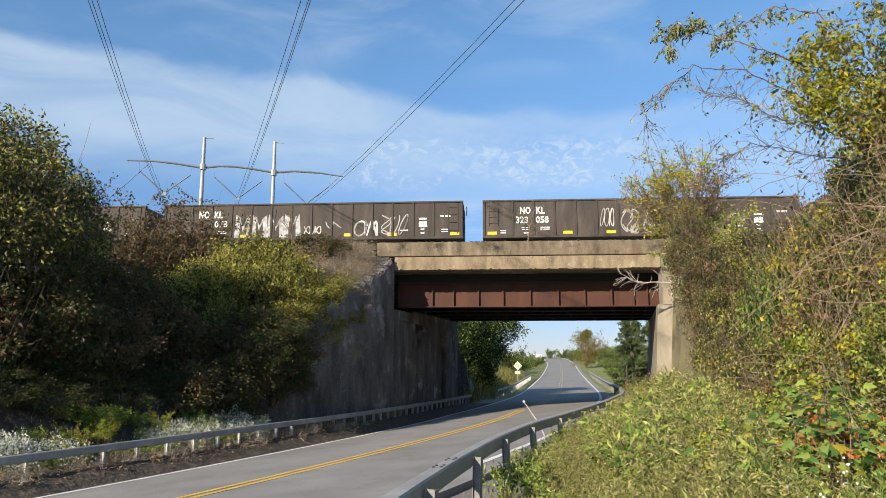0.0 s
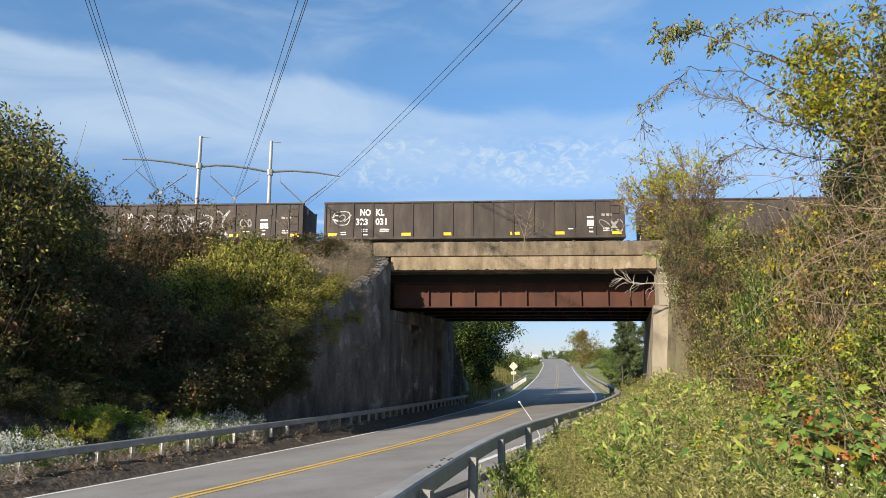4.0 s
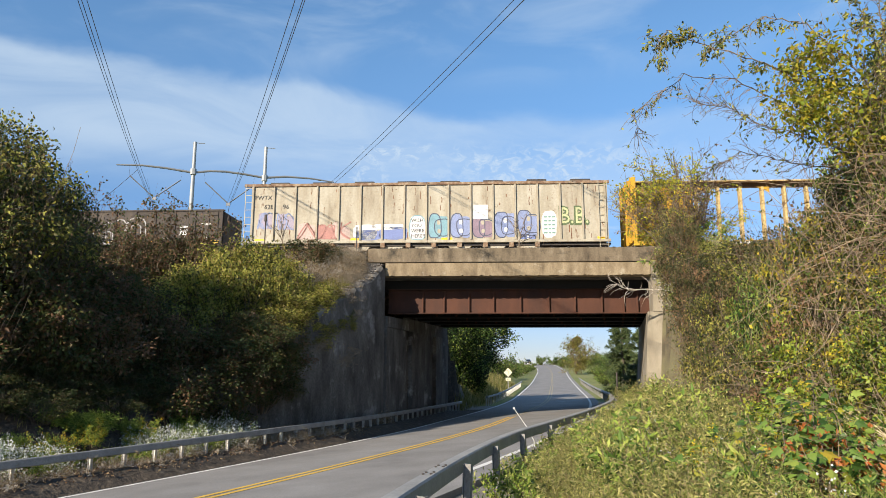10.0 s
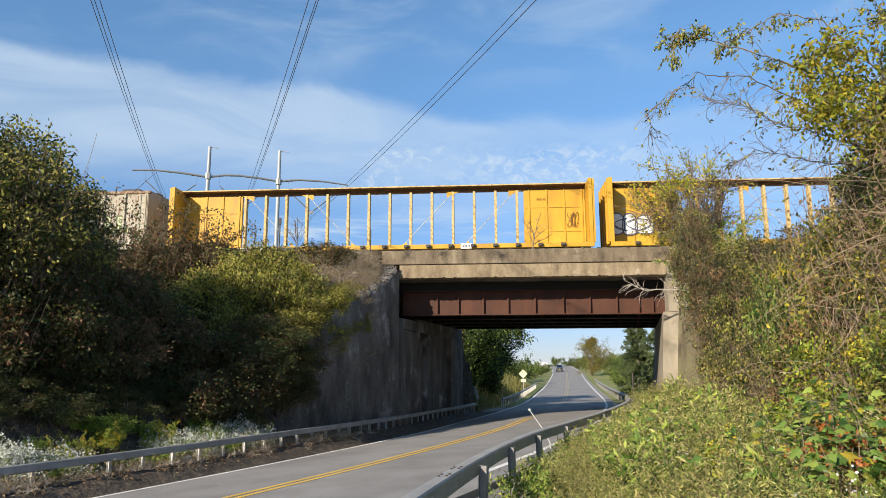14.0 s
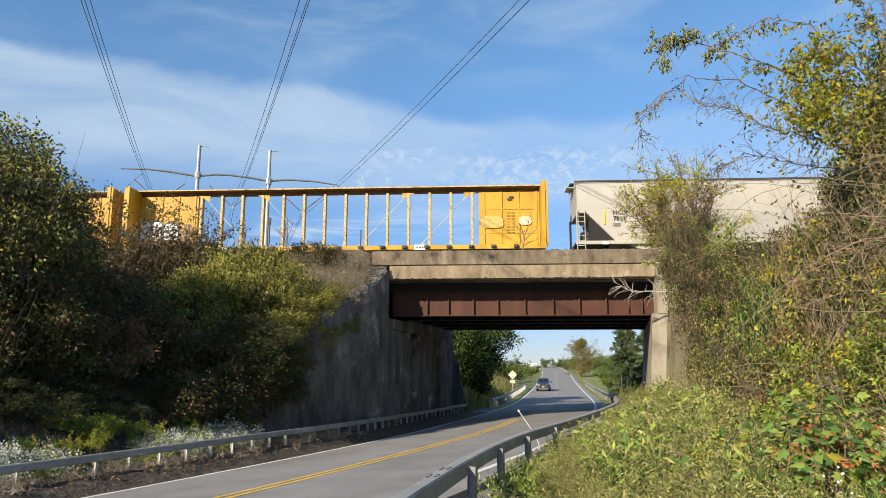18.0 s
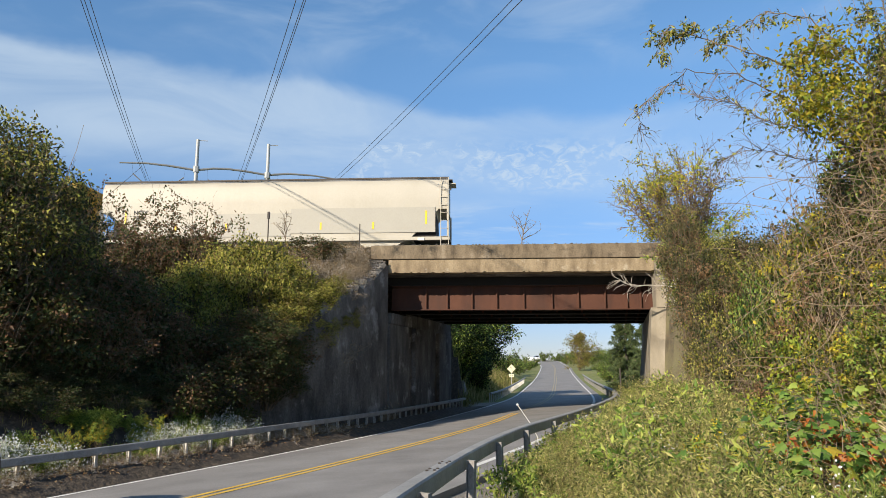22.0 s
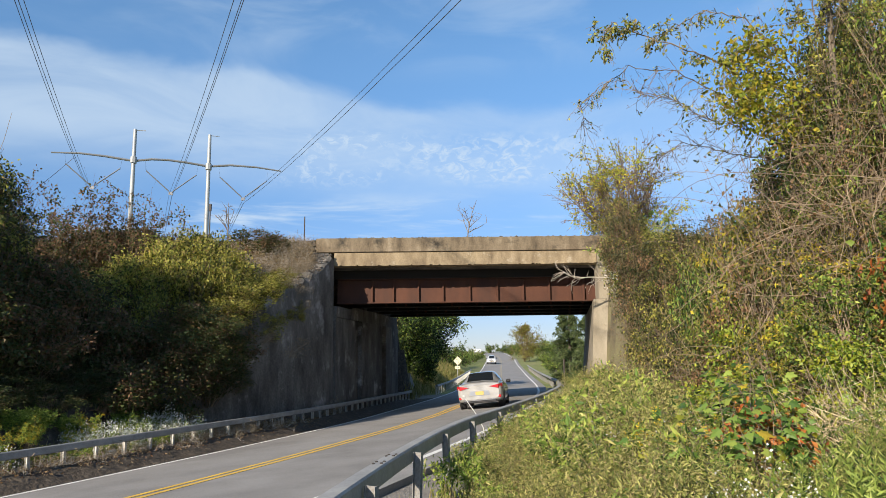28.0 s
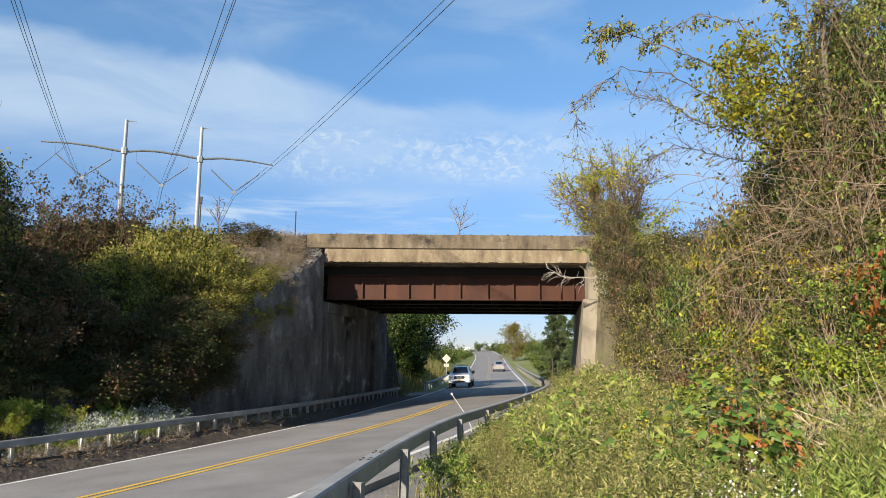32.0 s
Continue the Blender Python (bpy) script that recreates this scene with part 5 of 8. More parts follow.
def build_centrebeams():
    y = -0.165
    a = centrebeam("yellow centre-beam flatcar with rusty open posts", [
        (scribble(22.3, 22.9, 2.2, 3.0, 0.03, 51, y), BEAM_BROWN, "dark spray scribble"),
        (bars(Geo(), 20.6, 3.85, [0.3, 0.16], 0.03, y, rows=2, pitch=0.1), BEAM_BROWN, "faded unreadable stencil lines")])
    b = centrebeam("yellow centre-beam flatcar with white graffiti on its end panel", [
        (merge(blob(0.3, 1.0, 1.7, 2.9, 52, y), blob(0.9, 1.7, 1.65, 2.85, 53, y), blob(1.6, 2.6, 1.7, 2.75, 54, y)), SPRAY["white"], "white bubble graffiti"),
        (merge(outline(0.3, 1.0, 1.7, 2.9, 0.07, 52, y - 0.003), outline(0.9, 1.7, 1.65, 2.85, 0.07, 53, y - 0.003), outline(1.6, 2.6, 1.7, 2.75, 0.07, 54, y - 0.003), scribble(0.5, 2.4, 1.9, 2.6, 0.05, 55, y - 0.004, 3)), SPRAY["black"], "black graffiti outlines"),
        (scribble(2.7, 3.4, 1.5, 2.7, 0.05, 56, y), SPRAY["maroon"], "thin brown scribble"),
        (blob(20.0, 21.3, 2.25, 2.95, 57, y - 0.001), SPRAY["teal_wash"], "pale painted-over patch"),
        (blob(22.15, 22.85, 2.4, 2.9, 58, y - 0.001), SPRAY["pale"], "white sprayed patch"),
        (bars(Geo(), 21.45, 3.1, [0.2, 0.2], 0.03, y, rows=8, pitch=0.16), BEAM_BROWN, "faded unreadable stencil lines"),
        (merge(Geo().box(21.5, 21.75, y - 0.002, y, 3.85, 3.95), Geo().box(21.6, 21.85, y - 0.002, y, 3.97, 4.07)), LETTER_DARK, "")])
    return [(a, 74.25), (b, 98.66)]


def new_hopper():
    """Smooth-sided covered hopper in pale cream, empty ends with ladders."""
    L, top, bot = 19.7, 4.68, 1.15
    car = thing("covered_hopper_car", Matrix.Identity(4), "clean pale cream smooth-sided covered hopper car", "railway car", "freight train")
    prof = [(-1.5, bot), (1.5, bot), (1.5, 2.2), (1.54, 3.2), (1.5, 4.1), (1.36, 4.4), (1.0, 4.58), (-1.0, 4.58), (-1.36, 4.4), (-1.5, 4.1), (-1.54, 3.2), (-1.5, 2.2)]
    # body with its ends sloping in below, open over the bogies
    g = Geo()
    rows = []
    for x, k in ((0.12, 0), (0.62, 0), (2.15, 1), (L - 2.15, 1), (L - 0.62, 0), (L - 0.12, 0)):
        rows.append([(x, p[0], p[1] if (k or p[1] > 2.7) else 2.75) for p in prof + [prof[0]]])
    g.strip(rows)
    g.add(rows[0][:-1], [tuple(range(len(prof)))])
    g.add(rows[-1][:-1], [tuple(range(len(prof)))[::-1]])
    part("body", g, HOPPER, car, smooth=True)
    for y in (-1.52, 1.52):
        part("side_sill", Geo().box(0.0, L, y - 0.05, y + 0.05, bot - 0.14, bot + 0.05, 0.015), HOPPER, car)
        part("corner_post", Geo().box(0.05, 0.17, y - 0.04, y + 0.04, bot, 2.9), HOPPER, car)
        part("corner_post", Geo().box(L - 0.17, L - 0.05, y - 0.04, y + 0.04, bot, 2.9), HOPPER, car)
        part("roof_edge", Geo().box(0.05, L - 0.05, y * 0.86 - 0.05, y * 0.86 + 0.05, 4.5, 4.6, 0.015), STEEL_DARK, car, "dark roof edge rail")
    part("running_board", Geo().box(-0.1, L + 0.1, -0.5, 0.5, 4.63, 4.68), STEEL_DARK, car, "dark roof walkway")
    out = Geo().prism([(-1.5, bot - 0.02), (1.5, bot - 0.02), (0.55, 0.5), (-0.55, 0.5)], -1.35, 1.35, 1).mesh("outlet_hopper", HOPPER)
    for k in range(4):
        part("outlet_hopper", out, HOPPER_PATCH, car, at=Matrix.Translation((4.3 + k * 3.85, 0, 0)))
    for x in (0.08, L - 0.5):
        ladder(car, x, 0.55, 4.5 if x > 5 else 2.9, 0.42, -1.6, HOPPER, rungs=9)
    part("end_platform", Geo().box(0.02, 1.7, -1.4, 1.4, bot - 0.06, bot + 0.02).box(L - 1.7, L - 0.02, -1.4, 1.4, bot - 0.06, bot + 0.02), STEEL_DARK, car)
    # added black wedges paint the shade in the open ends
    for x0, x1 in ((0.75, 2.1), (L - 0.75, L - 2.1)):
        part("slope_sheet", Geo().prism([(x0, 1.2), (x1, 1.2), (x0 + (x1 - x0) * 0.04, 2.62)] if x1 > x0 else [(x1, 1.2), (x0, 1.2), (x0 + (x1 - x0) * 0.04, 2.62)], -1.3, 1.3, 1), SHADE_STEEL, car, "black filling for the shade under the sloped end")
    part("brake_gear", Geo().box(0.35, 0.9, -1.2, -0.6, 1.2, 1.75, 0.03).tube([(1.0, -1.25, 1.2), (1.0, -1.25, 2.2)], 0.03), STEEL_DARK, car)
    for x in (-0.28, L - 0.1):
        part("roof_bracket", Geo().box(x, x + 0.38, -0.5, 0.5, 4.40, 4.46), HOPPER, car)
    bogies(car, L, 2.2)
    couplers(car, L)
    y = -1.556
    lettering(car, "NCIX", 2.0, 2.62, 0.33, LETTER_DARK, y)
    lettering(car, "7811", 2.02, 2.30, 0.33, LETTER_DARK, y)
    for x, z in ((1.55, 2.1), (4.45, 1.65), (7.3, 1.65), (12.6, 1.65), (15.5, 1.65), (18.4, 1.9)):
        part("reflector", Geo().box(x - 0.05, x + 0.05, y, y + 0.004, z, z + (0.75 if x < 2 or x > 18 else 0.4)), REFLECT, car, "upright yellow reflective strip")
    part("paint_patch", Geo().box(6.6, 10.9, y + 0.012, y + 0.03, 1.3, 2.6), HOPPER_PATCH, car, "pale grey overpainted patch")
    part("paint_patch", Geo().box(10.904, 18.9, y + 0.012, y + 0.032, 1.45, 2.85), HOPPER_PATCH, car, "pale grey overpainted patch")
    part("data_panel", bars(bars(Geo(), 2.0, 2.1, [0.4], 0.03, y, rows=2), 2.9, 1.98, [0.5], 0.03, y, rows=2), LETTER_DARK, car)
    for x in (1.4, L - 1.75):
        part("data_plate", Geo().box(x, x + 0.35, -1.62, -1.575, bot - 0.16, bot - 0.02), LETTER, car)
    return car, L


TRAIN = build_gondolas() + [(old_hopper(), 52.93)] + build_centrebeams() + [(new_hopper(), 123.75)]
TRAIN_SPEED = 6.6
for (car, _length), _q in TRAIN:
    for c in car.children:
        if c.name.startswith("graffiti"):
            c["kind"] = "stuff"

# ---- plants ----
def unit(v):
    return v / np.maximum(1e-9, np.linalg.norm(v, axis=-1, keepdims=True))


def leaf_mesh(name, pos, way, length, width, mat, rng, fold=0.25, extra=None):
    """Folded, pointed leaves: one at each place, along each way. extra: (share, material) for leaves of a second kind."""
    n = len(pos)
    L = length * rng.uniform(0.6, 1.25, (n, 1))
    W = width * rng.uniform(0.7, 1.2, (n, 1))
    side = unit(np.cross(way, rng.normal(size=(n, 3))))
    nor = np.cross(side, way)
    mid = pos + way * L * 0.45
    v = np.empty((n, 4, 3))
    v[:, 0], v[:, 2] = pos, pos + way * L - nor * L * 0.12
    v[:, 1], v[:, 3] = mid + side * W / 2 + nor * W * fold, mid - side * W / 2 + nor * W * fold
    base = np.arange(n)[:, None] * 4
    f = np.concatenate([base + [0, 1, 2], base + [0, 2, 3]], 1).reshape(-1, 3)
    me = bpy.data.meshes.new(name)
    me.vertices.add(n * 4)
    me.vertices.foreach_set("co", v.ravel())
    me.loops.add(len(f) * 3)
    me.loops.foreach_set("vertex_index", f.ravel())
    me.polygons.add(len(f))
    me.polygons.foreach_set("loop_start", np.arange(len(f)) * 3)
    me.polygons.foreach_set("loop_total", np.full(len(f), 3))
    me.materials.append(mat)
    if extra:
        me.materials.append(extra[1])
        pick = np.repeat(rng.uniform(size=n) < extra[0], 2).astype(int)
        me.polygons.foreach_set("material_index", pick)
    me.update(calc_edges=True)
    me.validate()
    return me


def grow(rng, start, way, length, bend, n=5, rise=0.0):
    """A wandering line of n + 1 points."""
    pts, p, d = [np.array(start, float)], np.array(start, float), unit(np.array(way, float))
    for _ in range(n):
        d = unit(d + rng.normal(size=3) * bend + np.array([0, 0, rise]))
        p = p + d * length / n
        pts.append(p)
    return pts


def skeleton(rng, stems, h, spread, twigs, bend=0.18, twig_len=0.5, base=0.15, lean=0.6, thick=0.02, up=0.06, tri=3, low=0.25):
    """Stems from the ground with side twigs. Returns their mesh data and the lines that bear leaves."""
    g, bear = Geo(), []
    for i in range(stems):
        w = rng.uniform(0, 2 * math.pi)
        out = np.array([math.cos(w), math.sin(w), 0])
        hh = h * rng.uniform(0.55, 1.0)
        line = grow(rng, out * base * rng.uniform(0, 1), out * lean * rng.uniform(0.1, 1.0) * spread / h + np.array([0, 0, 1.0]), hh, bend * 0.72, 12, up * 0.6)
        g.tube(line, list(np.linspace(thick, thick * 0.25, len(line))), tri, False)
        for k in range(twigs):
            f = rng.uniform(low, 1.0) * (len(line) - 1)
            j = min(int(f), len(line) - 2)
            p = line[j] + (line[j + 1] - line[j]) * (f - j)
            d = unit(rng.normal(size=3) + out * 0.6 + np.array([0, 0, 0.5]))
            tw = grow(rng, p, d, twig_len * rng.uniform(0.4, 1.3), bend * 1.4, 3, 0.0)
            g.tube(tw, list(np.linspace(thick * 0.4, thick * 0.12, 4)), 3, False)
            bear.append(tw)
        bear.append(line[-5:])
    return g, bear


def on_lines(rng, bear, n, jitter, clump=1.0):
    """Leaf places along the lines; clump below 1 leaves the other lines bare, so that leaves gather."""
    some = rng.permutation(len(bear))[:max(1, int(len(bear) * clump))]
    k = some[rng.randint(0, len(some), n)]
    pos, way = np.empty((n, 3)), np.empty((n, 3))
    for i in range(n):
        l = bear[k[i]]
        j = rng.randint(0, len(l) - 1)
        t = rng.uniform()
        pos[i] = l[j] + (l[j + 1] - l[j]) * t
        way[i] = l[j + 1] - l[j]
    pos += rng.normal(size=(n, 3)) * jitter
    way = unit(unit(way) * 0.6 + rng.normal(size=(n, 3)) * 0.7 + np.array([0, 0, -0.15]))
    return pos, way


def plant(name, seed, label, category, group, stem_mat, leaf_mat_, leaves, leaf, jitter=0.06, extra=None, at=None, bloom=None, stem_name="branchwork", leaf_name="foliage", clump=0.6, **kw):
    """A bush or weed: stems, foliage and, where given, blooms (material, count, size)."""
    rng = np.random.RandomState(seed)
    g, bear = skeleton(rng, **kw)
    ob = thing(name, at or Matrix.Identity(4), label, category, group)
    part(stem_name, g, stem_mat, ob)["kind"] = "stuff"
    if leaves:
        pos, way = on_lines(rng, bear, leaves, jitter, clump)
        pos[:, 2] = np.maximum(pos[:, 2], 0.02)
        part(leaf_name, leaf_mesh(leaf_name, pos, way, leaf[0], leaf[1], leaf_mat_, rng, extra=extra), leaf_mat_, ob)["kind"] = "stuff"
    if bloom:
        tips = [l[-1] for l in bear]
        k = rng.randint(0, len(tips), bloom[1])
        pos = np.array([tips[i] for i in k]) + rng.normal(size=(bloom[1], 3)) * bloom[3]
        way = unit(rng.normal(size=(bloom[1], 3)) + np.array([0, 0, 0.6]))
        part("bloom", leaf_mesh("bloom", pos, way, bloom[2], bloom[2] * 0.8, bloom[0], rng, 0.1), bloom[0], ob)["kind"] = "stuff"
    return ob


def scatter(kinds, places, seed, scale=(0.8, 1.2), sink=0.06, weights=None):
    """Sets copies of the kinds down at places, each turned and scaled its own way. The originals take the first places."""
    rng = random.Random(seed)
    used = set()
    for x, y in places:
        k = rng.choices(kinds, weights)[0]
        s = rng.uniform(*scale)
        m = Matrix.Translation((x, y, float(ground_z(x, y)) - sink)) @ Matrix.Rotation(rng.uniform(0, 6.28), 4, "Z") @ Matrix.Rotation(rng.uniform(-0.1, 0.1), 4, "X") @ Matrix.Diagonal((s, s, s * rng.uniform(0.85, 1.15), 1))
        if k not in used:
            used.add(k)
            k.matrix_world = m
        else:
            o = copy_thing(k, Matrix.Identity(4))
            o.matrix_basis = m
    for k in kinds:
        if k not in used:
            for c in list(k.children_recursive) + [k]:
                bpy.data.objects.remove(c)


def spots(seed, n, inside, x0, x1, y0, y1, apart):
    rng, out, tries = random.Random(seed), [], 0
    while len(out) < n and tries < n * 60:
        tries += 1
        x, y = rng.uniform(x0, x1), rng.uniform(y0, y1)
        if inside(x, y) and all((x - a) ** 2 + (y - b) ** 2 > apart * apart for a, b in out):
            out.append((x, y))
    return out


def side_off(x, y):
    i, o = road_frame(np.array([x]), np.array([y]))
    return float(ARC[i[0]]), float(o[0])


def face_b(x, y):
    return float(face_frame(x, y)[1])


def bush(name, seed, label, category, group, wood, mats, clumps, per, leaf, w, h, r=0.26, mix=0.5, thick=0.014, twigs=2, low=0.06, bare=0, wide=0.55):
    """A bush of leaf clumps on branches that fork from the ground; clumps differ in tone. bare: long leafless stems besides."""
    rng = np.random.RandomState(seed)
    ob = thing(name, Matrix.Identity(4), label, category, group)
    g, pos, way, share = Geo(), [], [], []
    for k in range(clumps):
        u = unit(rng.normal(size=3))
        f = rng.uniform(0.25, 1.0) ** 0.45
        lump = 1.0 + 0.22 * math.sin(3.1 * u[0] + seed) * math.cos(2.7 * u[1] - seed)
        c = np.array([u[0] * f * w / 2 * lump, u[1] * f * w / 2 * lump, h * (low + (0.94 - low) * (0.5 + 0.5 * u[2] * f * lump))])
        root = np.array([c[0] * 0.25, c[1] * 0.25, 0.0])
        line = [root + (c - root) * t + rng.normal(size=3) * 0.06 * h * t * (1 - t) * 2 + np.array([0, 0, 0.25 * h * t * (1 - t)]) for t in (0, 0.3, 0.6, 0.85, 1.0)]
        g.tube(line, list(np.linspace(thick, thick * 0.2, 5)), 3, False)
        rr = r * rng.uniform(0.6, 1.5)
        for q in range(twigs):
            tw = grow(rng, line[-2], (c - line[-2]) + rng.normal(size=3) * 0.3, rr * 2.2, 0.25, 3)
            g.tube(tw, list(np.linspace(thick * 0.3, thick * 0.1, 4)), 3, False)
        m = max(3, int(per * rng.uniform(0.5, 1.5) * (rr / r) ** 2))
        d = rng.normal(size=(m, 3)) * np.array([1, 1, 0.75])
        pos.append(c + d * rr * 0.55)
        way.append(unit(unit(d) * 0.7 + rng.normal(size=(m, 3)) * 0.6 + np.array([0, 0, -0.25])))
        share.append(np.full(m, np.clip(mix + rng.normal() * min(0.4, mix * 1.2), 0, 1)))
    for k in range(bare):
        w_ = rng.uniform(0, 2 * math.pi)
        o = np.array([math.cos(w_), math.sin(w_), 0])
        line = grow(rng, o * w * 0.3 * rng.uniform(), o * 0.4 + np.array([0, 0, 1.0]), h * rng.uniform(0.75, 1.05), 0.10, 9, 0.03)
        g.tube(line, list(np.linspace(thick * 0.6, thick * 0.2, len(line))), 3, False)
    part("branchwork", g, wood, ob)["kind"] = "stuff"
    pos, way = np.concatenate(pos), np.concatenate(way)
    pos[:, 2] = np.maximum(pos[:, 2], 0.02)
    part("foliage", leaf_mesh("foliage", pos, way, leaf, leaf * wide, mats[0], rng, extra=(np.concatenate(share), mats[1])), mats[0], ob)["kind"] = "stuff"
    return ob


def plot(kinds, places, seed, size):
    """Sets bushes down at places x, y, width, height; size is the width and height they were grown at. An optional fifth number lifts the foot."""
    rng, used = random.Random(seed), set()
    for x, y, w, h, *up in places:
        k = rng.choice(kinds)
        z = float(ground_z(x, y)) - 0.08 + (up[0] if up else 0)
        m = Matrix.Translation((x, y, z)) @ Matrix.Rotation(rng.uniform(0, 6.28), 4, "Z") @ Matrix.Diagonal((w / size[0], w / size[0] * rng.uniform(0.9, 1.1), h / size[1], 1))
        o = k if k not in used else copy_thing(k, Matrix.Identity(4))
        used.add(k)
        o.matrix_basis = m
    for k in kinds:
        if k not in used:
            for c in list(k.children_recursive) + [k]:
                bpy.data.objects.remove(c)


# left bank
def on_left_bank(x, y):
    s, o = side_off(x, y)
    return -15 < o < (-7.2 if y > 18 else -7.7 if y > 15.5 else -8.6) and -6 < s < 22 and face_b(x, y) < -1.0 and not (s > 5 and o > -7.2)


# these dark leaf tones carry part of the bank's shade
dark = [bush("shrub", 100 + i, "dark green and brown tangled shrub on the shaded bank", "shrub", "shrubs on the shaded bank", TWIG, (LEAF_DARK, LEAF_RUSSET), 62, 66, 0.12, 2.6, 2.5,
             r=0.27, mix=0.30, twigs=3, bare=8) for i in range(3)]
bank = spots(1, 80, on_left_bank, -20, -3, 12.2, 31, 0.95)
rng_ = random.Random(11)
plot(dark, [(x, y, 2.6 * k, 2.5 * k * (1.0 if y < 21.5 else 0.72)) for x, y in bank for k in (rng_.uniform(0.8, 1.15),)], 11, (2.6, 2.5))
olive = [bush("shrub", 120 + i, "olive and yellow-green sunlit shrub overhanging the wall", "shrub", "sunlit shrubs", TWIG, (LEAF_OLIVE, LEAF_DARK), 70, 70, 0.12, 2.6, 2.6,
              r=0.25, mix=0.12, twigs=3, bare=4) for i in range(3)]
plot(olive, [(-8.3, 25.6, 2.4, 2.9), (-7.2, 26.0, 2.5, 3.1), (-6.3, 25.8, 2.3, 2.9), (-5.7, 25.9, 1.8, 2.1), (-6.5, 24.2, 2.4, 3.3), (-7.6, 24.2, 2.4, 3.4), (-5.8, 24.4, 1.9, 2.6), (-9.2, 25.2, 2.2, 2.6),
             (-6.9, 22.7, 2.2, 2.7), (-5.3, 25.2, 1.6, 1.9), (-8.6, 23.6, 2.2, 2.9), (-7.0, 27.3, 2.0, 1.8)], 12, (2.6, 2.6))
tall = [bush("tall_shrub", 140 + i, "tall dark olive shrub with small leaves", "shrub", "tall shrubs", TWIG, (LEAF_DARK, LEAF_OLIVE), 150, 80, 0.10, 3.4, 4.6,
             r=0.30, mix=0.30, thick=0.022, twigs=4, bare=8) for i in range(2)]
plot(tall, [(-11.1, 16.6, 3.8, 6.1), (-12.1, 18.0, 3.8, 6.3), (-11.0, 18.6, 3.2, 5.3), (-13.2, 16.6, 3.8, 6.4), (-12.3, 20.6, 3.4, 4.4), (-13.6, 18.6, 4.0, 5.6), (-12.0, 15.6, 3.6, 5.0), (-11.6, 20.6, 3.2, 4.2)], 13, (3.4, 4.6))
sap = [plant("sapling", 150 + i, "thin sapling with sparse reddish leaves", "sapling", "thin saplings", TWIG, LEAF_RUSSET, 1000, (0.11, 0.065), 0.06, clump=0.45,
             extra=(0.5, LEAF_DARK), stems=9, h=3.9, spread=1.8, twigs=12, twig_len=0.7, base=0.3, lean=0.6, thick=0.013, bend=0.12) for i in range(2)]
scatter(sap, [(-11.2, 27.5), (-12.0, 27.2), (-12.8, 27.6), (-13.6, 27.2), (-14.4, 27.5), (-10.4, 27.8), (-9.8, 27.4), (-12.4, 26.2), (-11.0, 26.2), (-13.6, 26.0), (-9.2, 27.2), (-10.0, 26.6), (-14.6, 25.4), (-13.0, 24.8)], 14, (0.95, 1.25))


def hang(kinds, places, seed):
    """Shrubs rooted on the wall's top and in its joints: places are s, off, height, scale."""
    rng = random.Random(seed)
    for s_, o_, z_, k_ in places:
        p = road(s_, o_)
        ob = copy_thing(rng.choice(kinds), Matrix.Identity(4))
        ob.matrix_basis = Matrix.Translation((p.x, p.y, z_)) @ Matrix.Rotation(rng.uniform(0, 6.28), 4, "Z") @ Matrix.Rotation(rng.uniform(-0.25, 0.25), 4, "X") @ Matrix.Diagonal((k_, k_, k_ * 0.8, 1))


hang(olive, [(13.0, -5.8, 3.1, 0.65), (14.0, -5.8, 3.5, 0.6), (15.0, -5.8, 3.9, 0.55), (15.9, -5.8, 4.3, 0.45), (12.4, -5.9, 2.7, 0.75), (13.3, -5.6, 2.3, 0.55), (14.1, -5.6, 2.6, 0.5), (14.9, -5.55, 2.9, 0.45), (15.6, -5.45, 3.1, 0.42), (11.6, -5.9, 2.3, 0.7)], 61)
# ivy leaves are kept near black to paint the shade before the wall
ivy = [bush("ivy", 130 + i, "green ivy clinging to the concrete wall, leaves darkened for shade", "ivy", "ivy on the wall", TWIG, (LEAF_DARK, LEAF_DEEP), 60, 60, 0.10, 2.6, 2.5, r=0.26, mix=0.5, twigs=2) for i in range(2)]
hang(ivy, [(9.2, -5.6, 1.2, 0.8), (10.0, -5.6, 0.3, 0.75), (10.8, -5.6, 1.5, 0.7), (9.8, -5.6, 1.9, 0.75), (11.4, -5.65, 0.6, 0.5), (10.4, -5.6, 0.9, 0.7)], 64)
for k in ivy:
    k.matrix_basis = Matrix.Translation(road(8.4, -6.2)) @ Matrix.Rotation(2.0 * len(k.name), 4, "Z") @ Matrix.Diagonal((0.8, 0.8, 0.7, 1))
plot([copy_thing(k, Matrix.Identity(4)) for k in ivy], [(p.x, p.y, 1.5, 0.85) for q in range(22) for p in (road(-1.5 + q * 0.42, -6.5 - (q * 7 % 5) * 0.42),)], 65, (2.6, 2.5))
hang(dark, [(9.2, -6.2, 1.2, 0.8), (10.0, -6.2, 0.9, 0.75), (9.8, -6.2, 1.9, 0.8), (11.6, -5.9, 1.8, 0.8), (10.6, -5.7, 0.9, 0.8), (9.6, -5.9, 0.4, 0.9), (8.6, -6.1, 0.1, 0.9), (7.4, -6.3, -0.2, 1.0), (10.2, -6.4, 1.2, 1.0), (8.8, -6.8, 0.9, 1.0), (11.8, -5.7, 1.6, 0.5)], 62)
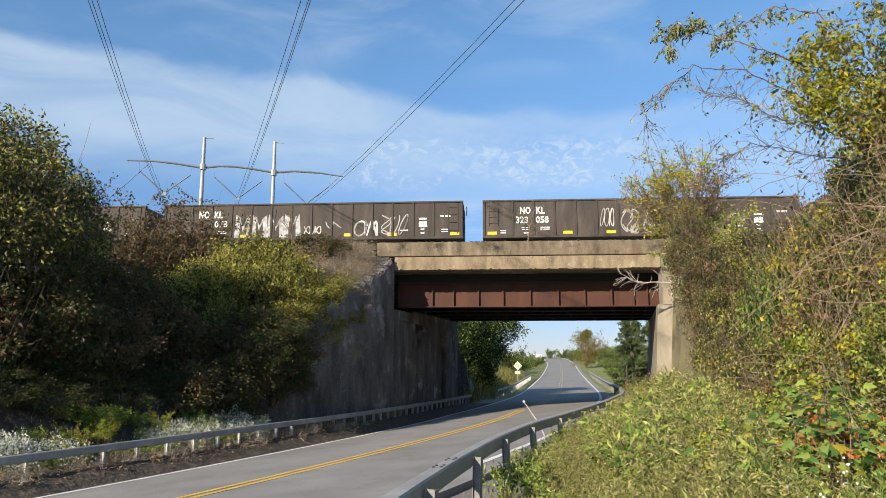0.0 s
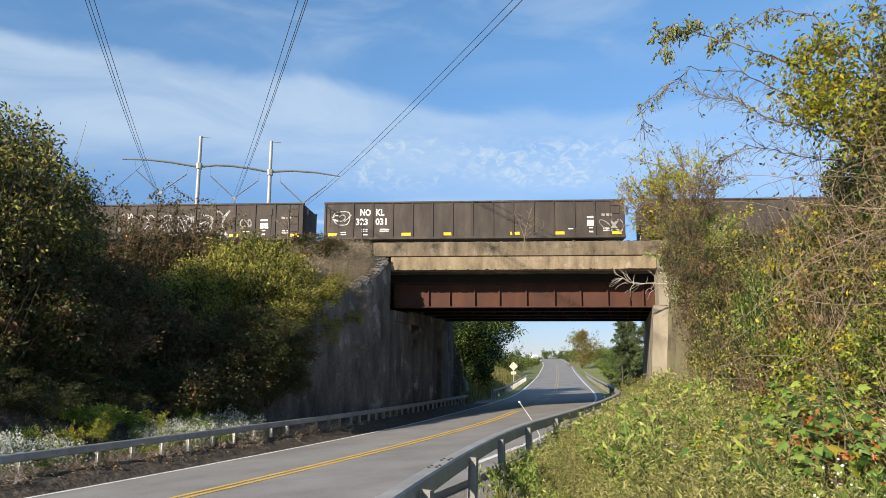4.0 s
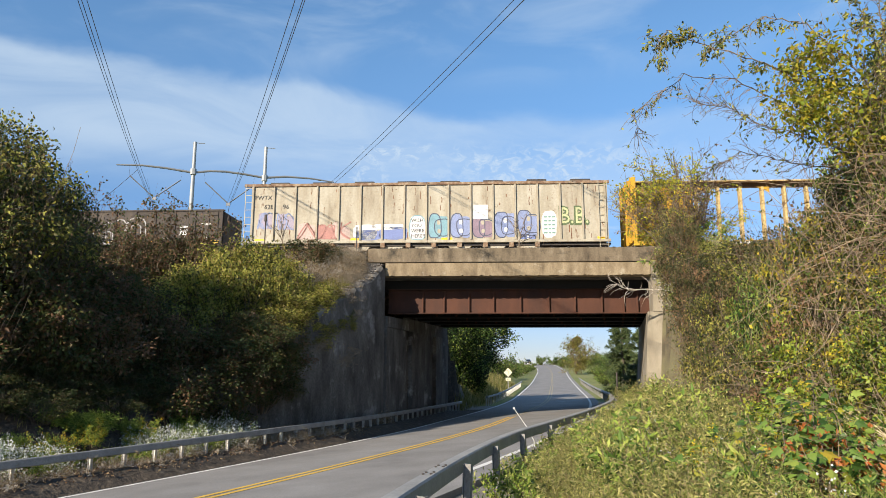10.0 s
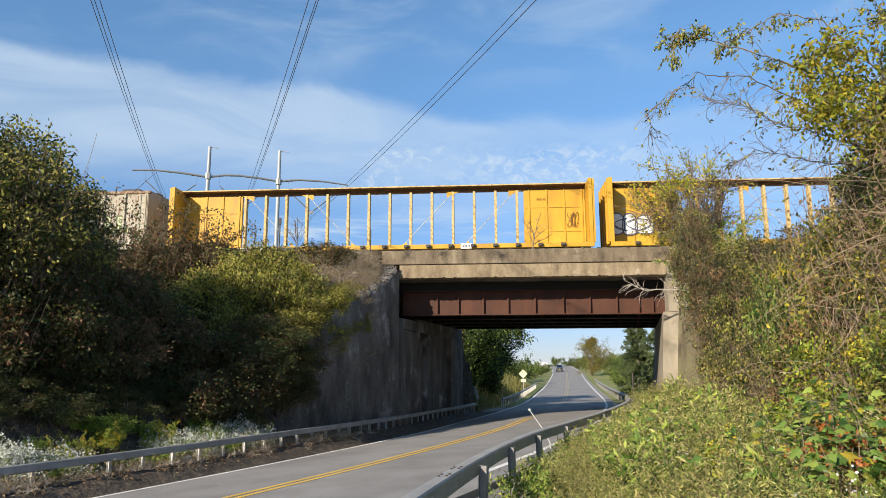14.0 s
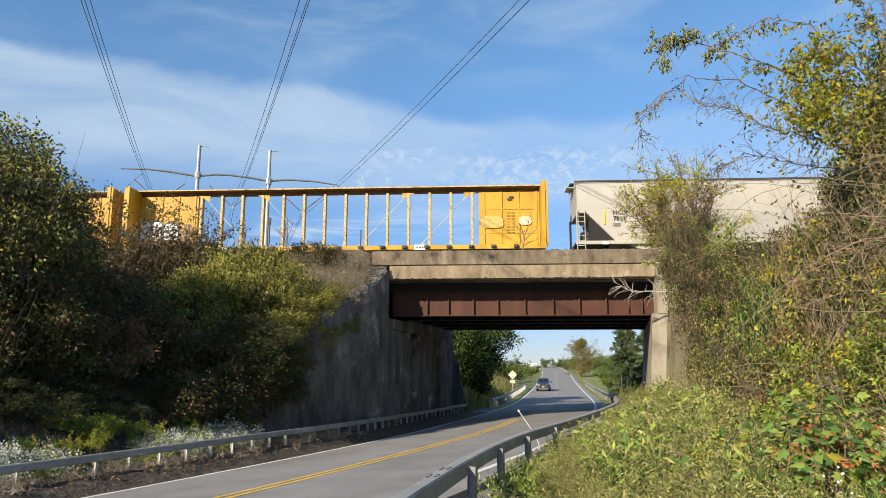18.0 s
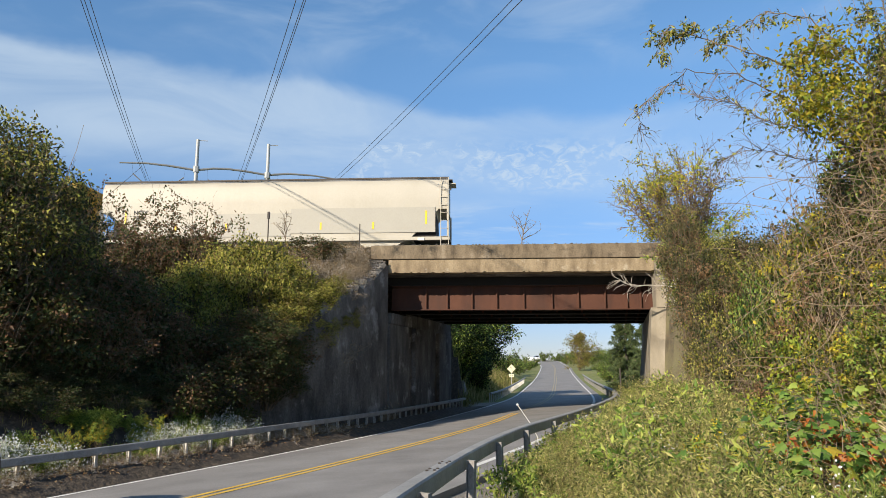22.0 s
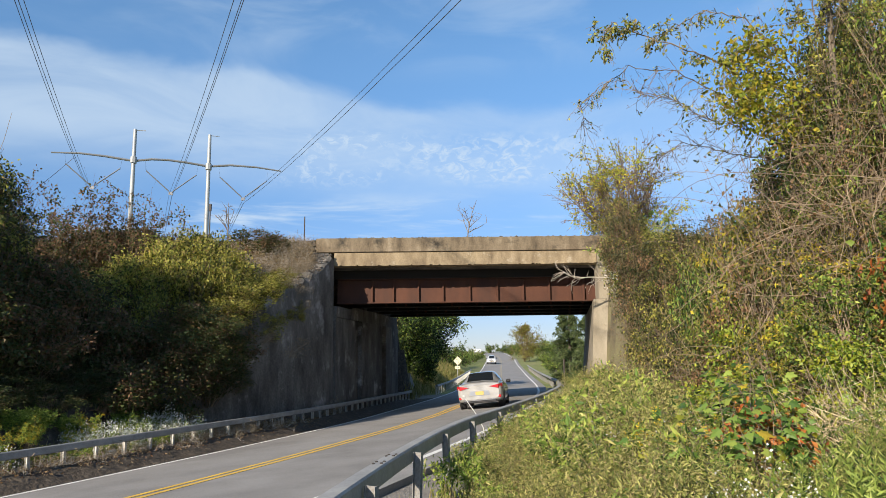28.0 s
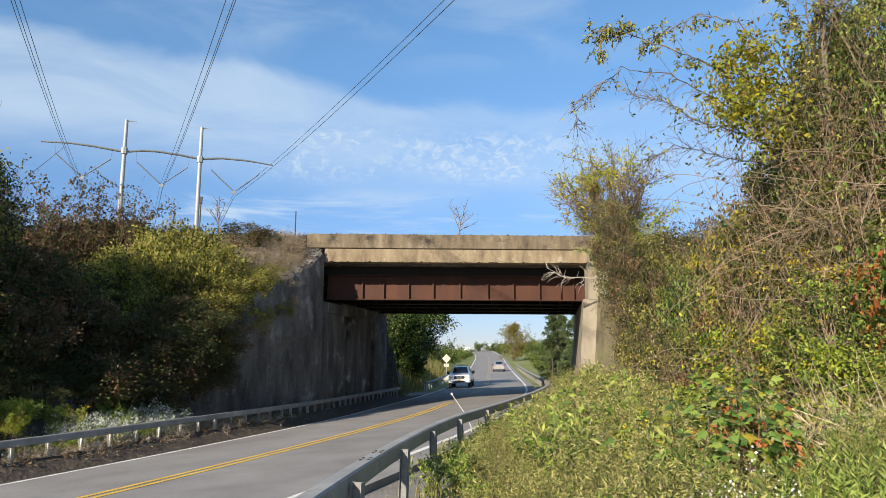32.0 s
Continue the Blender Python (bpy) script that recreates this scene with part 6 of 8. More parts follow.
dry = [plant("dry_brush", 160 + i, "dry grey-brown leafless brush", "brush", "dry brush on the embankment", DEADWOOD, DRY, 1100, (0.12, 0.016), 0.10,
             stems=60, h=0.95, spread=1.5, twigs=9, twig_len=0.4, base=0.6, lean=1.2, thick=0.005, low=0.1) for i in range(2)]
scatter(dry, spots(2, 64, lambda x, y: -3.4 < face_b(x, y) < -0.3 and side_off(x, y)[1] < -6.3, -6.6, -2.2, 25, 31, 0.33), 15, (0.8, 1.15))
scatter([copy_thing(k, Matrix.Identity(4)) for k in dry], spots(3, 26, lambda x, y: -0.7 < face_b(x, y) < 0.45 and -4.0 < (x + 2.4) < -0.2, -6.6, -2.2, 28, 32, 0.3), 16, (0.6, 0.9))
hang(dry, [(16.0, -5.6, 4.85, 0.5), (16.5, -5.6, 5.1, 0.5), (17.0, -5.6, 5.35, 0.5), (17.5, -5.65, 5.55, 0.45), (18.0, -5.65, 5.8, 0.4), (18.4, -5.75, 5.95, 0.35), (15.5, -5.6, 4.6, 0.5), (15.0, -5.6, 4.4, 0.55), (18.7, -6.0, 6.3, 0.45), (19.0, -6.3, 6.45, 0.5), (18.6, -6.4, 6.2, 0.6), (16.2, -5.75, 4.6, 0.8), (16.8, -5.75, 4.9, 0.8), (17.4, -5.75, 5.2, 0.7), (17.9, -5.8, 5.5, 0.6), (15.6, -5.7, 4.3, 0.8), (16.5, -5.55, 4.2, 0.6), (15.8, -5.5, 3.6, 0.7), (15.9, -5.5, 2.2, 0.7), (15.2, -5.5, 1.9, 0.7), (13.6, -5.75, 2.6, 0.8), (14.2, -5.7, 2.9, 0.7), (13.0, -5.7, 2.3, 0.8), (14.8, -5.7, 3.3, 0.6), (15.6, -5.9, 4.0, 0.7), (16.4, -6.0, 4.5, 0.7), (17.2, -6.1, 5.0, 0.7)], 63)
lowg = [plant("weed_clump", 170 + i, "low green weeds behind the guide rail", "weeds", "weeds behind the guide rail", TWIG, LEAF_GREEN, 1500, (0.09, 0.035), 0.06,
              stems=18, h=0.75, spread=1.0, twigs=6, twig_len=0.25, base=0.3, lean=0.8, thick=0.006) for i in range(2)]
aster = [plant("aster_clump", 180 + i, "white-flowering aster clump behind the guide rail", "wildflowers", "white asters", TWIG, LEAF_GREEN, 900, (0.07, 0.02), 0.05,
               bloom=(ASTER, 900, 0.05, 0.06), stems=22, h=0.85, spread=1.1, twigs=8, twig_len=0.25, base=0.25, lean=0.9, thick=0.005) for i in range(2)]
gold = [plant("goldenrod", 190, "yellow goldenrod in flower with green leaves", "wildflowers", "goldenrod", TWIG, LEAF_GREEN, 700, (0.09, 0.02), 0.03,
              bloom=(GOLDENROD, 1100, 0.018, 0.022), stems=9, h=1.1, spread=0.5, twigs=7, twig_len=0.16, base=0.15, lean=0.5, thick=0.006, low=0.6)]


def verge_left(s0, s1, n, seed, o0=-6.2, o1=-5.0):
    rng = random.Random(seed)
    out = []
    for _ in range(n):
        p = road(rng.uniform(s0, s1), rng.uniform(o0, o1))
        out.append((p.x, p.y))
    return out


scatter(lowg, verge_left(-6, 9, 44, 3, -6.4, -5.05), 16, (0.45, 0.75))
scatter(aster, verge_left(0.4, 2.1, 9, 4, -5.6, -5.05) + verge_left(-3, 0.4, 6, 14, -5.7, -5.2) + verge_left(4.6, 8.6, 20, 5, -5.7, -5.0), 17, (0.6, 0.9))
scatter(gold, verge_left(1.9, 2.5, 3, 6, -5.6, -5.2) + verge_left(3.1, 3.6, 2, 7, -5.6, -5.3) + verge_left(4.4, 5.4, 3, 12, -5.6, -5.3), 18, (0.6, 0.95))
litter = [plant("dead_brush", 200 + i, "pale dead branches and leaf litter under the rail", "brush", "dead branches under the rail", DEADWOOD, DRY, 200, (0.12, 0.018), 0.12,
                stems=16, h=0.5, spread=1.4, twigs=3, twig_len=0.4, base=0.4, lean=2.4, thick=0.014, bend=0.45, up=-0.05) for i in range(2)]
scatter(litter, verge_left(-8, 14, 150, 8, -5.4, -4.25) + verge_left(8, 12, 14, 9, -5.5, -4.9), 19, (0.5, 0.85), 0.04)


# right bank
def lobed_leaves(name, pos, way, up, size, mat, rng, extra=None):
    """Five-lobed maple leaves, a little cupped: one at each place, along each way, facing up."""
    half = [(0.10, -0.06), (0.40, 0.02), (0.30, 0.20), (0.56, 0.46), (0.27, 0.50)]
    rim = [(0.0, 0.0)] + half + [(0.0, 1.0)] + [(-a, b) for a, b in half[::-1]]
    k, n = len(rim), len(pos)
    side = unit(np.cross(way, up))
    nor = np.cross(side, way)
    S = size * rng.uniform(0.6, 1.25, (n, 1, 1))
    uv = np.array(rim + [(0.0, 0.35)])
    dip = -0.35 * (np.abs(uv[:, 0]) ** 1.5 + 0.5 * np.maximum(0, uv[:, 1] - 0.5) ** 2)
    v = pos[:, None] + S * (side[:, None] * uv[None, :, :1] + way[:, None] * uv[None, :, 1:] + nor[:, None] * dip[None, :, None])
    tri = np.array([(i, (i + 1) % k, k) for i in range(k)])
    f = (np.arange(n)[:, None, None] * (k + 1) + tri[None]).reshape(-1, 3)
    me = bpy.data.meshes.new(name)
    me.from_pydata(v.reshape(-1, 3).tolist(), [], f.tolist())
    me.materials.append(mat)
    if extra:
        me.materials.append(extra[1])
        me.polygons.foreach_set("material_index", np.repeat(rng.uniform(size=n) < extra[0], k).astype(int))
    return me


def maple_sapling(seed, h, w, leaves, size, label):
    """Thin stems that bear broad lobed leaves on stalks, turned to the light."""
    rng = np.random.RandomState(seed)
    ob = thing("maple_sapling", Matrix.Identity(4), label, "sapling", "maple saplings")
    g, pos, way, up = Geo(), [], [], []
    stems = [grow(rng, (rng.normal() * 0.08, rng.normal() * 0.08, 0), (rng.normal() * 0.35 * w, rng.normal() * 0.35 * w, 1.0), h * rng.uniform(0.6, 1.0), 0.10, 8, 0.05) for _ in range(7)]
    for st in stems:
        g.tube(st, list(np.linspace(0.010, 0.003, len(st))), 4, False)
    for i in range(leaves):
        st = stems[rng.randint(len(stems))]
        f = rng.uniform(0.15, 1.0) ** 0.7 * (len(st) - 1.001)
        j = int(f)
        p = st[j] + (st[j + 1] - st[j]) * (f - j)
        a = rng.uniform(0, 2 * math.pi)
        out = np.array([math.cos(a), math.sin(a), 0.25])
        tip = p + out * rng.uniform(0.06, 0.22) * w
        g.tube([p, (p + tip) / 2 + np.array([0, 0, 0.015]), tip], 0.0018, 3, False)
        pos.append(tip)
        way.append(unit(out * np.array([1, 1, -1.6]) + rng.normal(size=3) * 0.25))
        up.append(np.array([-0.35, -0.55, 0.75]) + rng.normal(size=3) * 0.28)
    part("branchwork", g, TWIG, ob)["kind"] = "stuff"
    part("foliage", lobed_leaves("foliage", np.array(pos), np.array(way), np.array(up), size, LEAF_MAPLE, rng, (0.12, LEAF_YELLOW)), LEAF_MAPLE, ob, "broad lobed green leaves")["kind"] = "stuff"
    return ob


def vine_arcs(seed, w, d, z0, z1, n, label, mat, leafmat, leaves, rad=(0.0028, 0.0075), curl=0.34):
    """Long bare vines that arch, loop and hang across a stretch w wide, d deep, between two heights, with a few stems to the ground."""
    rng = np.random.RandomState(seed)
    ob = thing("vine_tangle", Matrix.Identity(4), label, "vines", "vine tangles")
    g, bear = Geo(), []
    for i in range(n):
        ground = i % 6 == 0
        p = np.array([rng.uniform(-w / 2, w / 2), rng.uniform(-d / 2, d / 2), 0.0 if ground else z0 + (z1 - z0) * rng.uniform(0.05, 1.0)])
        th = rng.normal() * 0.2 + math.pi / 2 if ground else rng.uniform(0, 2 * math.pi)
        bow = rng.normal() * curl
        tilt, pts = rng.normal() * 0.2, [p]
        m = 18
        step = (z1 * rng.uniform(0.7, 1.0) if ground else rng.uniform(1.0, 3.4)) / m
        for q in range(m):
            th += bow * 0.28 + rng.normal() * 0.10
            bow += rng.normal() * 0.08
            p = p + step * np.array([math.cos(th), tilt + rng.normal() * 0.15, math.sin(th) - 0.12])
            if p[2] < 0.05:
                break
            pts.append(p)
        if len(pts) < 4:
            continue
        r = rng.uniform(*rad)
        g.tube(pts, list(np.linspace(r, r * 0.45, len(pts))), 4, False)
        bear.append(pts)
    part("branchwork", g, mat, ob)["kind"] = "stuff"
    if leaves:
        pos, way = on_lines(rng, bear, leaves, 0.06, 0.4)
        part("foliage", leaf_mesh("foliage", pos, way, 0.085, 0.05, leafmat, rng, extra=(0.35, LEAF_BROWN)), leafmat, ob)["kind"] = "stuff"
    return ob


def facing(ob, x, y, turn, up=0.0, k=1.0):
    """Sets a thing down on the ground at x, y, turned about the upright."""
    ob.matrix_basis = Matrix.Translation((x, y, float(ground_z(x, y)) - 0.05 + up)) @ Matrix.Rotation(radians(turn), 4, "Z") @ Matrix.Diagonal((k, k, k, 1))


SUNBANK = (3.0, 3.4)
rshrub = [bush("shrub", 220 + i, "green and brown overgrown shrub on the sunlit bank", "shrub", "shrubs on the sunlit bank", VINE, ((LEAF_BANK, LEAF_BROWN), (LEAF_BANK, LEAF_GREEN), (LEAF_BANK, LEAF_YELLOW))[i], 96, 60, 0.098, *SUNBANK,
               r=0.20, mix=0.30, twigs=4, bare=14) for i in range(3)]
plot(rshrub, [(10.2, 17.0, 3.2, 5.4), (9.4, 19.8, 2.6, 4.6), (9.9, 20.4, 2.2, 5.4), (10.7, 19.6, 2.4, 5.8), (7.4, 14.8, 2.2, 3.9), (8.4, 14.6, 2.8, 4.8), (9.8, 14.6, 3.2, 5.6), (6.6, 13.2, 2.0, 2.9), (7.4, 12.8, 2.4, 3.7),
              (6.5, 11.3, 1.9, 2.4), (7.4, 11.0, 2.4, 3.3), (6.9, 9.8, 1.9, 2.3), (7.9, 9.4, 2.4, 3.1)], 22, SUNBANK)
shade = [bush("shrub", 226 + i, "dull grey-green twiggy shrub in shade-darkened tones beside the abutment", "shrub", "shrubs beside the abutment", TWIG, (LEAF_SHADE, LEAF_BROWN if i else LEAF_OLIVE), 110, 54, 0.095, *SUNBANK,
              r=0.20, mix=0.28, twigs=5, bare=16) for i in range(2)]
plot(shade, [(9.2, 25.0, 2.6, 2.9), (10.4, 25.2, 3.0, 3.2), (11.6, 25.2, 3.0, 3.2), (12.8, 25.0, 3.2, 3.4), (14.2, 24.6, 3.4, 3.8), (10.0, 22.6, 3.0, 3.8), (11.4, 22.6, 3.2, 4.2), (12.9, 22.4, 3.4, 4.6),
             (8.7, 22.0, 2.4, 3.6), (8.5, 23.4, 2.0, 3.6), (8.9, 25.8, 2.0, 3.8), (8.2, 21.2, 1.9, 3.4), (9.3, 27.0, 1.8, 3.6), (8.0, 19.6, 2.4, 3.9), (10.8, 19.6, 3.2, 4.8), (7.7, 17.0, 2.2, 3.7), (8.9, 17.0, 2.6, 4.4),
             (8.9, 11.3, 1.8, 5.2), (9.4, 12.2, 2.0, 6.0), (8.5, 11.9, 1.5, 4.6), (9.3, 13.4, 2.0, 5.6), (10.2, 13.6, 2.4, 6.6), (9.2, 10.4, 2.0, 6.0)], 221, SUNBANK)
TALLBANK = (3.4, 6.2)
rtall = [bush("tall_shrub", 230 + i, "tall vine-hung thicket with small olive leaves", "shrub", "tall thickets on the sunlit bank", VINE, (LEAF_BANK, LEAF_GREEN if i else LEAF_BROWN), 120, 58, 0.095, *TALLBANK,
              r=0.21, mix=0.36, thick=0.018, twigs=5, bare=20, low=0.1) for i in range(2)]
plot(rtall, [(8.7, 14.2, 2.2, 5.2), (9.5, 14.6, 2.8, 6.6), (8.3, 12.6, 2.2, 6.2), (9.0, 12.8, 2.6, 8.0), (10.4, 14.6, 3.4, 8.4), (8.0, 10.9, 1.9, 4.9), (8.7, 11.0, 2.6, 7.8), (8.3, 11.8, 1.8, 7.0), (9.7, 12.4, 3.2, 8.6), (9.9, 16.2, 2.6, 6.4), (8.9, 9.6, 2.8, 7.0)], 24, TALLBANK)
rgreen = [bush("leafy_vine", 250 + i, "bright green broad-leaved climber over the thicket", "vine", "green climbers", VINE, ((LEAF_LIME, LEAF_GREEN), (LEAF_MAPLE, LEAF_DEEP))[i], 34, 46, 0.105, 1.4, 2.4,
               r=0.20, mix=0.3, twigs=2) for i in range(2)]
plot(rgreen[:1], [(6.4, 12.8, 1.1, 2.7), (5.9, 11.7, 1.0, 1.9), (5.7, 10.8, 1.0, 1.5), (6.6, 10.9, 1.1, 2.3), (5.5, 9.8, 1.0, 1.3), (6.2, 9.3, 1.0, 1.7), (6.4, 8.3, 1.0, 1.2), (5.2, 11.4, 1.0, 1.6)], 25, (1.4, 2.4))
plot(rgreen[1:], [(7.9, 16.2, 1.1, 4.3), (7.7, 16.8, 1.0, 4.6), (8.9, 9.0, 1.2, 3.3), (8.6, 10.0, 1.0, 5.6), (8.7, 9.6, 1.2, 6.4)], 26, (1.4, 2.4))
arcs = [vine_arcs(240 + i, 2.0, 0.9, 0.8, 3.4, 80, "dense tangle of arching bare tan vines over the thicket", VINE, LEAF_BANK, 500) for i in range(2)]
facing(arcs[0], 7.2, 10.5, -36)
facing(arcs[1], 7.7, 9.6, -40)
for k, (x, y, turn, up, size) in enumerate(((7.5, 12.0, -32, 0.0, 1.0), (8.2, 10.6, -38, 0.6, 1.1), (7.8, 13.8, -28, 0.0, 0.9), (8.7, 9.2, -44, 0.3, 1.1))):
    facing(copy_thing(arcs[k % 2], Matrix.Identity(4)), x, y, turn + 180 * (k % 2), up, size)
hung = vine_arcs(246, 2.4, 1.0, 3.0, 5.6, 90, "high veil of bare grey vines and twigs before the trees", TWIG, LEAF_SHADE, 900, (0.0025, 0.006))
facing(hung, 8.3, 11.4, -36)
facing(copy_thing(hung, Matrix.Identity(4)), 8.6, 10.4, 140)
graytwig = [plant("dry_brush", 270 + i, "grey-brown fine-twigged leafless bush beside the pier", "brush", "leafless bushes by the pier", TWIG, LEAF_BROWN, 1300, (0.06, 0.03), 0.06,
                  stems=30, h=3.0, spread=2.2, twigs=16, twig_len=0.55, base=0.4, lean=0.8, thick=0.008, bend=0.16) for i in range(2)]
scatter(graytwig, [(8.2, 22.6), (7.7, 20.6), (7.2, 18.6), (8.3, 20.0), (7.3, 16.6)], 271, (0.65, 0.85))


def big_tree():
    """The tree over the right bank: limbs that reach out over the verge, arch and droop, leafy in places and bare in others."""
    rng = np.random.RandomState(301)
    x, y = 7.9, 12.0
    z = float(ground_z(x, y)) - 0.1
    ob = thing("tree", Matrix.Translation((x, y, z)), "leaning tree with sparse yellow-green leaves and bare twigs", "tree")
    g = Geo()
    trunk = grow(rng, (0, 0, 0), (-0.05, -0.02, 1), 8.2, 0.05, 8, 0.05)
    g.tube(trunk, list(np.linspace(0.11, 0.04, len(trunk))), 8)
    part("trunk", g, BARK, ob, "rough grey-brown trunk", smooth=True)
    tw_g, leafy, sparse, yellow = Geo(), [], [], []

    def limb(pts, dy, r, twigs, reach, droop, into, few=0):
        """A limb through points (x, z) in the world, lying about dy behind the trunk, with drooping twigs."""
        n = 7
        P = [np.array([a - x, dy * (i / max(1, len(pts) - 1)) + rng.normal() * 0.05, b - z]) for i, (a, b) in enumerate(pts)]
        line = [P[i] + (P[i + 1] - P[i]) * (q / n) + rng.normal(size=3) * 0.018 for i in range(len(P) - 1) for q in range(n)] + [P[-1]]
        tw_g.tube(line, list(np.linspace(r, r * 0.18, len(line))), 5, False)
        for k in range(twigs):
            j = rng.randint(int(len(line) * 0.15), len(line) - 1)
            d = unit(line[j + 1] - line[j]) * 0.8 + rng.normal(size=3) * 0.55
            tw = grow(rng, line[j], d, reach * rng.uniform(0.35, 1.1), 0.16, 6, -droop)
            tw_g.tube(tw, list(np.linspace(0.006, 0.002, len(tw))), 3, False)
            (into if k >= few else sparse).append(tw)
            for q in range(2):
                t2 = grow(rng, tw[rng.randint(2, 6)], unit(tw[-1] - tw[0]) + rng.normal(size=3) * 0.7, reach * rng.uniform(0.12, 0.4), 0.2, 4, -droop)
                tw_g.tube(t2, list(np.linspace(0.0035, 0.0018, len(t2))), 3, False)
                (into if k >= few else sparse).append(t2)

    limb([(7.7, 6.2), (6.9, 6.8), (6.28, 6.94), (5.42, 7.13), (4.45, 7.48), (4.05, 7.62), (3.88, 7.45), (3.84, 6.96)], -0.5, 0.017, 60, 0.5, 0.16, leafy, 16)
    limb([(7.7, 6.9), (6.8, 8.0), (6.1, 8.2), (5.4, 7.9), (5.0, 7.6)], 0.3, 0.014, 40, 0.5, 0.12, leafy, 16)
    limb([(7.7, 5.9), (6.9, 6.1), (6.34, 6.3), (5.3, 6.8), (4.4, 6.85), (3.8, 6.45), (3.44, 6.1), (3.5, 5.65)], -0.2, 0.014, 90, 0.6, 0.14, sparse)
    limb([(7.7, 5.2), (6.6, 5.7), (5.8, 5.8), (4.9, 6.1), (4.3, 6.2)], -0.6, 0.013, 90, 0.6, 0.02, sparse)
    limb([(7.7, 5.0), (6.5, 5.3), (5.5, 5.55), (5.0, 5.3)], 0.5, 0.012, 70, 0.6, 0.05, sparse)
    limb([(7.8, 6.4), (7.0, 6.6), (6.3, 6.2), (5.9, 5.8)], -0.9, 0.013, 50, 0.7, 0.06, yellow)
    limb([(7.8, 6.8), (7.2, 7.3), (6.6, 7.2), (6.2, 6.7)], -0.5, 0.013, 40, 0.7, 0.06, yellow)
    limb([(7.8, 5.6), (7.1, 5.9), (6.5, 5.6)], -0.7, 0.012, 26, 0.6, 0.06, yellow)
    for k in range(26):
        a = rng.uniform(-0.9, 1.2)
        p = trunk[rng.randint(5, len(trunk))]
        e = p + np.array([rng.uniform(-0.8, 2.0), rng.normal() * 0.6 - 0.3, rng.uniform(-0.2, 1.6)])
        limb([(p[0] + x, p[2] + z), ((p[0] + e[0]) / 2 + x, (p[2] + e[2]) / 2 + z + 0.15), (e[0] + x, e[2] + z)], e[1], 0.012, 22, 0.55, 0.05, leafy if k % 3 == 0 else sparse)
    part("branchwork", tw_g, TWIG, ob, "thin bare limbs and twigs")["kind"] = "stuff"
    p1, w1 = on_lines(rng, leafy, 4600, 0.03, 0.6)
    p2, w2 = on_lines(rng, sparse, 800, 0.03, 0.3)
    pos, way = np.concatenate([p1, p2]), unit(np.concatenate([w1, w2]) + np.array([0, 0, -0.5]))
    part("crown", leaf_mesh("crown", pos, way, 0.09, 0.042, LEAF_BANK, rng, extra=(0.6, LEAF_OLIVE)), LEAF_BANK, ob, "drooping narrow olive leaves")
    pos, way = on_lines(rng, yellow, 2300, 0.16, 0.65)
    part("crown", leaf_mesh("crown", pos, unit(way + np.array([0, 0, -0.3])), 0.115, 0.062, LEAF_YELLOW, rng, extra=(0.35, LEAF_LIME)), LEAF_YELLOW, ob, "clumps of yellow-green leaves")


big_tree()


def shoulder_tree():
    """The round, twiggy tree on the track's shoulder: many stems that fan out, thinly leaved, yellow on its crown's one side."""
    rng = np.random.RandomState(320)
    ob = thing("small_tree", Matrix.Translation((10.55, 30.4, 6.2)), "small bushy tree with fine grey twigs and yellow and brown leaves", "tree")
    stems, fine, gold, brown = Geo(), Geo(), [], []
    for k in range(28):
        a, lean = rng.uniform(0, 2 * math.pi), rng.uniform(0.05, 1.15)
        d = np.array([math.cos(a) * lean, math.sin(a) * lean, 1.0])
        line = grow(rng, d * np.array([0.25, 0.25, 0]), d, rng.uniform(3.9, 5.1) * (1 - 0.17 * lean), 0.10, 9, 0.03)
        stems.tube(line, list(np.linspace(0.05, 0.012, len(line))), 5, False)
        for q in range(13):
            j = rng.randint(2, len(line) - 1)
            b = grow(rng, line[j], unit(line[j + 1] - line[j]) + rng.normal(size=3) * 0.6, rng.uniform(0.6, 1.4), 0.14, 6, 0.03)
            fine.tube(b, list(np.linspace(0.015, 0.006, len(b))), 3, False)
            for w in range(8):
                i = rng.randint(1, len(b) - 1)
                tw = grow(rng, b[i], unit(b[i + 1] - b[i]) + rng.normal(size=3) * 0.6, rng.uniform(0.3, 0.75), 0.16, 4, 0.02)
                fine.tube(tw, list(np.linspace(0.007, 0.004, len(tw))), 3, False)
                p = tw[-1]
                lit = (p[0] < 0.1 and p[2] > 3.1) or (p[0] > 1.3 and p[2] < 3.4) or (p[0] < -1.0 and p[2] < 1.9)
                if rng.uniform() < (0.75 if lit else 0.12):
                    gold.append(tw)
                elif rng.uniform() < 0.55:
                    brown.append(tw)
    part("branchwork", stems, TWIG, ob, "many fanned grey stems")["kind"] = "stuff"
    part("twigwork", fine, TWIG, ob, "fine grey twigs")["kind"] = "stuff"
    for lines, n, mat, other, share in ((gold, 5200, LEAF_YELLOW, LEAF_LIME, 0.2), (brown, 1800, LEAF_RUSSET, LEAF_BROWN, 0.5)):
        pos, way = on_lines(rng, lines, n, 0.08, 0.6)
        part("foliage", leaf_mesh("foliage", pos, unit(way + np.array([0, 0, -0.3])), 0.13, 0.075, mat, rng, extra=(share, other)), mat, ob)["kind"] = "stuff"


shoulder_tree()
twiglet = plant("sapling", 321, "small bare sapling on the track's shoulder", "sapling", "", TWIG, LEAF_BROWN, 60, (0.06, 0.03), 0.03,
                stems=4, h=1.6, spread=1.3, twigs=6, twig_len=0.4, base=0.05, lean=0.8, thick=0.012, at=Matrix.Translation((4.0, 34.0, 6.8)))


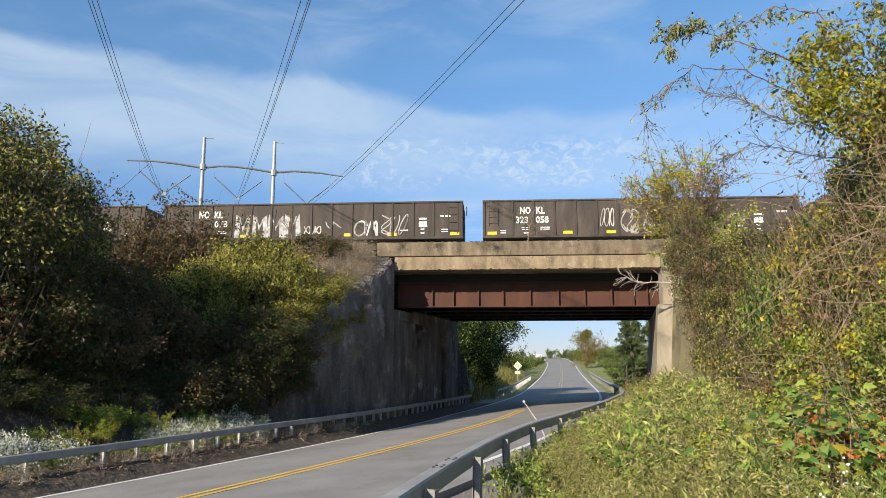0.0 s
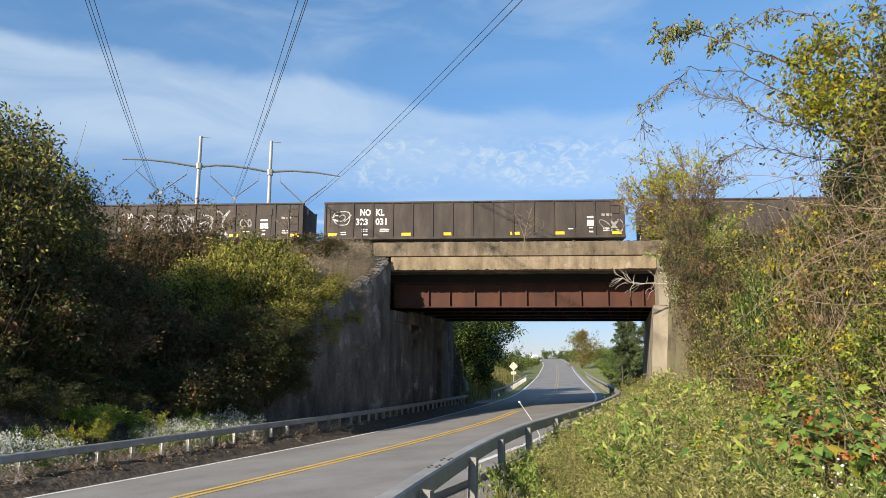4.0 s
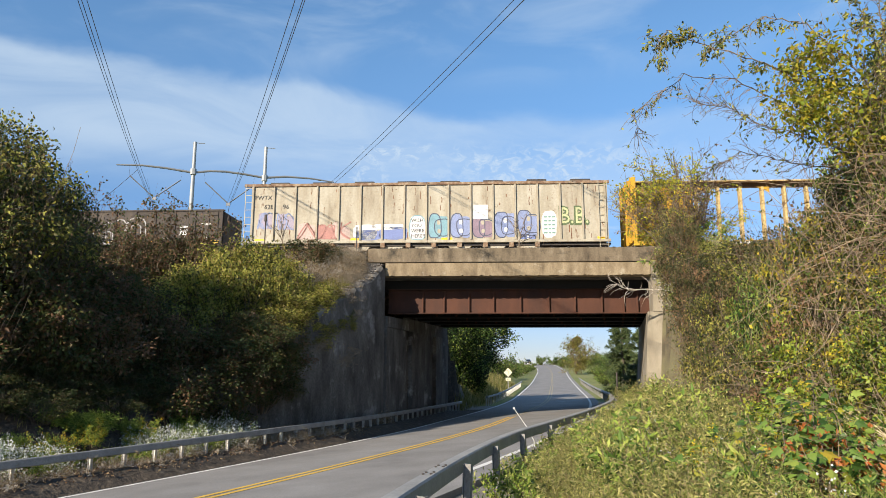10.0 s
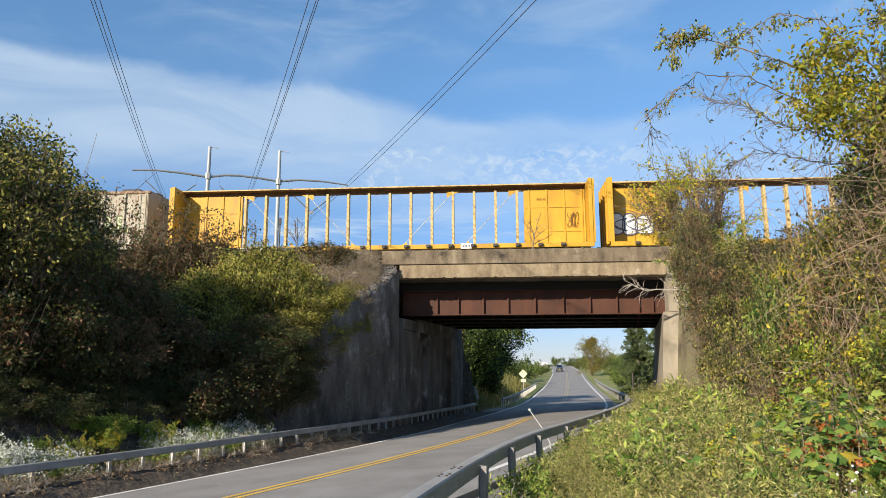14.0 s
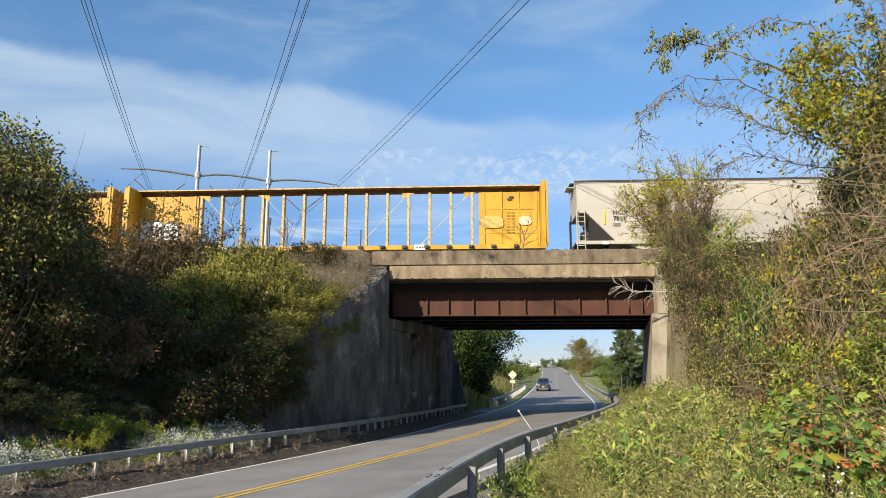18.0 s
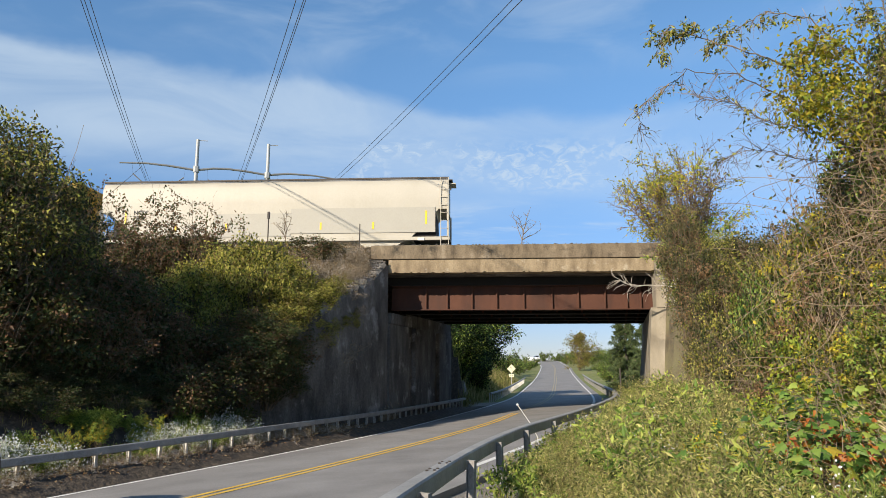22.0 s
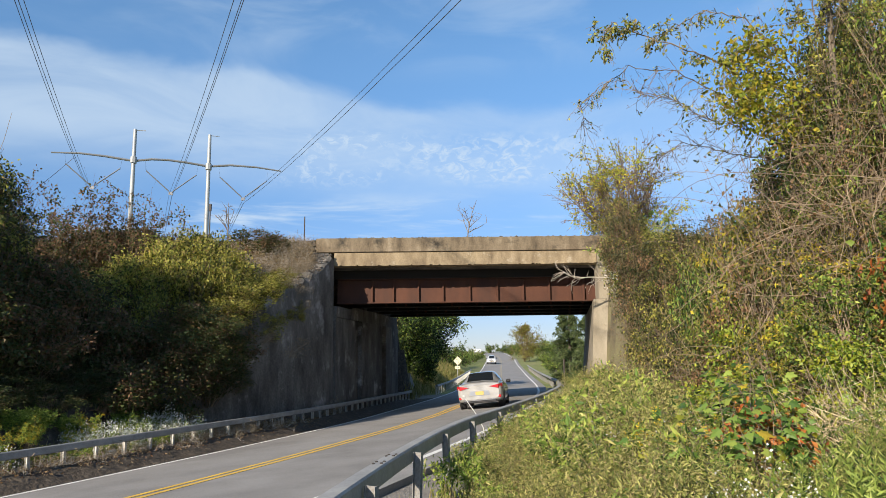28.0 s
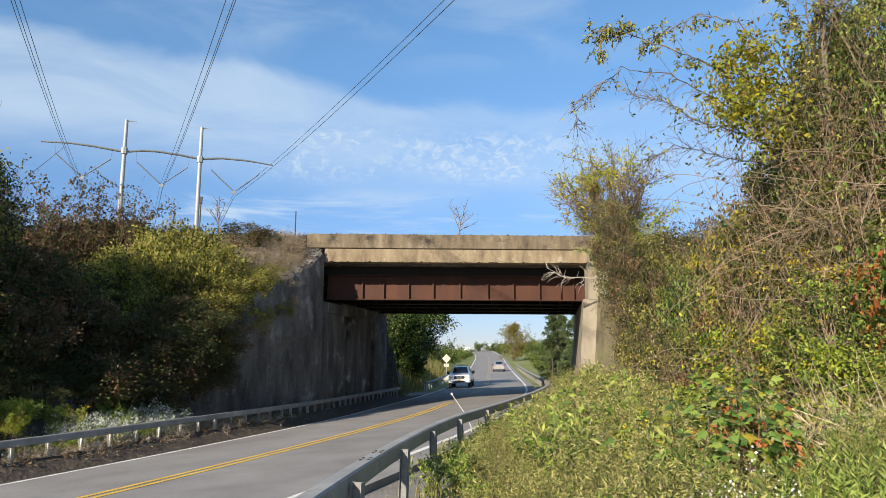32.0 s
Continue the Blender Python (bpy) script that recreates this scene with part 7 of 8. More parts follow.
# foreground weeds
def weedy(x, y):
    s, o = side_off(x, y)
    return o > right_off(s) + 0.18 and o < 11 and x > 0.5 + 0.06 * y and math.hypot(x, y) > 2.9 and face_b(x, y) < -0.5


feather = [plant("tall_weed", 330 + i, "feathery olive-green weed going to seed", "weeds", "roadside weeds", DRY, LEAF_WEED, 2300, (0.05, 0.012), 0.035, clump=0.8,
                 extra=(0.3, GRASS), stems=14, h=0.95, spread=0.6, twigs=16, twig_len=0.2, base=0.12, lean=0.6, thick=0.0035, low=0.15) for i in range(3)]
broad = [plant("leafy_weed", 340 + i, "broad-leaved green weed with drooping leaves", "weeds", "roadside weeds", TWIG, LEAF_GREEN, 420, (0.10, 0.036), 0.03, clump=1.0,
               extra=(0.12, LEAF_WEED), stems=7, h=0.95, spread=0.7, twigs=7, twig_len=0.25, base=0.1, lean=0.7, thick=0.006, low=0.15) for i in range(3)]
fleck = [plant("aster_clump", 350, "white-flowering aster clump among green weeds", "wildflowers", "white asters", TWIG, LEAF_GREEN, 420, (0.07, 0.015), 0.03,
               bloom=(ASTER, 420, 0.02, 0.03), stems=10, h=1.0, spread=0.6, twigs=8, twig_len=0.22, base=0.1, lean=0.6, thick=0.004)]


def weed_height(x, y):
    """Weeds stay low beside the rail and grow taller up the bank."""
    s, o = side_off(x, y)
    e = o - right_off(s)
    return 0.34 + 0.85 * smooth01((e - 0.2) / 2.4) + 0.03 * max(0, y - 6) + 0.22 * smooth01((y - 6) / 4)


def weeds(kinds, places, seed, weights=None, tall=1.0):
    rng, used = random.Random(seed), set()
    for x, y in places:
        k = rng.choices(kinds, weights)[0]
        h = tall * float(weed_height(x, y)) * rng.uniform(0.75, 1.1)
        w = max(0.55, h) * rng.uniform(0.85, 1.15)
        m = Matrix.Translation((x, y, float(ground_z(x, y)) - 0.03)) @ Matrix.Rotation(rng.uniform(0, 6.28), 4, "Z") @ Matrix.Diagonal((w, w, h, 1))
        o = k if k not in used else copy_thing(k, Matrix.Identity(4))
        used.add(k)
        o.matrix_basis = m


reed = [plant("dry_reeds", 370 + i, "heap of long straw-coloured dry stems leaning over the bank", "dry stems", "dry stems on the bank", STRAW, DRY, 90, (0.14, 0.014), 0.08,
              stems=34, h=1.7, spread=2.6, twigs=2, twig_len=0.7, base=0.5, lean=2.2, thick=0.009, bend=0.05, up=-0.02, low=0.3) for i in range(2)]
scatter(reed, [(5.75, 8.2), (6.0, 8.7), (5.5, 8.7), (6.3, 8.3), (6.0, 7.7)], 371, (0.7, 0.95))
maple = [maple_sapling(380 + i, 1.5, 1.2, 140, 0.105, "maple sapling with broad lobed green leaves") for i in range(3)]
scatter(maple, [(4.0, 7.6), (3.8, 8.3), (4.5, 8.1), (4.3, 8.8), (4.9, 8.9), (4.3, 9.6), (5.0, 9.6), (4.7, 10.4), (5.3, 10.4), (5.1, 11.2), (5.7, 10.0)], 381, (0.9, 1.3))
russet = bush("sumac", 386, "sumac sprig with green and orange-red leaves", "shrub", "sumac", TWIG, (LEAF_MAPLE, LEAF_RED), 16, 26, 0.11, 0.9, 1.3, r=0.14, mix=0.5, twigs=2, low=0.3)
plot([russet], [(4.15, 7.9, 0.8, 1.25), (4.6, 8.5, 0.8, 1.45), (7.3, 9.3, 0.9, 2.6)], 387, (0.9, 1.3))


def lance_weed(seed):
    """Upright weeds set all round with narrow pointed leaves."""
    rng = np.random.RandomState(seed)
    ob = thing("leafy_weed", Matrix.Identity(4), "upright green weed with narrow pointed leaves", "weeds", "roadside weeds")
    g, pos, way = Geo(), [], []
    for k in range(9):
        a = rng.uniform(0, 6.28)
        line = grow(rng, (0.18 * rng.normal(), 0.18 * rng.normal(), 0), (math.cos(a) * 0.3, math.sin(a) * 0.3, 1), rng.uniform(0.6, 1.0), 0.05, 10, 0.03)
        g.tube(line, list(np.linspace(0.005, 0.002, len(line))), 4, False)
        for q in range(60):
            f = rng.uniform(0.12, 1.0) * 9.999
            j = int(f)
            b = q * 2.4
            pos.append(line[j] + (line[j + 1] - line[j]) * (f - j))
            way.append((math.cos(b), math.sin(b), 0.55 + rng.normal() * 0.25 + (0.6 if j > 7 else 0)))
    part("branchwork", g, LEAF_LANCE, ob)["kind"] = "stuff"
    part("foliage", leaf_mesh("foliage", np.array(pos), unit(np.array(way)), 0.10, 0.020, LEAF_LANCE, rng, 0.2), LEAF_LANCE, ob)["kind"] = "stuff"
    return ob


lance = [lance_weed(342 + i) for i in range(3)]
scatter([copy_thing(gold[0], Matrix.Identity(4))], [(3.42, 8.6), (3.55, 8.7), (3.1, 8.2)], 382, (1.0, 1.15))
scatter([copy_thing(fleck[0], Matrix.Identity(4))], [(3.3, 8.6), (3.1, 8.9), (3.5, 9.0), (3.3, 9.4), (3.0, 9.6), (3.7, 9.4), (3.6, 8.5), (2.45, 4.45), (2.6, 4.5), (2.5, 4.6), (2.7, 4.65)], 383, (1.0, 1.2))
weeds(feather + broad + fleck, spots(31, 250, lambda x, y: weedy(x, y) and x < 0.7 + 0.31 * y, 0.3, 9, 2.4, 16, 0.29) + spots(33, 110, lambda x, y: weedy(x, y) and y > 12, 1.5, 12, 12, 29, 0.6), 32, [7, 7, 7, 1.5, 1.5, 1.5, 0.8])
weeds(lance + [copy_thing(k, Matrix.Identity(4)) for k in (feather[0], broad[1], fleck[0])], spots(35, 120, lambda x, y: weedy(x, y) and x > 0.5 + 0.29 * y and y < 7.6, 1.2, 8, 2.4, 7.6, 0.25), 36, [4, 4, 4, 3, 1, 1.2], 0.72)
scatter([copy_thing(broad[0], Matrix.Identity(4)), copy_thing(broad[2], Matrix.Identity(4))], [(0.72, 8.5), (0.95, 8.9), (1.05, 9.6), (0.98, 8.1), (1.35, 10.2), (1.6, 11.2), (1.25, 9.0)], 384, (0.55, 0.8))


def dead_branch():
    rng = np.random.RandomState(360)
    g = Geo()
    main = grow(rng, (9.2, 28.0, 4.9), (-1, -0.05, 0.05), 2.7, 0.16, 9)
    g.tube(main, list(np.linspace(0.035, 0.010, len(main))), 6)
    for k in range(26):
        j = rng.randint(1, len(main))
        tw = grow(rng, main[j], (-0.6, rng.normal() * 0.3, rng.normal() * 0.8), rng.uniform(0.4, 1.0), 0.3, 5)
        g.tube(tw, list(np.linspace(0.013, 0.004, len(tw))), 4)
    return solid("dead_branch", g, DEADWOOD, "bleached bare dead branch reaching before the girder", "branch")


dead_branch()


# trees beyond the bridge
def broad_tree(seed, x, y, h, w, mat, extra, label, leaves=9000, leaf=0.2, low=0.15):
    rng = np.random.RandomState(seed)
    ob = thing("tree", Matrix.Translation((x, y, float(ground_z(x, y)) - 0.1)), label, "tree", "trees beyond the bridge")
    g = Geo()
    trunk = grow(rng, (0, 0, 0), (0, 0, 1), h * 0.85, 0.05, 8, 0.1)
    g.tube(trunk, list(np.linspace(h * 0.022, h * 0.006, len(trunk))), 7)
    part("trunk", g, BARK, ob)
    lg, bear = Geo(), []
    for k in range(46):
        f = rng.uniform(low, 1)
        p = trunk[0] + (trunk[-1] - trunk[0]) * f
        a = rng.uniform(0, 6.28)
        r = w / 2 * math.sqrt(max(0.05, 1 - (2 * f - 0.9) ** 2)) * rng.uniform(0.7, 1.1)
        lim = grow(rng, p, (math.cos(a), math.sin(a), 0.45), r, 0.15, 4)
        lg.tube(lim, list(np.linspace(h * 0.007, h * 0.002, 5)), 4, False)
        for q in range(9):
            bear.append(grow(rng, lim[rng.randint(1, 5)], rng.normal(size=3) + [0, 0, 0.2], r * 0.4, 0.25, 3))
    part("branchwork", lg, BARK, ob)["kind"] = "stuff"
    pos, way = on_lines(rng, bear, leaves, w * 0.03)
    part("crown", leaf_mesh("crown", pos, way, leaf, leaf * 0.6, mat, rng, extra=extra), mat, ob)
    return ob


def spruce(seed, x, y, h, w, label="dark green spruce with drooping boughs"):
    rng = np.random.RandomState(seed)
    ob = thing("spruce", Matrix.Translation((x, y, float(ground_z(x, y)) - 0.1)), label, "tree", "spruces beyond the bridge")
    part("trunk", Geo().tube([(0, 0, 0), (0, 0, h)], [h * 0.02, 0.01], 7), BARK, ob)
    pos, way, lg = [], [], Geo()
    for k in range(150):
        f = rng.uniform(0.03, 0.98)
        a = rng.uniform(0, 6.28)
        r = w / 2 * (1 - f) ** 0.8 * rng.uniform(0.7, 1.1) + 0.1
        line = grow(rng, (0, 0, f * h), (math.cos(a), math.sin(a), 0.05), r, 0.08, 4, -0.05)
        lg.tube(line, [0.02, 0.016, 0.012, 0.008, 0.004], 3, False)
        m = int(130 * (0.4 + r / w * 2))
        t = rng.uniform(0.15, 1, m)
        P = np.array(line)
        i = np.minimum((t * 4).astype(int), 3)
        q = P[i] + (P[i + 1] - P[i]) * (t * 4 - i)[:, None]
        pos.append(q + rng.normal(size=(m, 3)) * 0.06)
        way.append(unit(P[i + 1] - P[i] + rng.normal(size=(m, 3)) * 0.25 * r + np.array([0, 0, -0.15])))
    part("bough", lg, BARK, ob)["kind"] = "stuff"
    pos, way = np.concatenate(pos), unit(np.concatenate(way))
    part("needles", leaf_mesh("needles", pos, way, 0.28, 0.07, SPRUCE, rng), SPRUCE, ob)


broad_tree(401, 1.9, 60.0, 7.4, 8.2, LEAF_MAPLE, (0.65, LEAF_DEEP), "dense dark green leafy tree", 60000, 0.19, 0.02)
broad_tree(402, -3.6, 63.0, 7.0, 7.0, LEAF_MAPLE, (0.6, LEAF_DEEP), "dense dark green leafy tree", 12000, 0.24, 0.05)
broad_tree(403, -1.7, 50.0, 5.6, 5.6, LEAF_DARK, (0.3, LEAF_GREEN), "dark green leafy tree at the wall's end", 9000, 0.2, 0.05)
spruce(411, 16.6, 56.0, 9.4, 6.0)
spruce(412, 18.6, 61.0, 11.0, 5.2)
spruce(413, 17.0, 66.0, 9.5, 4.6)
broad_tree(404, 31.6, 165.0, 9.5, 9.0, LEAF_OLIVE, (0.35, LEAF_BROWN), "yellowing round tree in the far meadow", 8000, 0.30, 0.05)
hedge = [plant("hedge_bush", 420 + i, "dark green far hedge bush", "shrub", "far hedge", TWIG, LEAF_MAPLE, 2600, (0.22, 0.13), 0.14, extra=(0.4, LEAF_DARK), stems=14, h=3.2, spread=4, twigs=8,
               twig_len=1.0, base=1.0, lean=1.0, thick=0.03) for i in range(2)]
scatter(hedge, [(33 + k * 3.4 + (k % 3) * 0.8, 226 + (k % 4) * 5) for k in range(16)] + [(42 + k * 4.0, 175 + (k % 3) * 4) for k in range(10)] + [(12 - k * 3.5, 150 + (k % 3) * 6 + k * 3) for k in range(10)]
        + [(26.5 + k * 1.6, 110 + k * 9) for k in range(5)] + [(2.0 + k * 1.1, 98 + k * 6) for k in range(6)] + [(8.0 + k * 2.2, 104 + k * 12) for k in range(7)] + [(36 + k * 2.6, 205 + (k % 3) * 6) for k in range(9)], 43, (0.7, 1.25))


def grass_field(name, seed, n, inside, x0, x1, y0, y1, h, label):
    rng = np.random.RandomState(seed)
    pts = []
    while len(pts) < n:
        x, y = rng.uniform(x0, x1, 400), rng.uniform(y0, y1, 400)
        idx, off = road_frame(x, y)
        pts += [(a, b) for a, b, o, s in zip(x, y, off, ARC[idx]) if inside(s, o)]
    P = np.array(pts[:n])
    pos = np.column_stack([P, ground_z(P[:, 0], P[:, 1])])
    way = unit(rng.normal(size=(n, 3)) * 0.25 + np.array([0, 0, 1.0]))
    ob = new(name, leaf_mesh(name, pos, way, h, h * 0.035, GRASS, rng))
    return tagged(ob, label, "grass", kind="stuff")


grass_field("tall_grass", 71, 9000, lambda s, o: -13 < o < -4.9 and 38 < s < 90, -8, 16, 46, 100, 0.9, "tall dry tan grass beyond the bridge")
grass_field("verge_grass", 72, 9000, lambda s, o: 4.9 < o < 8.5 and -8 < s < 30, -1, 14, 3, 40, 0.28, "short green roadside grass under the weeds")
grass_field("verge_grass", 73, 2500, lambda s, o: -6.6 < o < -5.0 and -12 < s < 32, -16, 6, 0, 44, 0.18, "short dry roadside grass by the wall")

def fallen_leaves(seed, n, s0, s1, o0, o1):
    """Dry leaves lying on the verge in drifts."""
    rng = np.random.RandomState(seed)
    S, O = rng.uniform(s0, s1, n), rng.uniform(o0, o1, n) - 0.25 * rng.uniform(size=n)
    P = np.array([tuple(road(a, b))[:2] for a, b in zip(S, O)])
    pos = np.column_stack([P, ground_z(P[:, 0], P[:, 1]) + rng.uniform(0.0, 0.05, n)])
    way = unit(rng.normal(size=(n, 3)) * np.array([1, 1, 0.35]))
    ob = new("fallen_leaves", leaf_mesh("fallen_leaves", pos, way, 0.065, 0.04, LEAF_RUSSET, rng, extra=(0.25, DRY)))
    return tagged(ob, "dry brown leaves fallen along the road verge", "leaves", kind="stuff")


fallen_leaves(81, 3600, -10, 16, -5.4, -3.75)


def paper_scrap():
    """A crumpled white scrap lying under the left rail."""
    rng = np.random.RandomState(5)
    p = road(4.9, -4.75)
    g, k = bmesh.new(), 5
    grid = [[g.verts.new((i * 0.045 - 0.09, j * 0.03 - 0.06, 0.02 + 0.05 * rng.uniform() + 0.012 * j)) for j in range(k)] for i in range(k)]
    for i in range(k - 1):
        for j in range(k - 1):
            g.faces.new((grid[i][j], grid[i + 1][j], grid[i + 1][j + 1], grid[i][j + 1]))
    bmesh.ops.solidify(g, geom=g.faces[:], thickness=0.004)
    me = bpy.data.meshes.new("paper_scrap")
    g.to_mesh(me)
    g.free()
    me.materials.append(PAINT_WHITE)
    ob = new("paper_scrap", me)
    ob.matrix_world = Matrix.Translation((p.x, p.y, float(ground_z(p.x, p.y)) + 0.03)) @ Matrix.Rotation(0.9, 4, "Z") @ Matrix.Rotation(0.5, 4, "X")
    tagged(ob, "crumpled white paper scrap on the leaf litter", "litter")


paper_scrap()

# ---- power line behind the bridge ----
LINE_AZ = radians(-19.6)
TO_US = Vector((-math.sin(LINE_AZ), -math.cos(LINE_AZ), 0))
ARM = Vector((0.944, 0.33, 0))
PYLON = Vector((-24.9, 80.0, 0))


ARM_STEEL = surf("weathered_arm_steel", [(0.17, 0.18, 0.185), (0.25, 0.26, 0.265)], fine=5, coarse=0.5, rough=0.6, metal=0.3, bump=0.02, grain=0.05)


def build_pylon():
    ob = thing("transmission_tower", Matrix.Identity(4), "grey steel H-frame transmission tower with a curved crossarm", "pylon")
    z0 = float(ground_z(PYLON.x, PYLON.y))
    for a, top in ((-4.05, 28.0), (4.0, 28.3)):
        b = PYLON + ARM * a
        pole = part("pole", Geo().tube([(b.x, b.y, z0 - 0.5), (b.x, b.y, 14), (b.x, b.y, top)], [0.34, 0.28, 0.2], 12), POLE, ob, smooth=True)
        part("clamp", Geo().tube([(b.x, b.y, 24.05), (b.x, b.y, 24.75)], 0.36, 8), POLE, pole)
        part("peak_arm", Geo().tube([(b.x, b.y, top - 0.1), (b.x + ARM.x * 1.1, b.y + ARM.y * 1.1, top - 0.05)], 0.05, 5), POLE, pole)
    pts = [(-12.2, 24.42), (-9.5, 24.62), (-7, 24.55), (-4.05, 24.30), (-2.2, 24.68), (-0.5, 24.78), (1.6, 24.68), (4.0, 24.46), (6.5, 24.85), (9.5, 24.9), (12.4, 24.70)]
    part("crossarm", Geo().tube([PYLON + ARM * a + Vector((0, 0, z)) for a, z in pts], [0.08, 0.11, 0.13, 0.14, 0.13, 0.13, 0.13, 0.14, 0.13, 0.11, 0.08], 8), ARM_STEEL, ob, "gently curved steel crossarm", smooth=True)
    for c in BUNDLES:
        foot = PYLON + ARM * c + Vector((0, 0, 20.95))
        for e in (-2.7, 2.7):
            tip = PYLON + ARM * (c + e) + Vector((0, 0, 23.3))
            part("insulator_string", Geo().tube([tip, foot + (tip - foot) * 0.06], 0.07, 6), INSULATOR, ob)
            part("string_hanger", Geo().tube([tip, tip + Vector((0, 0, 1.3)) + ARM * (0.15 if e > 0 else -0.15)], 0.008, 4), WIRE, ob)
        part("yoke_plate", Geo().box(foot.x - 0.22, foot.x + 0.22, foot.y - 0.04, foot.y + 0.04, foot.z - 0.25, foot.z + 0.1), INSULATOR, ob)
        for dx, dz in BUNDLES[c]:
            a = foot + ARM * dx + Vector((0, 0, dz))
            pts = []
            for i in range(31):
                u = i / 30
                d = u * 240.0
                sag = 4 * 7.19 * u * (1 - u)
                pts.append(a + TO_US * d + Vector((0, 0, SLOPE * d - sag)))
            far = []
            for i in range(11):
                u = i / 10
                far.append(a - TO_US * (u * 200) + Vector((0, 0, -4 * 5.0 * u * (1 - u) - 3 * u)))
            solid("conductor", Geo().tube(far[::-1] + pts[1:], 0.016, 5, False), WIRE, "dark stranded power conductor strung overhead", "power line", "power conductors")


SLOPE = 0.01495
# three conductors hang close together under each pair of strings
BUNDLES = {-8.05: ((-0.48, -0.11), (-0.18, -0.52), (-0.05, -0.32)), 0.0: ((-0.15, -0.12), (0.18, 0.03), (0.15, -0.41)), 8.0: ((-0.07, -0.31), (0.12, -0.52), (0.01, -0.64))}
build_pylon()


# ---- small things by the track and the road ----
def bare_sapling(x, y, h, seed, w=0.5):
    rng = np.random.RandomState(seed)
    z = 6.9
    g = Geo()
    main = grow(rng, (0, 0, 0), (0.02, 0, 1), h * 0.55, 0.05, 5)
    g.tube(main, list(np.linspace(0.034, 0.022, len(main))), 5)
    for k in range(6):
        br = grow(rng, main[3 + k % 3], (rng.normal() * w, rng.normal() * 0.3, 1), h * rng.uniform(0.35, 0.5), 0.12, 5)
        g.tube(br, list(np.linspace(0.020, 0.008, len(br))), 4)
        for q in range(6):
            tw = grow(rng, br[rng.randint(1, 6)], (rng.normal() * 0.9, rng.normal() * 0.5, 0.8), h * rng.uniform(0.08, 0.18), 0.2, 3)
            g.tube(tw, [0.010, 0.009, 0.007, 0.005], 3)
    return solid("bare_sapling", g, TWIG, "small leafless sapling beside the track", "sapling", at=Matrix.Translation((x, y, z)))


bare_sapling(3.7, 33.0, 2.3, 501, 0.75)
bare_sapling(-7.4, 32.2, 2.0, 502, 0.6)
solid("marker_post", Geo().tube([(0, 0, 0), (0, 0, 1.55)], 0.03, 6), STEEL_DARK, "thin dark trackside marker post", "post", at=Matrix.Translation((-4.02, 33.0, 6.9)))
mk = thing("track_signal", Matrix.Translation((-8.42, 33.0, 6.7)), "thin trackside post with a small dark box", "signal post")
part("post", Geo().tube([(0, 0, 0), (0, 0, 2.3)], 0.03, 6), STEEL_DARK, mk)
part("box", Geo().box(-0.06, 0.06, -0.05, 0.05, 2.0, 2.35, 0.02), STEEL_DARK, mk)
solid("fence_post", Geo().tube([(0, 0, -0.2), (0, 0, 1.15)], 0.035, 6), STEEL_DARK, "dark steel post beside the abutment", "post", at=Matrix.Translation((7.05, 28.4, 0.45)))

SIGN_FACE = surf("warning_sign_yellow", [(0.72, 0.67, 0.44), (0.78, 0.74, 0.54)], fine=20, coarse=2, rough=0.5, bump=0)


SIGN_FADED = plain("faded_sign_paint", (0.50, 0.46, 0.31), 0.6)


def build_sign():
    p = road(75.0, -5.0)
    z = float(ground_z(p.x, p.y))
    ob = thing("warning_sign", pose(p.x, p.y, z, 0, 0, 8), "pale yellow diamond curve warning sign on a post", "road sign")
    part("post", Geo().box(-0.03, 0.03, -0.03, 0.03, -0.3, 2.6), POST_GALV, ob)
    part("diamond", Geo().prism([(0, 1.85), (0.53, 2.38), (0, 2.91), (-0.53, 2.38)], -0.05, -0.035, 1), SIGN_FACE, ob)
    part("border", ribbon_stroke(Geo(), [(0, 1.92), (0.46, 2.38), (0, 2.84), (-0.46, 2.38), (0, 1.92)], 0.025, -0.054), SIGN_FADED, ob)
    part("arrow", ribbon_stroke(Geo(), [(0.08, 2.1), (0.08, 2.35), (0.03, 2.47), (-0.08, 2.55)], 0.08, -0.054).add([(-0.02, -0.054, 2.66), (-0.23, -0.054, 2.63), (-0.13, -0.054, 2.45)], [(0, 1, 2)]), SIGN_FADED, ob, "dark curve arrow")
    part("plaque", Geo().box(-0.3, 0.3, -0.05, -0.035, 1.42, 1.76), SIGN_FACE, ob)
    part("plaque_mark", Geo().box(-0.15, -0.03, -0.054, -0.051, 1.5, 1.68).box(0.03, 0.15, -0.054, -0.051, 1.5, 1.68), SIGN_FADED, ob)


build_sign()
guide_rail("grey box-beam guide rail on pale posts beyond the bridge", 45.5, 96, lambda s: -4.4, lambda s: 0.69, [46 + 1.2 * k for k in range(42)], -1, 0.66, "guide rails")


def bent_reed():
    g = Geo()
    g.tube([(1.64, 12.3, 0.0), (1.60, 12.3, 0.45), (1.48, 12.3, 0.68), (1.27, 12.28, 0.98)], [0.009, 0.009, 0.009, 0.007], 5)
    g.ring((1.265, 12.28, 0.99), 1, 0.0, 0.02, -0.015, 0.015, 8)
    return solid("bent_reed", g, ASTER, "pale bent dry stalk leaning over the rail", "weed")


bent_reed()


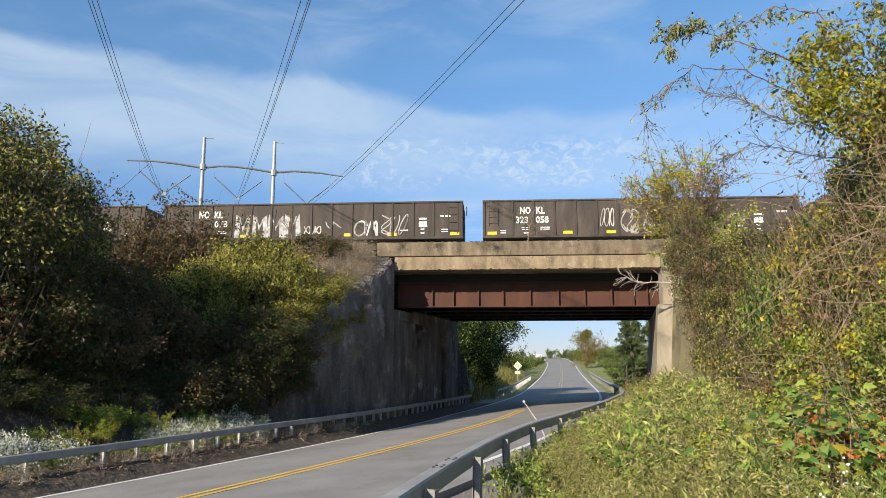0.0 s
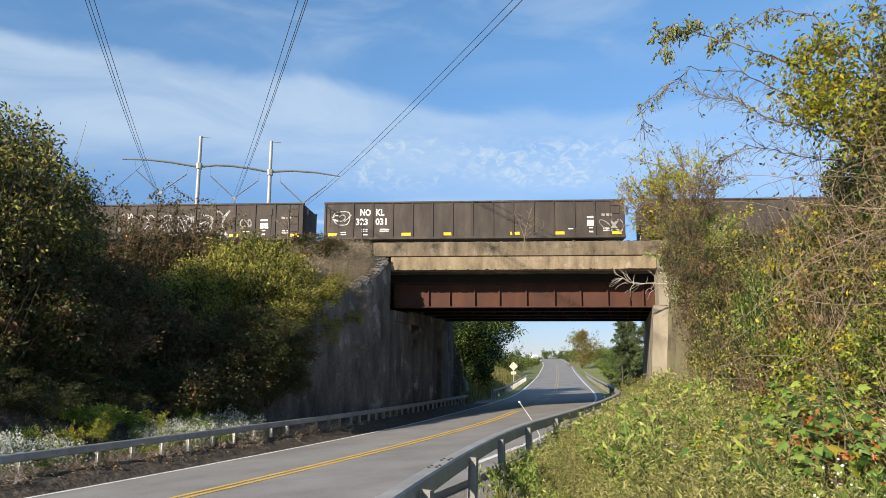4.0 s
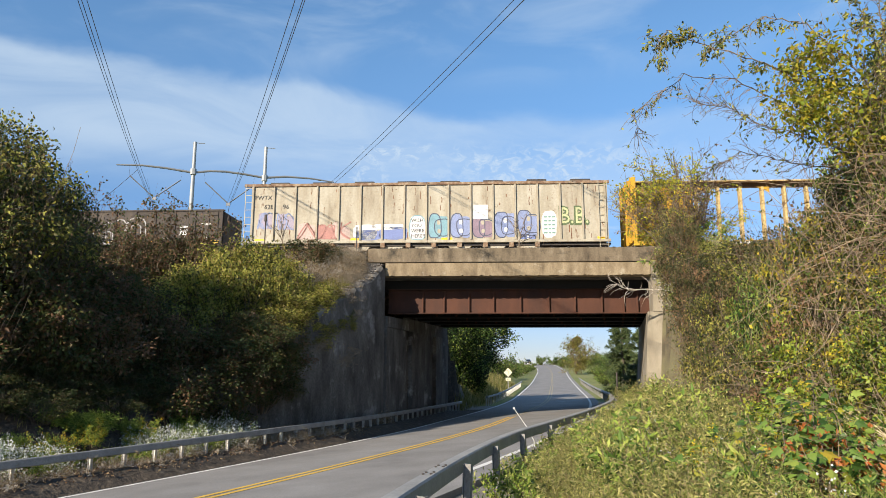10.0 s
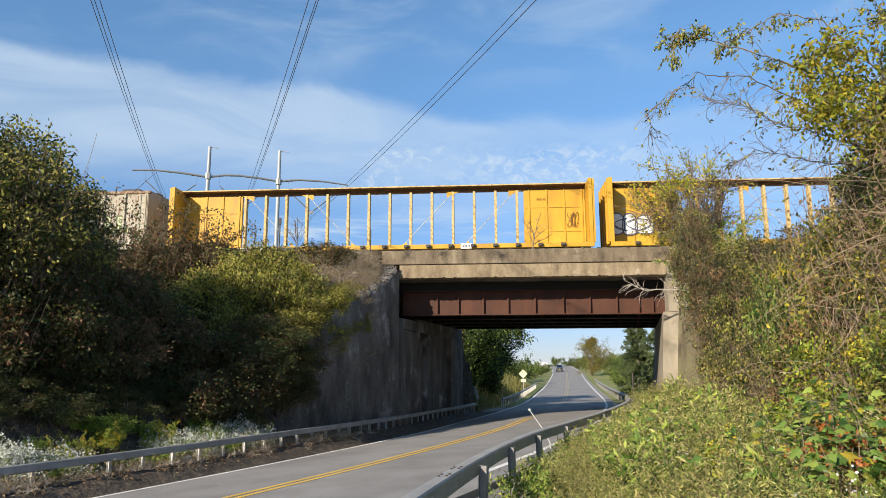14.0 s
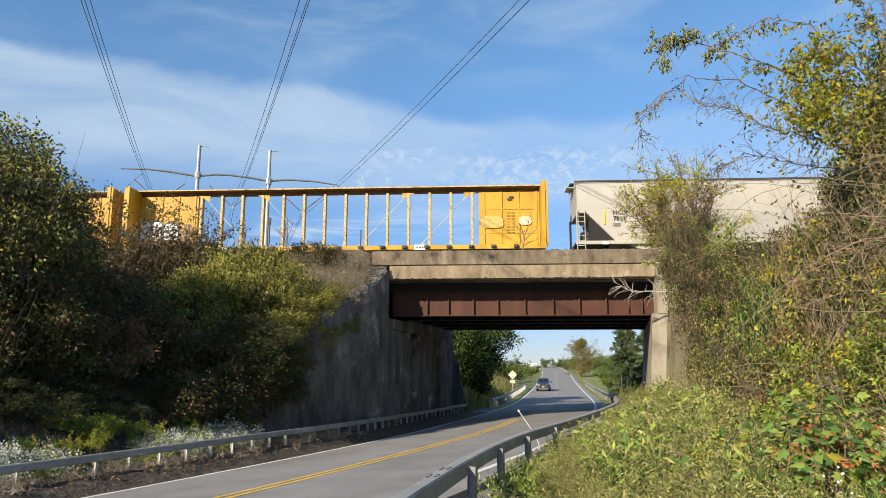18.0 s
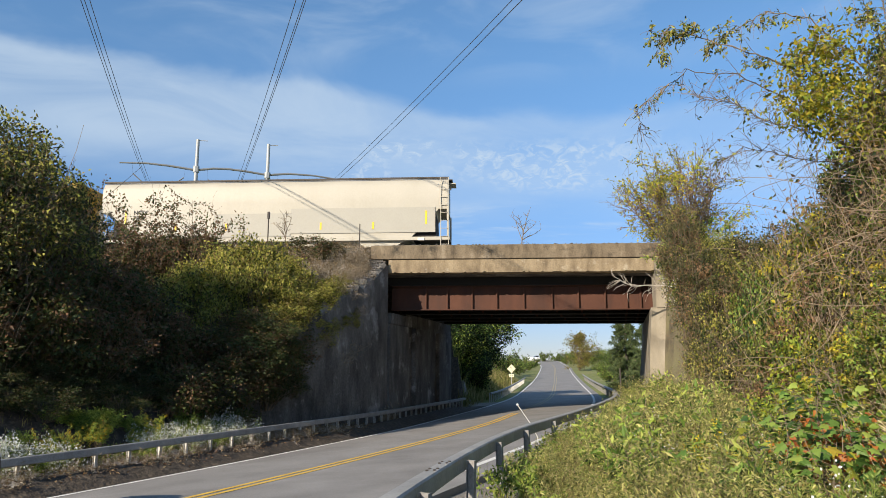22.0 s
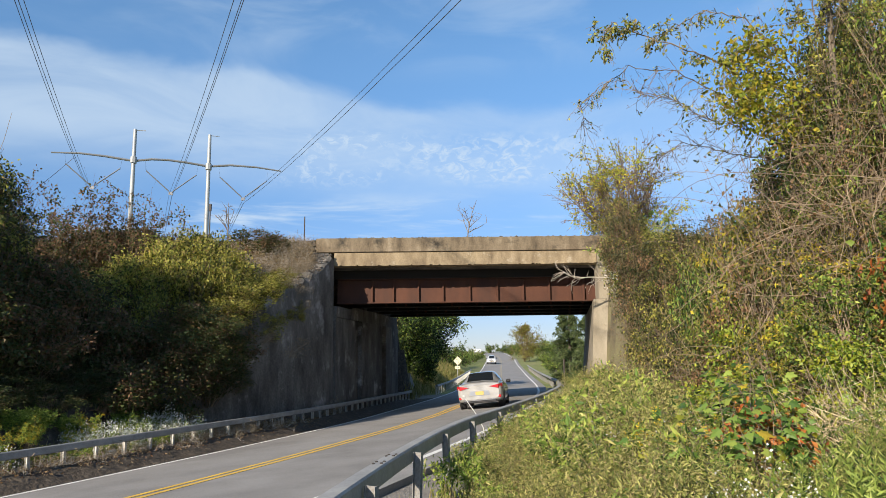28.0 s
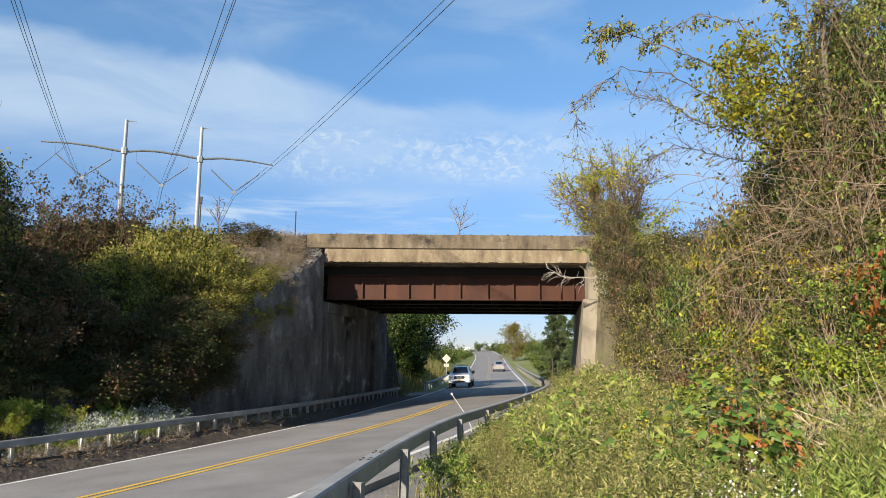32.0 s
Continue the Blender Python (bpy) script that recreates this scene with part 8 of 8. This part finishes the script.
def stones():
    rng = random.Random(9)
    for i in range(26):
        p = road(rng.uniform(-4, 14), rng.uniform(-5.0, -4.0) - 0.35)
        r = rng.uniform(0.05, 0.14) if i else 0.2
        bm = bmesh.new()
        bmesh.ops.create_icosphere(bm, subdivisions=2, radius=r)
        for v in bm.verts:
            v.co *= 1 + rng.uniform(-0.18, 0.18)
            v.co.z *= 0.6
        me = bpy.data.meshes.new("stone")
        bm.to_mesh(me)
        bm.free()
        me.materials.append(CONCRETE)
        tagged(new("stone", me), "pale loose stone beside the rail", "stone", "loose stones").matrix_world = Matrix.Translation((p.x, p.y, float(ground_z(p.x, p.y)) + 0.01))


def concrete_chunks():
    """Broken pale concrete lying down the slope at the wing wall's end."""
    rng = random.Random(19)
    for i in range(34):
        s_ = rng.uniform(7.6, 9.4)
        p = road(s_, rng.uniform(-5.7, -5.15))
        r = rng.uniform(0.07, 0.24)
        bm = bmesh.new()
        bmesh.ops.create_icosphere(bm, subdivisions=1, radius=r)
        for v in bm.verts:
            v.co = Vector((v.co.x * rng.uniform(0.7, 1.4), v.co.y * rng.uniform(0.7, 1.4), v.co.z * rng.uniform(0.5, 0.9)))
        me = bpy.data.meshes.new("concrete_chunk")
        bm.to_mesh(me)
        bm.free()
        me.materials.append(CHUNK)
        tagged(new("concrete_chunk", me), "pale broken concrete chunk at the wall's foot", "rubble", "concrete chunks").matrix_world = Matrix.Translation((p.x, p.y, float(ground_z(p.x, p.y)) + r * 0.25))


CHUNK = surf("broken_concrete", [(0.28, 0.27, 0.25), (0.52, 0.50, 0.47)], fine=14, coarse=4, rough=0.95, bump=0.4, depth=0.02)
stones()
concrete_chunks()
GLASS = plain("dark_window_glass", (0.012, 0.016, 0.02), 0.04)
GLASS.node_tree.nodes["Principled BSDF"].inputs["Specular IOR Level"].default_value = 0.9
TYRE = surf("tyre_rubber", [(0.018, 0.018, 0.018), (0.03, 0.03, 0.03)], fine=60, coarse=5, rough=0.85, bump=0.1)
RIM = plain("alloy_rim", (0.45, 0.46, 0.48), 0.3, 0.9)
CHROME = plain("chrome", (0.75, 0.76, 0.78), 0.12, 1.0)
BLACK_TRIM = plain("black_trim", (0.02, 0.02, 0.022), 0.5)
LAMP_CLEAR = plain("headlamp_glass", (0.72, 0.74, 0.76), 0.08, 0.2)
LAMP_RED = plain("tail_lamp", (0.45, 0.02, 0.02), 0.15)
PLATE_GOLD = plain("plate_gold", (0.50, 0.36, 0.10), 0.5)
PAINT_GREY = surf("charcoal_car_paint", [(0.035, 0.036, 0.038), (0.045, 0.046, 0.048)], fine=3, coarse=0.6, rough=0.32, metal=0.5, bump=0, coat=1.0)
PAINT_SILVER = surf("silver_white_car_paint", [(0.36, 0.355, 0.34), (0.40, 0.395, 0.38)], fine=3, coarse=0.6, rough=0.32, metal=0.2, bump=0, coat=1.0)
PAINT_TRUCK = surf("white_car_paint", [(0.74, 0.74, 0.73), (0.78, 0.78, 0.77)], fine=3, coarse=0.6, rough=0.35, bump=0, coat=1.0)

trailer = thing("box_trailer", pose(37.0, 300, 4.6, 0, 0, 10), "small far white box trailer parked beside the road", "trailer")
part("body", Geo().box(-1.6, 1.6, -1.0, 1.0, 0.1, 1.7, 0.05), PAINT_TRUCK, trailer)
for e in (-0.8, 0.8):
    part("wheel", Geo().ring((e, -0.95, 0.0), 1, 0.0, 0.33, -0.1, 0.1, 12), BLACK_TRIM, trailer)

# ---- road vehicles: x to the right, y ahead, z over the ground ----
def lerp_station(st, y):
    """The body's section at y, eased smoothly between the stations."""
    P = st if st[0][0] < st[-1][0] else st[::-1]
    y = min(max(y, P[0][0]), P[-1][0])
    k = max(i for i in range(len(P) - 1) if P[i][0] <= y + 1e-9)

    def slope(i, c):
        if i in (0, len(P) - 1):
            return 0.0
        a, b = ((P[i + e + 1][c] - P[i + e][c]) / (P[i + e + 1][0] - P[i + e][0]) for e in (-1, 0))
        return 0.0 if a * b <= 0 else 2 * a * b / (a + b)

    h = P[k + 1][0] - P[k][0]
    t = (y - P[k][0]) / h
    w = (2 * t**3 - 3 * t**2 + 1, (t**3 - 2 * t**2 + t) * h, 3 * t**2 - 2 * t**3, (t**3 - t**2) * h)
    return [y] + [w[0] * P[k][c] + w[1] * slope(k, c) + w[2] * P[k + 1][c] + w[3] * slope(k + 1, c) for c in range(1, 7)]


def loft_body(stations, axles=(), r=0.35, n=64):
    """stations: y, half width at sill, half width at belt, z sill, z belt, half width at roof, z roof.
    The sides are cut away in round arches over the axles."""
    rows = []
    lo, hi = min(p[0] for p in stations), max(p[0] for p in stations)
    for i in range(n + 1):
        y = (lo + hi) / 2 - (hi - lo) / 2 * math.cos(math.pi * i / n)
        _, ws, wb, zs, zb, wr, zr = lerp_station(stations, y)
        zt = max(zr - 0.06, zb + 0.004)
        half = [(0, zs), (ws * 0.80, zs), (ws * 0.93, zs + 0.02), (ws * 0.985, zs + 0.09), (ws * 1.0, zs + 0.20), (ws * 1.008, (zs + zb) / 2), (ws * 1.0, zb - 0.16), (wb * 0.985, zb - 0.05), (wb * 0.95, zb),
                ((wb * 0.95 + wr) / 2 + 0.02, (zb + zt) / 2), (wr, zt), (wr * 0.93, max(zr - 0.03, zb + 0.006)), (wr * 0.8, max(zr - 0.012, zb + 0.008)), (wr * 0.45, max(zr, zb + 0.010)), (0, max(zr + 0.005, zb + 0.012))]
        for c in axles:
            d = (r * 1.13) ** 2 - (y - c) ** 2
            if d > 0:
                arch = r + math.sqrt(d)
                half = [(x, max(z, min(arch, zb - 0.10)) if 0 < k < 7 and x > ws * 0.7 else z) for k, (x, z) in enumerate(half)]
        full = [(x, y, z) for x, z in half] + [(-x, y, z) for x, z in half[-2:0:-1]]
        rows.append(full + [full[0]])
    g = Geo().strip(rows)
    m = len(rows[0]) - 1
    g.add(rows[0][:-1], [tuple(range(m))])
    g.add(rows[-1][:-1], [tuple(range(m))[::-1]])
    return g


def side_window(st, y0, y1, side, lo=0.10, hi=0.86, n=8, out=0.010):
    rows = []
    for i in range(n + 1):
        y = y0 + (y1 - y0) * i / n
        _, ws, wb, zs, zb, wr, zr = lerp_station(st, y)
        zt = zr - 0.06
        rows.append([(side * (wb * 0.95 + (wr - wb * 0.95) * f + 0.08 * f * (1 - f) + out), y, zb + (zt - zb) * f) for f in (lo, lo + (hi - lo) / 3, hi - (hi - lo) / 3, hi)])
    return Geo().strip(rows)


def cross_window(st, ya, yb, inset=0.88, out=0.010, f0=0.06, f1=0.94):
    """Windscreen or rear window between the stations at ya (belt) and yb (roof)."""
    rows = []
    for i in range(9):
        y = ya + (yb - ya) * (f0 + (f1 - f0) * i / 8)
        _, ws, wb, zs, zb, wr, zr = lerp_station(st, y)
        rows.append([(x * wr * inset, y + (out if ya > yb else -out), max(zr, zb + 0.01) + 0.005 - 0.022 * abs(x) ** 3 + out) for x in (-1, -0.8, -0.5, -0.2, 0.2, 0.5, 0.8, 1)])
    return Geo().strip(rows)


def make_wheels(car, track, wb, r, w, rim):
    tyre = Geo().ring((0, 0, 0), 0, r * 0.64, r, -w / 2, w / 2, 28).ring((0, 0, 0), 0, r * 0.66, r * 0.97, -w / 2 - 0.012, w / 2 + 0.012, 28).mesh("tyre", TYRE)
    g = Geo().ring((0, 0, 0), 0, r * 0.56, r * 0.645, -w / 2 + 0.01, w / 2 - 0.01, 28).ring((0, 0, 0), 0, 0, r * 0.16, w / 2 - 0.05, w / 2 - 0.012, 14)
    for k in range(10):
        a = 2 * math.pi * k / 10
        c, s = math.cos(a), math.sin(a)
        p, q = r * 0.12, r * 0.60
        t = r * 0.055
        g.add([(h, c * d - s * e, s * d + c * e) for h in (w / 2 - 0.045, w / 2 - 0.018) for d, e in ((p, -t), (q, -t * 0.8), (q, t * 0.8), (p, t))], [(0, 1, 2, 3), (7, 6, 5, 4), (0, 4, 5, 1), (1, 5, 6, 2), (2, 6, 7, 3), (3, 7, 4, 0)])
    g.ring((0, 0, 0), 0, 0, r * 0.58, -0.02, 0.0, 20, 1)
    rim_me = g.mesh("rim", [rim, BLACK_TRIM])
    hub = Geo().ring((0, 0, 0), 0, 0.0, r * 0.14, -w / 2, w / 2 - 0.06, 10).mesh("hub", BLACK_TRIM)
    out = []
    for y in (wb / 2, -wb / 2):
        for x, turn in ((track / 2, 0), (-track / 2, 180)):
            wh = new("wheel", hub)
            wh.parent = car
            part("tyre", tyre, TYRE, wh)
            part("rim", rim_me, RIM, wh)
            out.append((wh, x, y, r, turn))
            # dark wheel housing behind the tyre
            arch = Geo().ring((0, 0, 0), 0, r * 0.2, r * 1.13, -0.02, 0.02, 28)
            part("wheel_arch", arch, BLACK_TRIM, car, at=Matrix.Translation((x + (0.075 if x > 0 else -0.075), y, r)))
    return out


def suv():
    st = [(2.27, 0.60, 0.58, 0.40, 0.78, 0.50, 0.80), (2.20, 0.78, 0.76, 0.31, 0.89, 0.66, 0.92), (2.05, 0.87, 0.86, 0.28, 0.95, 0.73, 1.00), (1.8, 0.90, 0.90, 0.27, 1.00, 0.76, 1.06), (1.15, 0.91, 0.90, 0.26, 1.06, 0.74, 1.12), (0.95, 0.91, 0.90, 0.26, 1.07, 0.72, 1.16),
          (0.25, 0.91, 0.90, 0.26, 1.08, 0.60, 1.60), (-0.1, 0.91, 0.90, 0.26, 1.08, 0.60, 1.66), (-1.2, 0.91, 0.90, 0.27, 1.10, 0.60, 1.66), (-1.85, 0.90, 0.89, 0.30, 1.12, 0.60, 1.58), (-2.1, 0.88, 0.86, 0.34, 1.12, 0.58, 1.40), (-2.26, 0.82, 0.80, 0.45, 1.05, 0.60, 1.09)]
    car = thing("suv", Matrix.Identity(4), "dark grey compact SUV driving on the road", "car")
    body = part("body", loft_body(st, (1.31, -1.31), 0.345), PAINT_GREY, car, "dark grey metallic bodywork", smooth=True)
    part("windscreen", cross_window(st, 0.95, 0.25), GLASS, body, smooth=True)
    part("rear_window", cross_window(st, -2.1, -1.85, f0=-0.6), GLASS, body, smooth=True)
    for s in (-1, 1):
        part("side_window", side_window(st, 0.62, -0.35, s), GLASS, body)
        part("side_window", side_window(st, -0.42, -1.25, s), GLASS, body)
        part("side_window", side_window(st, -1.32, -1.75, s, 0.2, 0.8), GLASS, body)
        part("roof_rail", Geo().tube([(s * 0.585, 0.1, 1.66), (s * 0.575, -0.1, 1.705), (s * 0.575, -1.4, 1.70), (s * 0.59, -1.75, 1.62)], 0.022, 6), CHROME, car, "silver roof rail")
        part("mirror", Geo().box(s * 0.92 if s > 0 else -1.12, 1.12 if s > 0 else -0.92, 0.52, 0.68, 1.06, 1.22, 0.04), PAINT_GREY, car)
        part("headlamp", Geo().add([(s * 0.46, 2.275, 0.86), (s * 0.84, 2.14, 0.95), (s * 0.925, 1.86, 1.00), (s * 0.915, 2.04, 0.82), (s * 0.50, 2.28, 0.74), (s * 0.46, 2.1, 0.86), (s * 0.8, 1.95, 0.95), (s * 0.8, 1.86, 1.0)], [(0, 1, 3, 4), (1, 2, 3), (0, 5, 6, 1), (1, 6, 7, 2)]), LAMP_CLEAR, car, "clear swept-back headlamp")
        part("fog_lamp", Geo().box(min(s * 0.56, s * 0.78), max(s * 0.56, s * 0.74), 2.17, 2.235, 0.52, 0.56, 0.01), LAMP_CLEAR, car)
        part("tail_lamp", Geo().box(min(s * 0.70, s * 0.80), max(s * 0.70, s * 0.80), -2.24, -2.08, 0.98, 1.30, 0.03), LAMP_RED, car)
        part("sill_trim", Geo().box(min(s * 0.86, s * 0.925), max(s * 0.86, s * 0.925), -0.88, 0.88, 0.22, 0.36, 0.02), BLACK_TRIM, car)
        part("door_handle", Geo().box(min(s * 0.9, s * 0.93), max(s * 0.9, s * 0.93), -0.35, -0.15, 0.93, 0.965), CHROME, car)
    part("grille", Geo().box(-0.5, 0.5, 2.21, 2.272, 0.66, 0.84, 0.02), BLACK_TRIM, car)
    for z, w in ((0.815, 0.56), (0.745, 0.52), (0.69, 0.47)):
        part("grille_bar", Geo().box(-w, w, 2.262, 2.29, z - 0.013, z + 0.013, 0.006), CHROME, car, "chrome grille bar")
    part("air_intake", Geo().box(-0.5, 0.5, 2.255, 2.275, 0.36, 0.47, 0.01), BLACK_TRIM, car)
    part("badge", Geo().ring((0, 2.285, 0.77), 1, 0.03, 0.06, -0.01, 0.01, 12), CHROME, car)
    part("bumper", Geo().box(-0.70, 0.70, 2.1, 2.262, 0.27, 0.37, 0.04), BLACK_TRIM, car)
    part("skid_plate", ribbon_stroke(Geo(), [(-0.70, 0.50), (-0.55, 0.40), (-0.42, 0.345), (0.42, 0.345), (0.55, 0.40), (0.70, 0.50)], 0.055, 2.282), RIM, car, "silver skid plate")
    part("number_plate", Geo().box(-0.16, 0.16, 2.275, 2.288, 0.50, 0.66), PLATE_GOLD, car, "gold number plate")
    return car, make_wheels(car, 1.58, 2.62, 0.345, 0.23, RIM)


def sedan():
    st = [(2.33, 0.60, 0.58, 0.40, 0.62, 0.45, 0.64), (2.2, 0.82, 0.80, 0.28, 0.72, 0.66, 0.76), (1.7, 0.89, 0.88, 0.22, 0.82, 0.72, 0.88), (1.05, 0.90, 0.89, 0.20, 0.88, 0.70, 0.95), (0.15, 0.90, 0.89, 0.20, 0.92, 0.56, 1.38), (-0.3, 0.90, 0.89, 0.20, 0.93, 0.55, 1.43),
          (-0.9, 0.90, 0.89, 0.21, 0.95, 0.54, 1.40), (-1.3, 0.90, 0.88, 0.22, 0.97, 0.56, 1.25), (-1.78, 0.89, 0.87, 0.24, 0.98, 0.62, 1.06), (-2.12, 0.87, 0.85, 0.28, 0.97, 0.66, 1.03), (-2.26, 0.84, 0.82, 0.32, 0.95, 0.66, 0.99), (-2.34, 0.76, 0.75, 0.38, 0.88, 0.62, 0.91)]
    car = thing("sedan", Matrix.Identity(4), "silver-white sedan driving on the road", "car")
    body = part("body", loft_body(st, (1.35, -1.35), 0.32), PAINT_SILVER, car, "silver-white bodywork", smooth=True)
    part("windscreen", cross_window(st, 1.05, 0.15), GLASS, body, smooth=True)
    part("rear_window", cross_window(st, -1.75, -0.9), GLASS, body, smooth=True)
    for s in (-1, 1):
        part("side_window", side_window(st, 0.65, -0.3, s), GLASS, body)
        part("side_window", side_window(st, -0.36, -1.15, s), GLASS, body)
        part("mirror", Geo().box(0.9 if s > 0 else -1.1, 1.1 if s > 0 else -0.9, 0.55, 0.7, 0.9, 1.04, 0.04), BLACK_TRIM, car)
        part("tail_lamp", Geo().add([(s * 0.40, -2.375, 0.85), (s * 0.76, -2.36, 0.91), (s * 0.905, -2.05, 0.93), (s * 0.905, -2.14, 0.80), (s * 0.74, -2.37, 0.76), (s * 0.40, -2.30, 0.85), (s * 0.76, -2.25, 0.91), (s * 0.80, -2.05, 0.93), (s * 0.80, -2.14, 0.80), (s * 0.74, -2.25, 0.76)], [(0, 1, 4), (1, 2, 3, 4), (0, 5, 6, 1), (1, 6, 7, 2), (4, 9, 5, 0), (3, 8, 9, 4)]), LAMP_RED, car, "red pointed tail lamp")
        part("reflector", Geo().box(min(s * 0.55, s * 0.83), max(s * 0.55, s * 0.83), -2.33, -2.27, 0.40, 0.50, 0.015), LAMP_RED, car)
        part("headlamp", Geo().box(min(s * 0.5, s * 0.82), max(s * 0.5, s * 0.82), 2.1, 2.26, 0.6, 0.72, 0.03), LAMP_CLEAR, car)
        part("sill_trim", Geo().box(min(s * 0.86, s * 0.91), max(s * 0.86, s * 0.91), -0.95, 0.95, 0.17, 0.25, 0.02), BLACK_TRIM, car)
    part("bumper", Geo().box(-0.66, 0.66, -2.345, -2.2, 0.24, 0.33, 0.03), BLACK_TRIM, car, "dark lower rear bumper")
    part("plate_recess", Geo().prism([(-0.42, 0.52), (0.42, 0.52), (0.34, 0.70), (-0.34, 0.70)], -2.352, -2.335, 1), RIM, car)
    part("number_plate", Geo().box(-0.16, 0.16, -2.365, -2.354, 0.54, 0.68), PLATE_GOLD, car, "gold number plate")
    part("exhaust_trim", Geo().box(-0.6, 0.6, -2.345, -2.3, 0.33, 0.36), CHROME, car)
    return car, make_wheels(car, 1.56, 2.70, 0.32, 0.215, RIM)


def pickup():
    st = [(2.6, 0.70, 0.70, 0.5, 0.98, 0.60, 1.0), (2.45, 0.88, 0.86, 0.42, 1.06, 0.74, 1.08), (1.6, 0.92, 0.91, 0.40, 1.12, 0.76, 1.16), (1.15, 0.92, 0.91, 0.40, 1.14, 0.74, 1.2), (0.45, 0.92, 0.91, 0.40, 1.15, 0.62, 1.70), (0.1, 0.92, 0.91, 0.40, 1.15, 0.62, 1.76), (-1.15, 0.92, 0.91, 0.40, 1.16, 0.62, 1.76),
          (-1.35, 0.92, 0.91, 0.40, 1.16, 0.66, 1.2), (-2.6, 0.92, 0.91, 0.45, 1.16, 0.8, 1.18)]
    car = thing("pickup_truck", Matrix.Identity(4), "white crew-cab pickup truck driving on the road", "truck")
    body = part("body", loft_body(st, (1.6, -1.6), 0.375), PAINT_TRUCK, car, "white bodywork", smooth=True)
    part("windscreen", cross_window(st, 1.15, 0.45), GLASS, body, smooth=True)
    for s in (-1, 1):
        part("side_window", side_window(st, 0.75, -0.2, s), GLASS, body)
        part("side_window", side_window(st, -0.28, -1.05, s), GLASS, body)
        part("mirror", Geo().box(0.92 if s > 0 else -1.18, 1.18 if s > 0 else -0.92, 0.75, 0.9, 1.12, 1.36, 0.04), BLACK_TRIM, car)
        part("headlamp", Geo().box(min(s * 0.48, s * 0.86), max(s * 0.48, s * 0.86), 2.44, 2.6, 0.82, 1.0, 0.03), LAMP_CLEAR, car)
        part("fog_lamp", Geo().ring((s * 0.66, 2.6, 0.58), 1, 0, 0.07, -0.02, 0.03, 12), LAMP_CLEAR, car)
        part("roof_rack", Geo().tube([(s * 0.55, 0.1, 1.80), (s * 0.55, -1.1, 1.80)], 0.025, 6), BLACK_TRIM, car)
    part("grille", Geo().box(-0.44, 0.44, 2.56, 2.625, 0.78, 1.0, 0.02), BLACK_TRIM, car)
    part("grille_bar", Geo().prism([(-0.14, 0.78), (0.14, 0.78), (0.26, 1.0), (0.16, 1.0), (0.0, 0.88), (-0.16, 1.0), (-0.26, 1.0)], 2.626, 2.64, 1), CHROME, car, "chrome angled grille bar")
    part("bumper", Geo().box(-0.86, 0.86, 2.5, 2.68, 0.46, 0.70, 0.05), PAINT_TRUCK, car)
    part("air_intake", Geo().box(-0.5, 0.5, 2.66, 2.69, 0.48, 0.60, 0.01), BLACK_TRIM, car)
    part("number_plate", Geo().box(-0.16, 0.16, 2.69, 2.70, 0.60, 0.72), PLATE_GOLD, car, "gold number plate")
    return car, make_wheels(car, 1.58, 3.2, 0.375, 0.25, RIM)


# time and place along the road, lane, and whether it comes towards the viewer
VEHICLES = [
    (suv(), -1.62, True, [(0, 432), (6, 330), (11, 233), (12, 215), (14.5, 167), (16.5, 121), (18, 85.5), (19, 62), (19.5, 51), (20.5, 28.6), (21, 17.2), (21.5, 6.0), (22, -4.6), (24, -50), (32, -232)]),
    (sedan(), 1.45, False, [(0, -400), (20, -113), (25, -31), (27, 4.0), (27.5, 12.2), (28, 20.6), (28.5, 29.6), (29, 39), (30, 59), (31, 78.5), (32, 97.5)]),
    (pickup(), -1.9, True, [(0, 480), (12, 352), (20.5, 252), (22, 233), (23, 217.5), (24, 202), (25, 186.5), (26, 171), (28, 143), (29, 121.5), (30, 97.5), (31, 74), (32, 50.5)]),
]


# ---- movement ----
def drive(vehicle, wheels, lane, oncoming, plan):
    ts, ss = [p[0] for p in plan], [p[1] for p in plan]
    rows = []
    t = 0.0
    while t <= 32.001:
        s = np.interp(t, ts, ss)
        p = road(s, lane)
        bank = math.degrees(math.atan(np.interp(s, ARC, LINE[:, 3])))
        rise = math.degrees(math.atan2(road(s + 1.2, lane).z - road(s - 1.2, lane).z, 2.4))
        turn = road_turn(s)
        rows.append((t, Matrix.Translation(p) @ (pose(0, 0, 0, -rise, bank, turn + 180) if oncoming else pose(0, 0, 0, rise, -bank, turn))))
        t += 0.5
    walk(vehicle, rows)
    near = [k / 30 for k in range(0, 961) if -20 < np.interp(k / 30, ts, ss) < 130]
    times = sorted(set([0.0, 32.0] + near))
    for wheel, x, y, r, flip in wheels:
        walk(wheel, [(t, pose(x, y, r, 0, 0, flip) @ Matrix.Rotation((1 if flip else -1) * (0.5 * abs(np.interp(t, ts, ss) - ss[0]) / r), 4, "X")) for t in times])


def motions():
    for (car, length), q in TRAIN:
        walk(car, [(t, BRIDGE_AT @ pose(q + FACE_OFF - TRAIN_SPEED * t, TRACK_B, RAIL_Z)) for t in (0, 8, 16, 24, 32)])
    for (vehicle, wheels), lane, oncoming, plan in VEHICLES:
        drive(vehicle, wheels, lane, oncoming, plan)


motions()
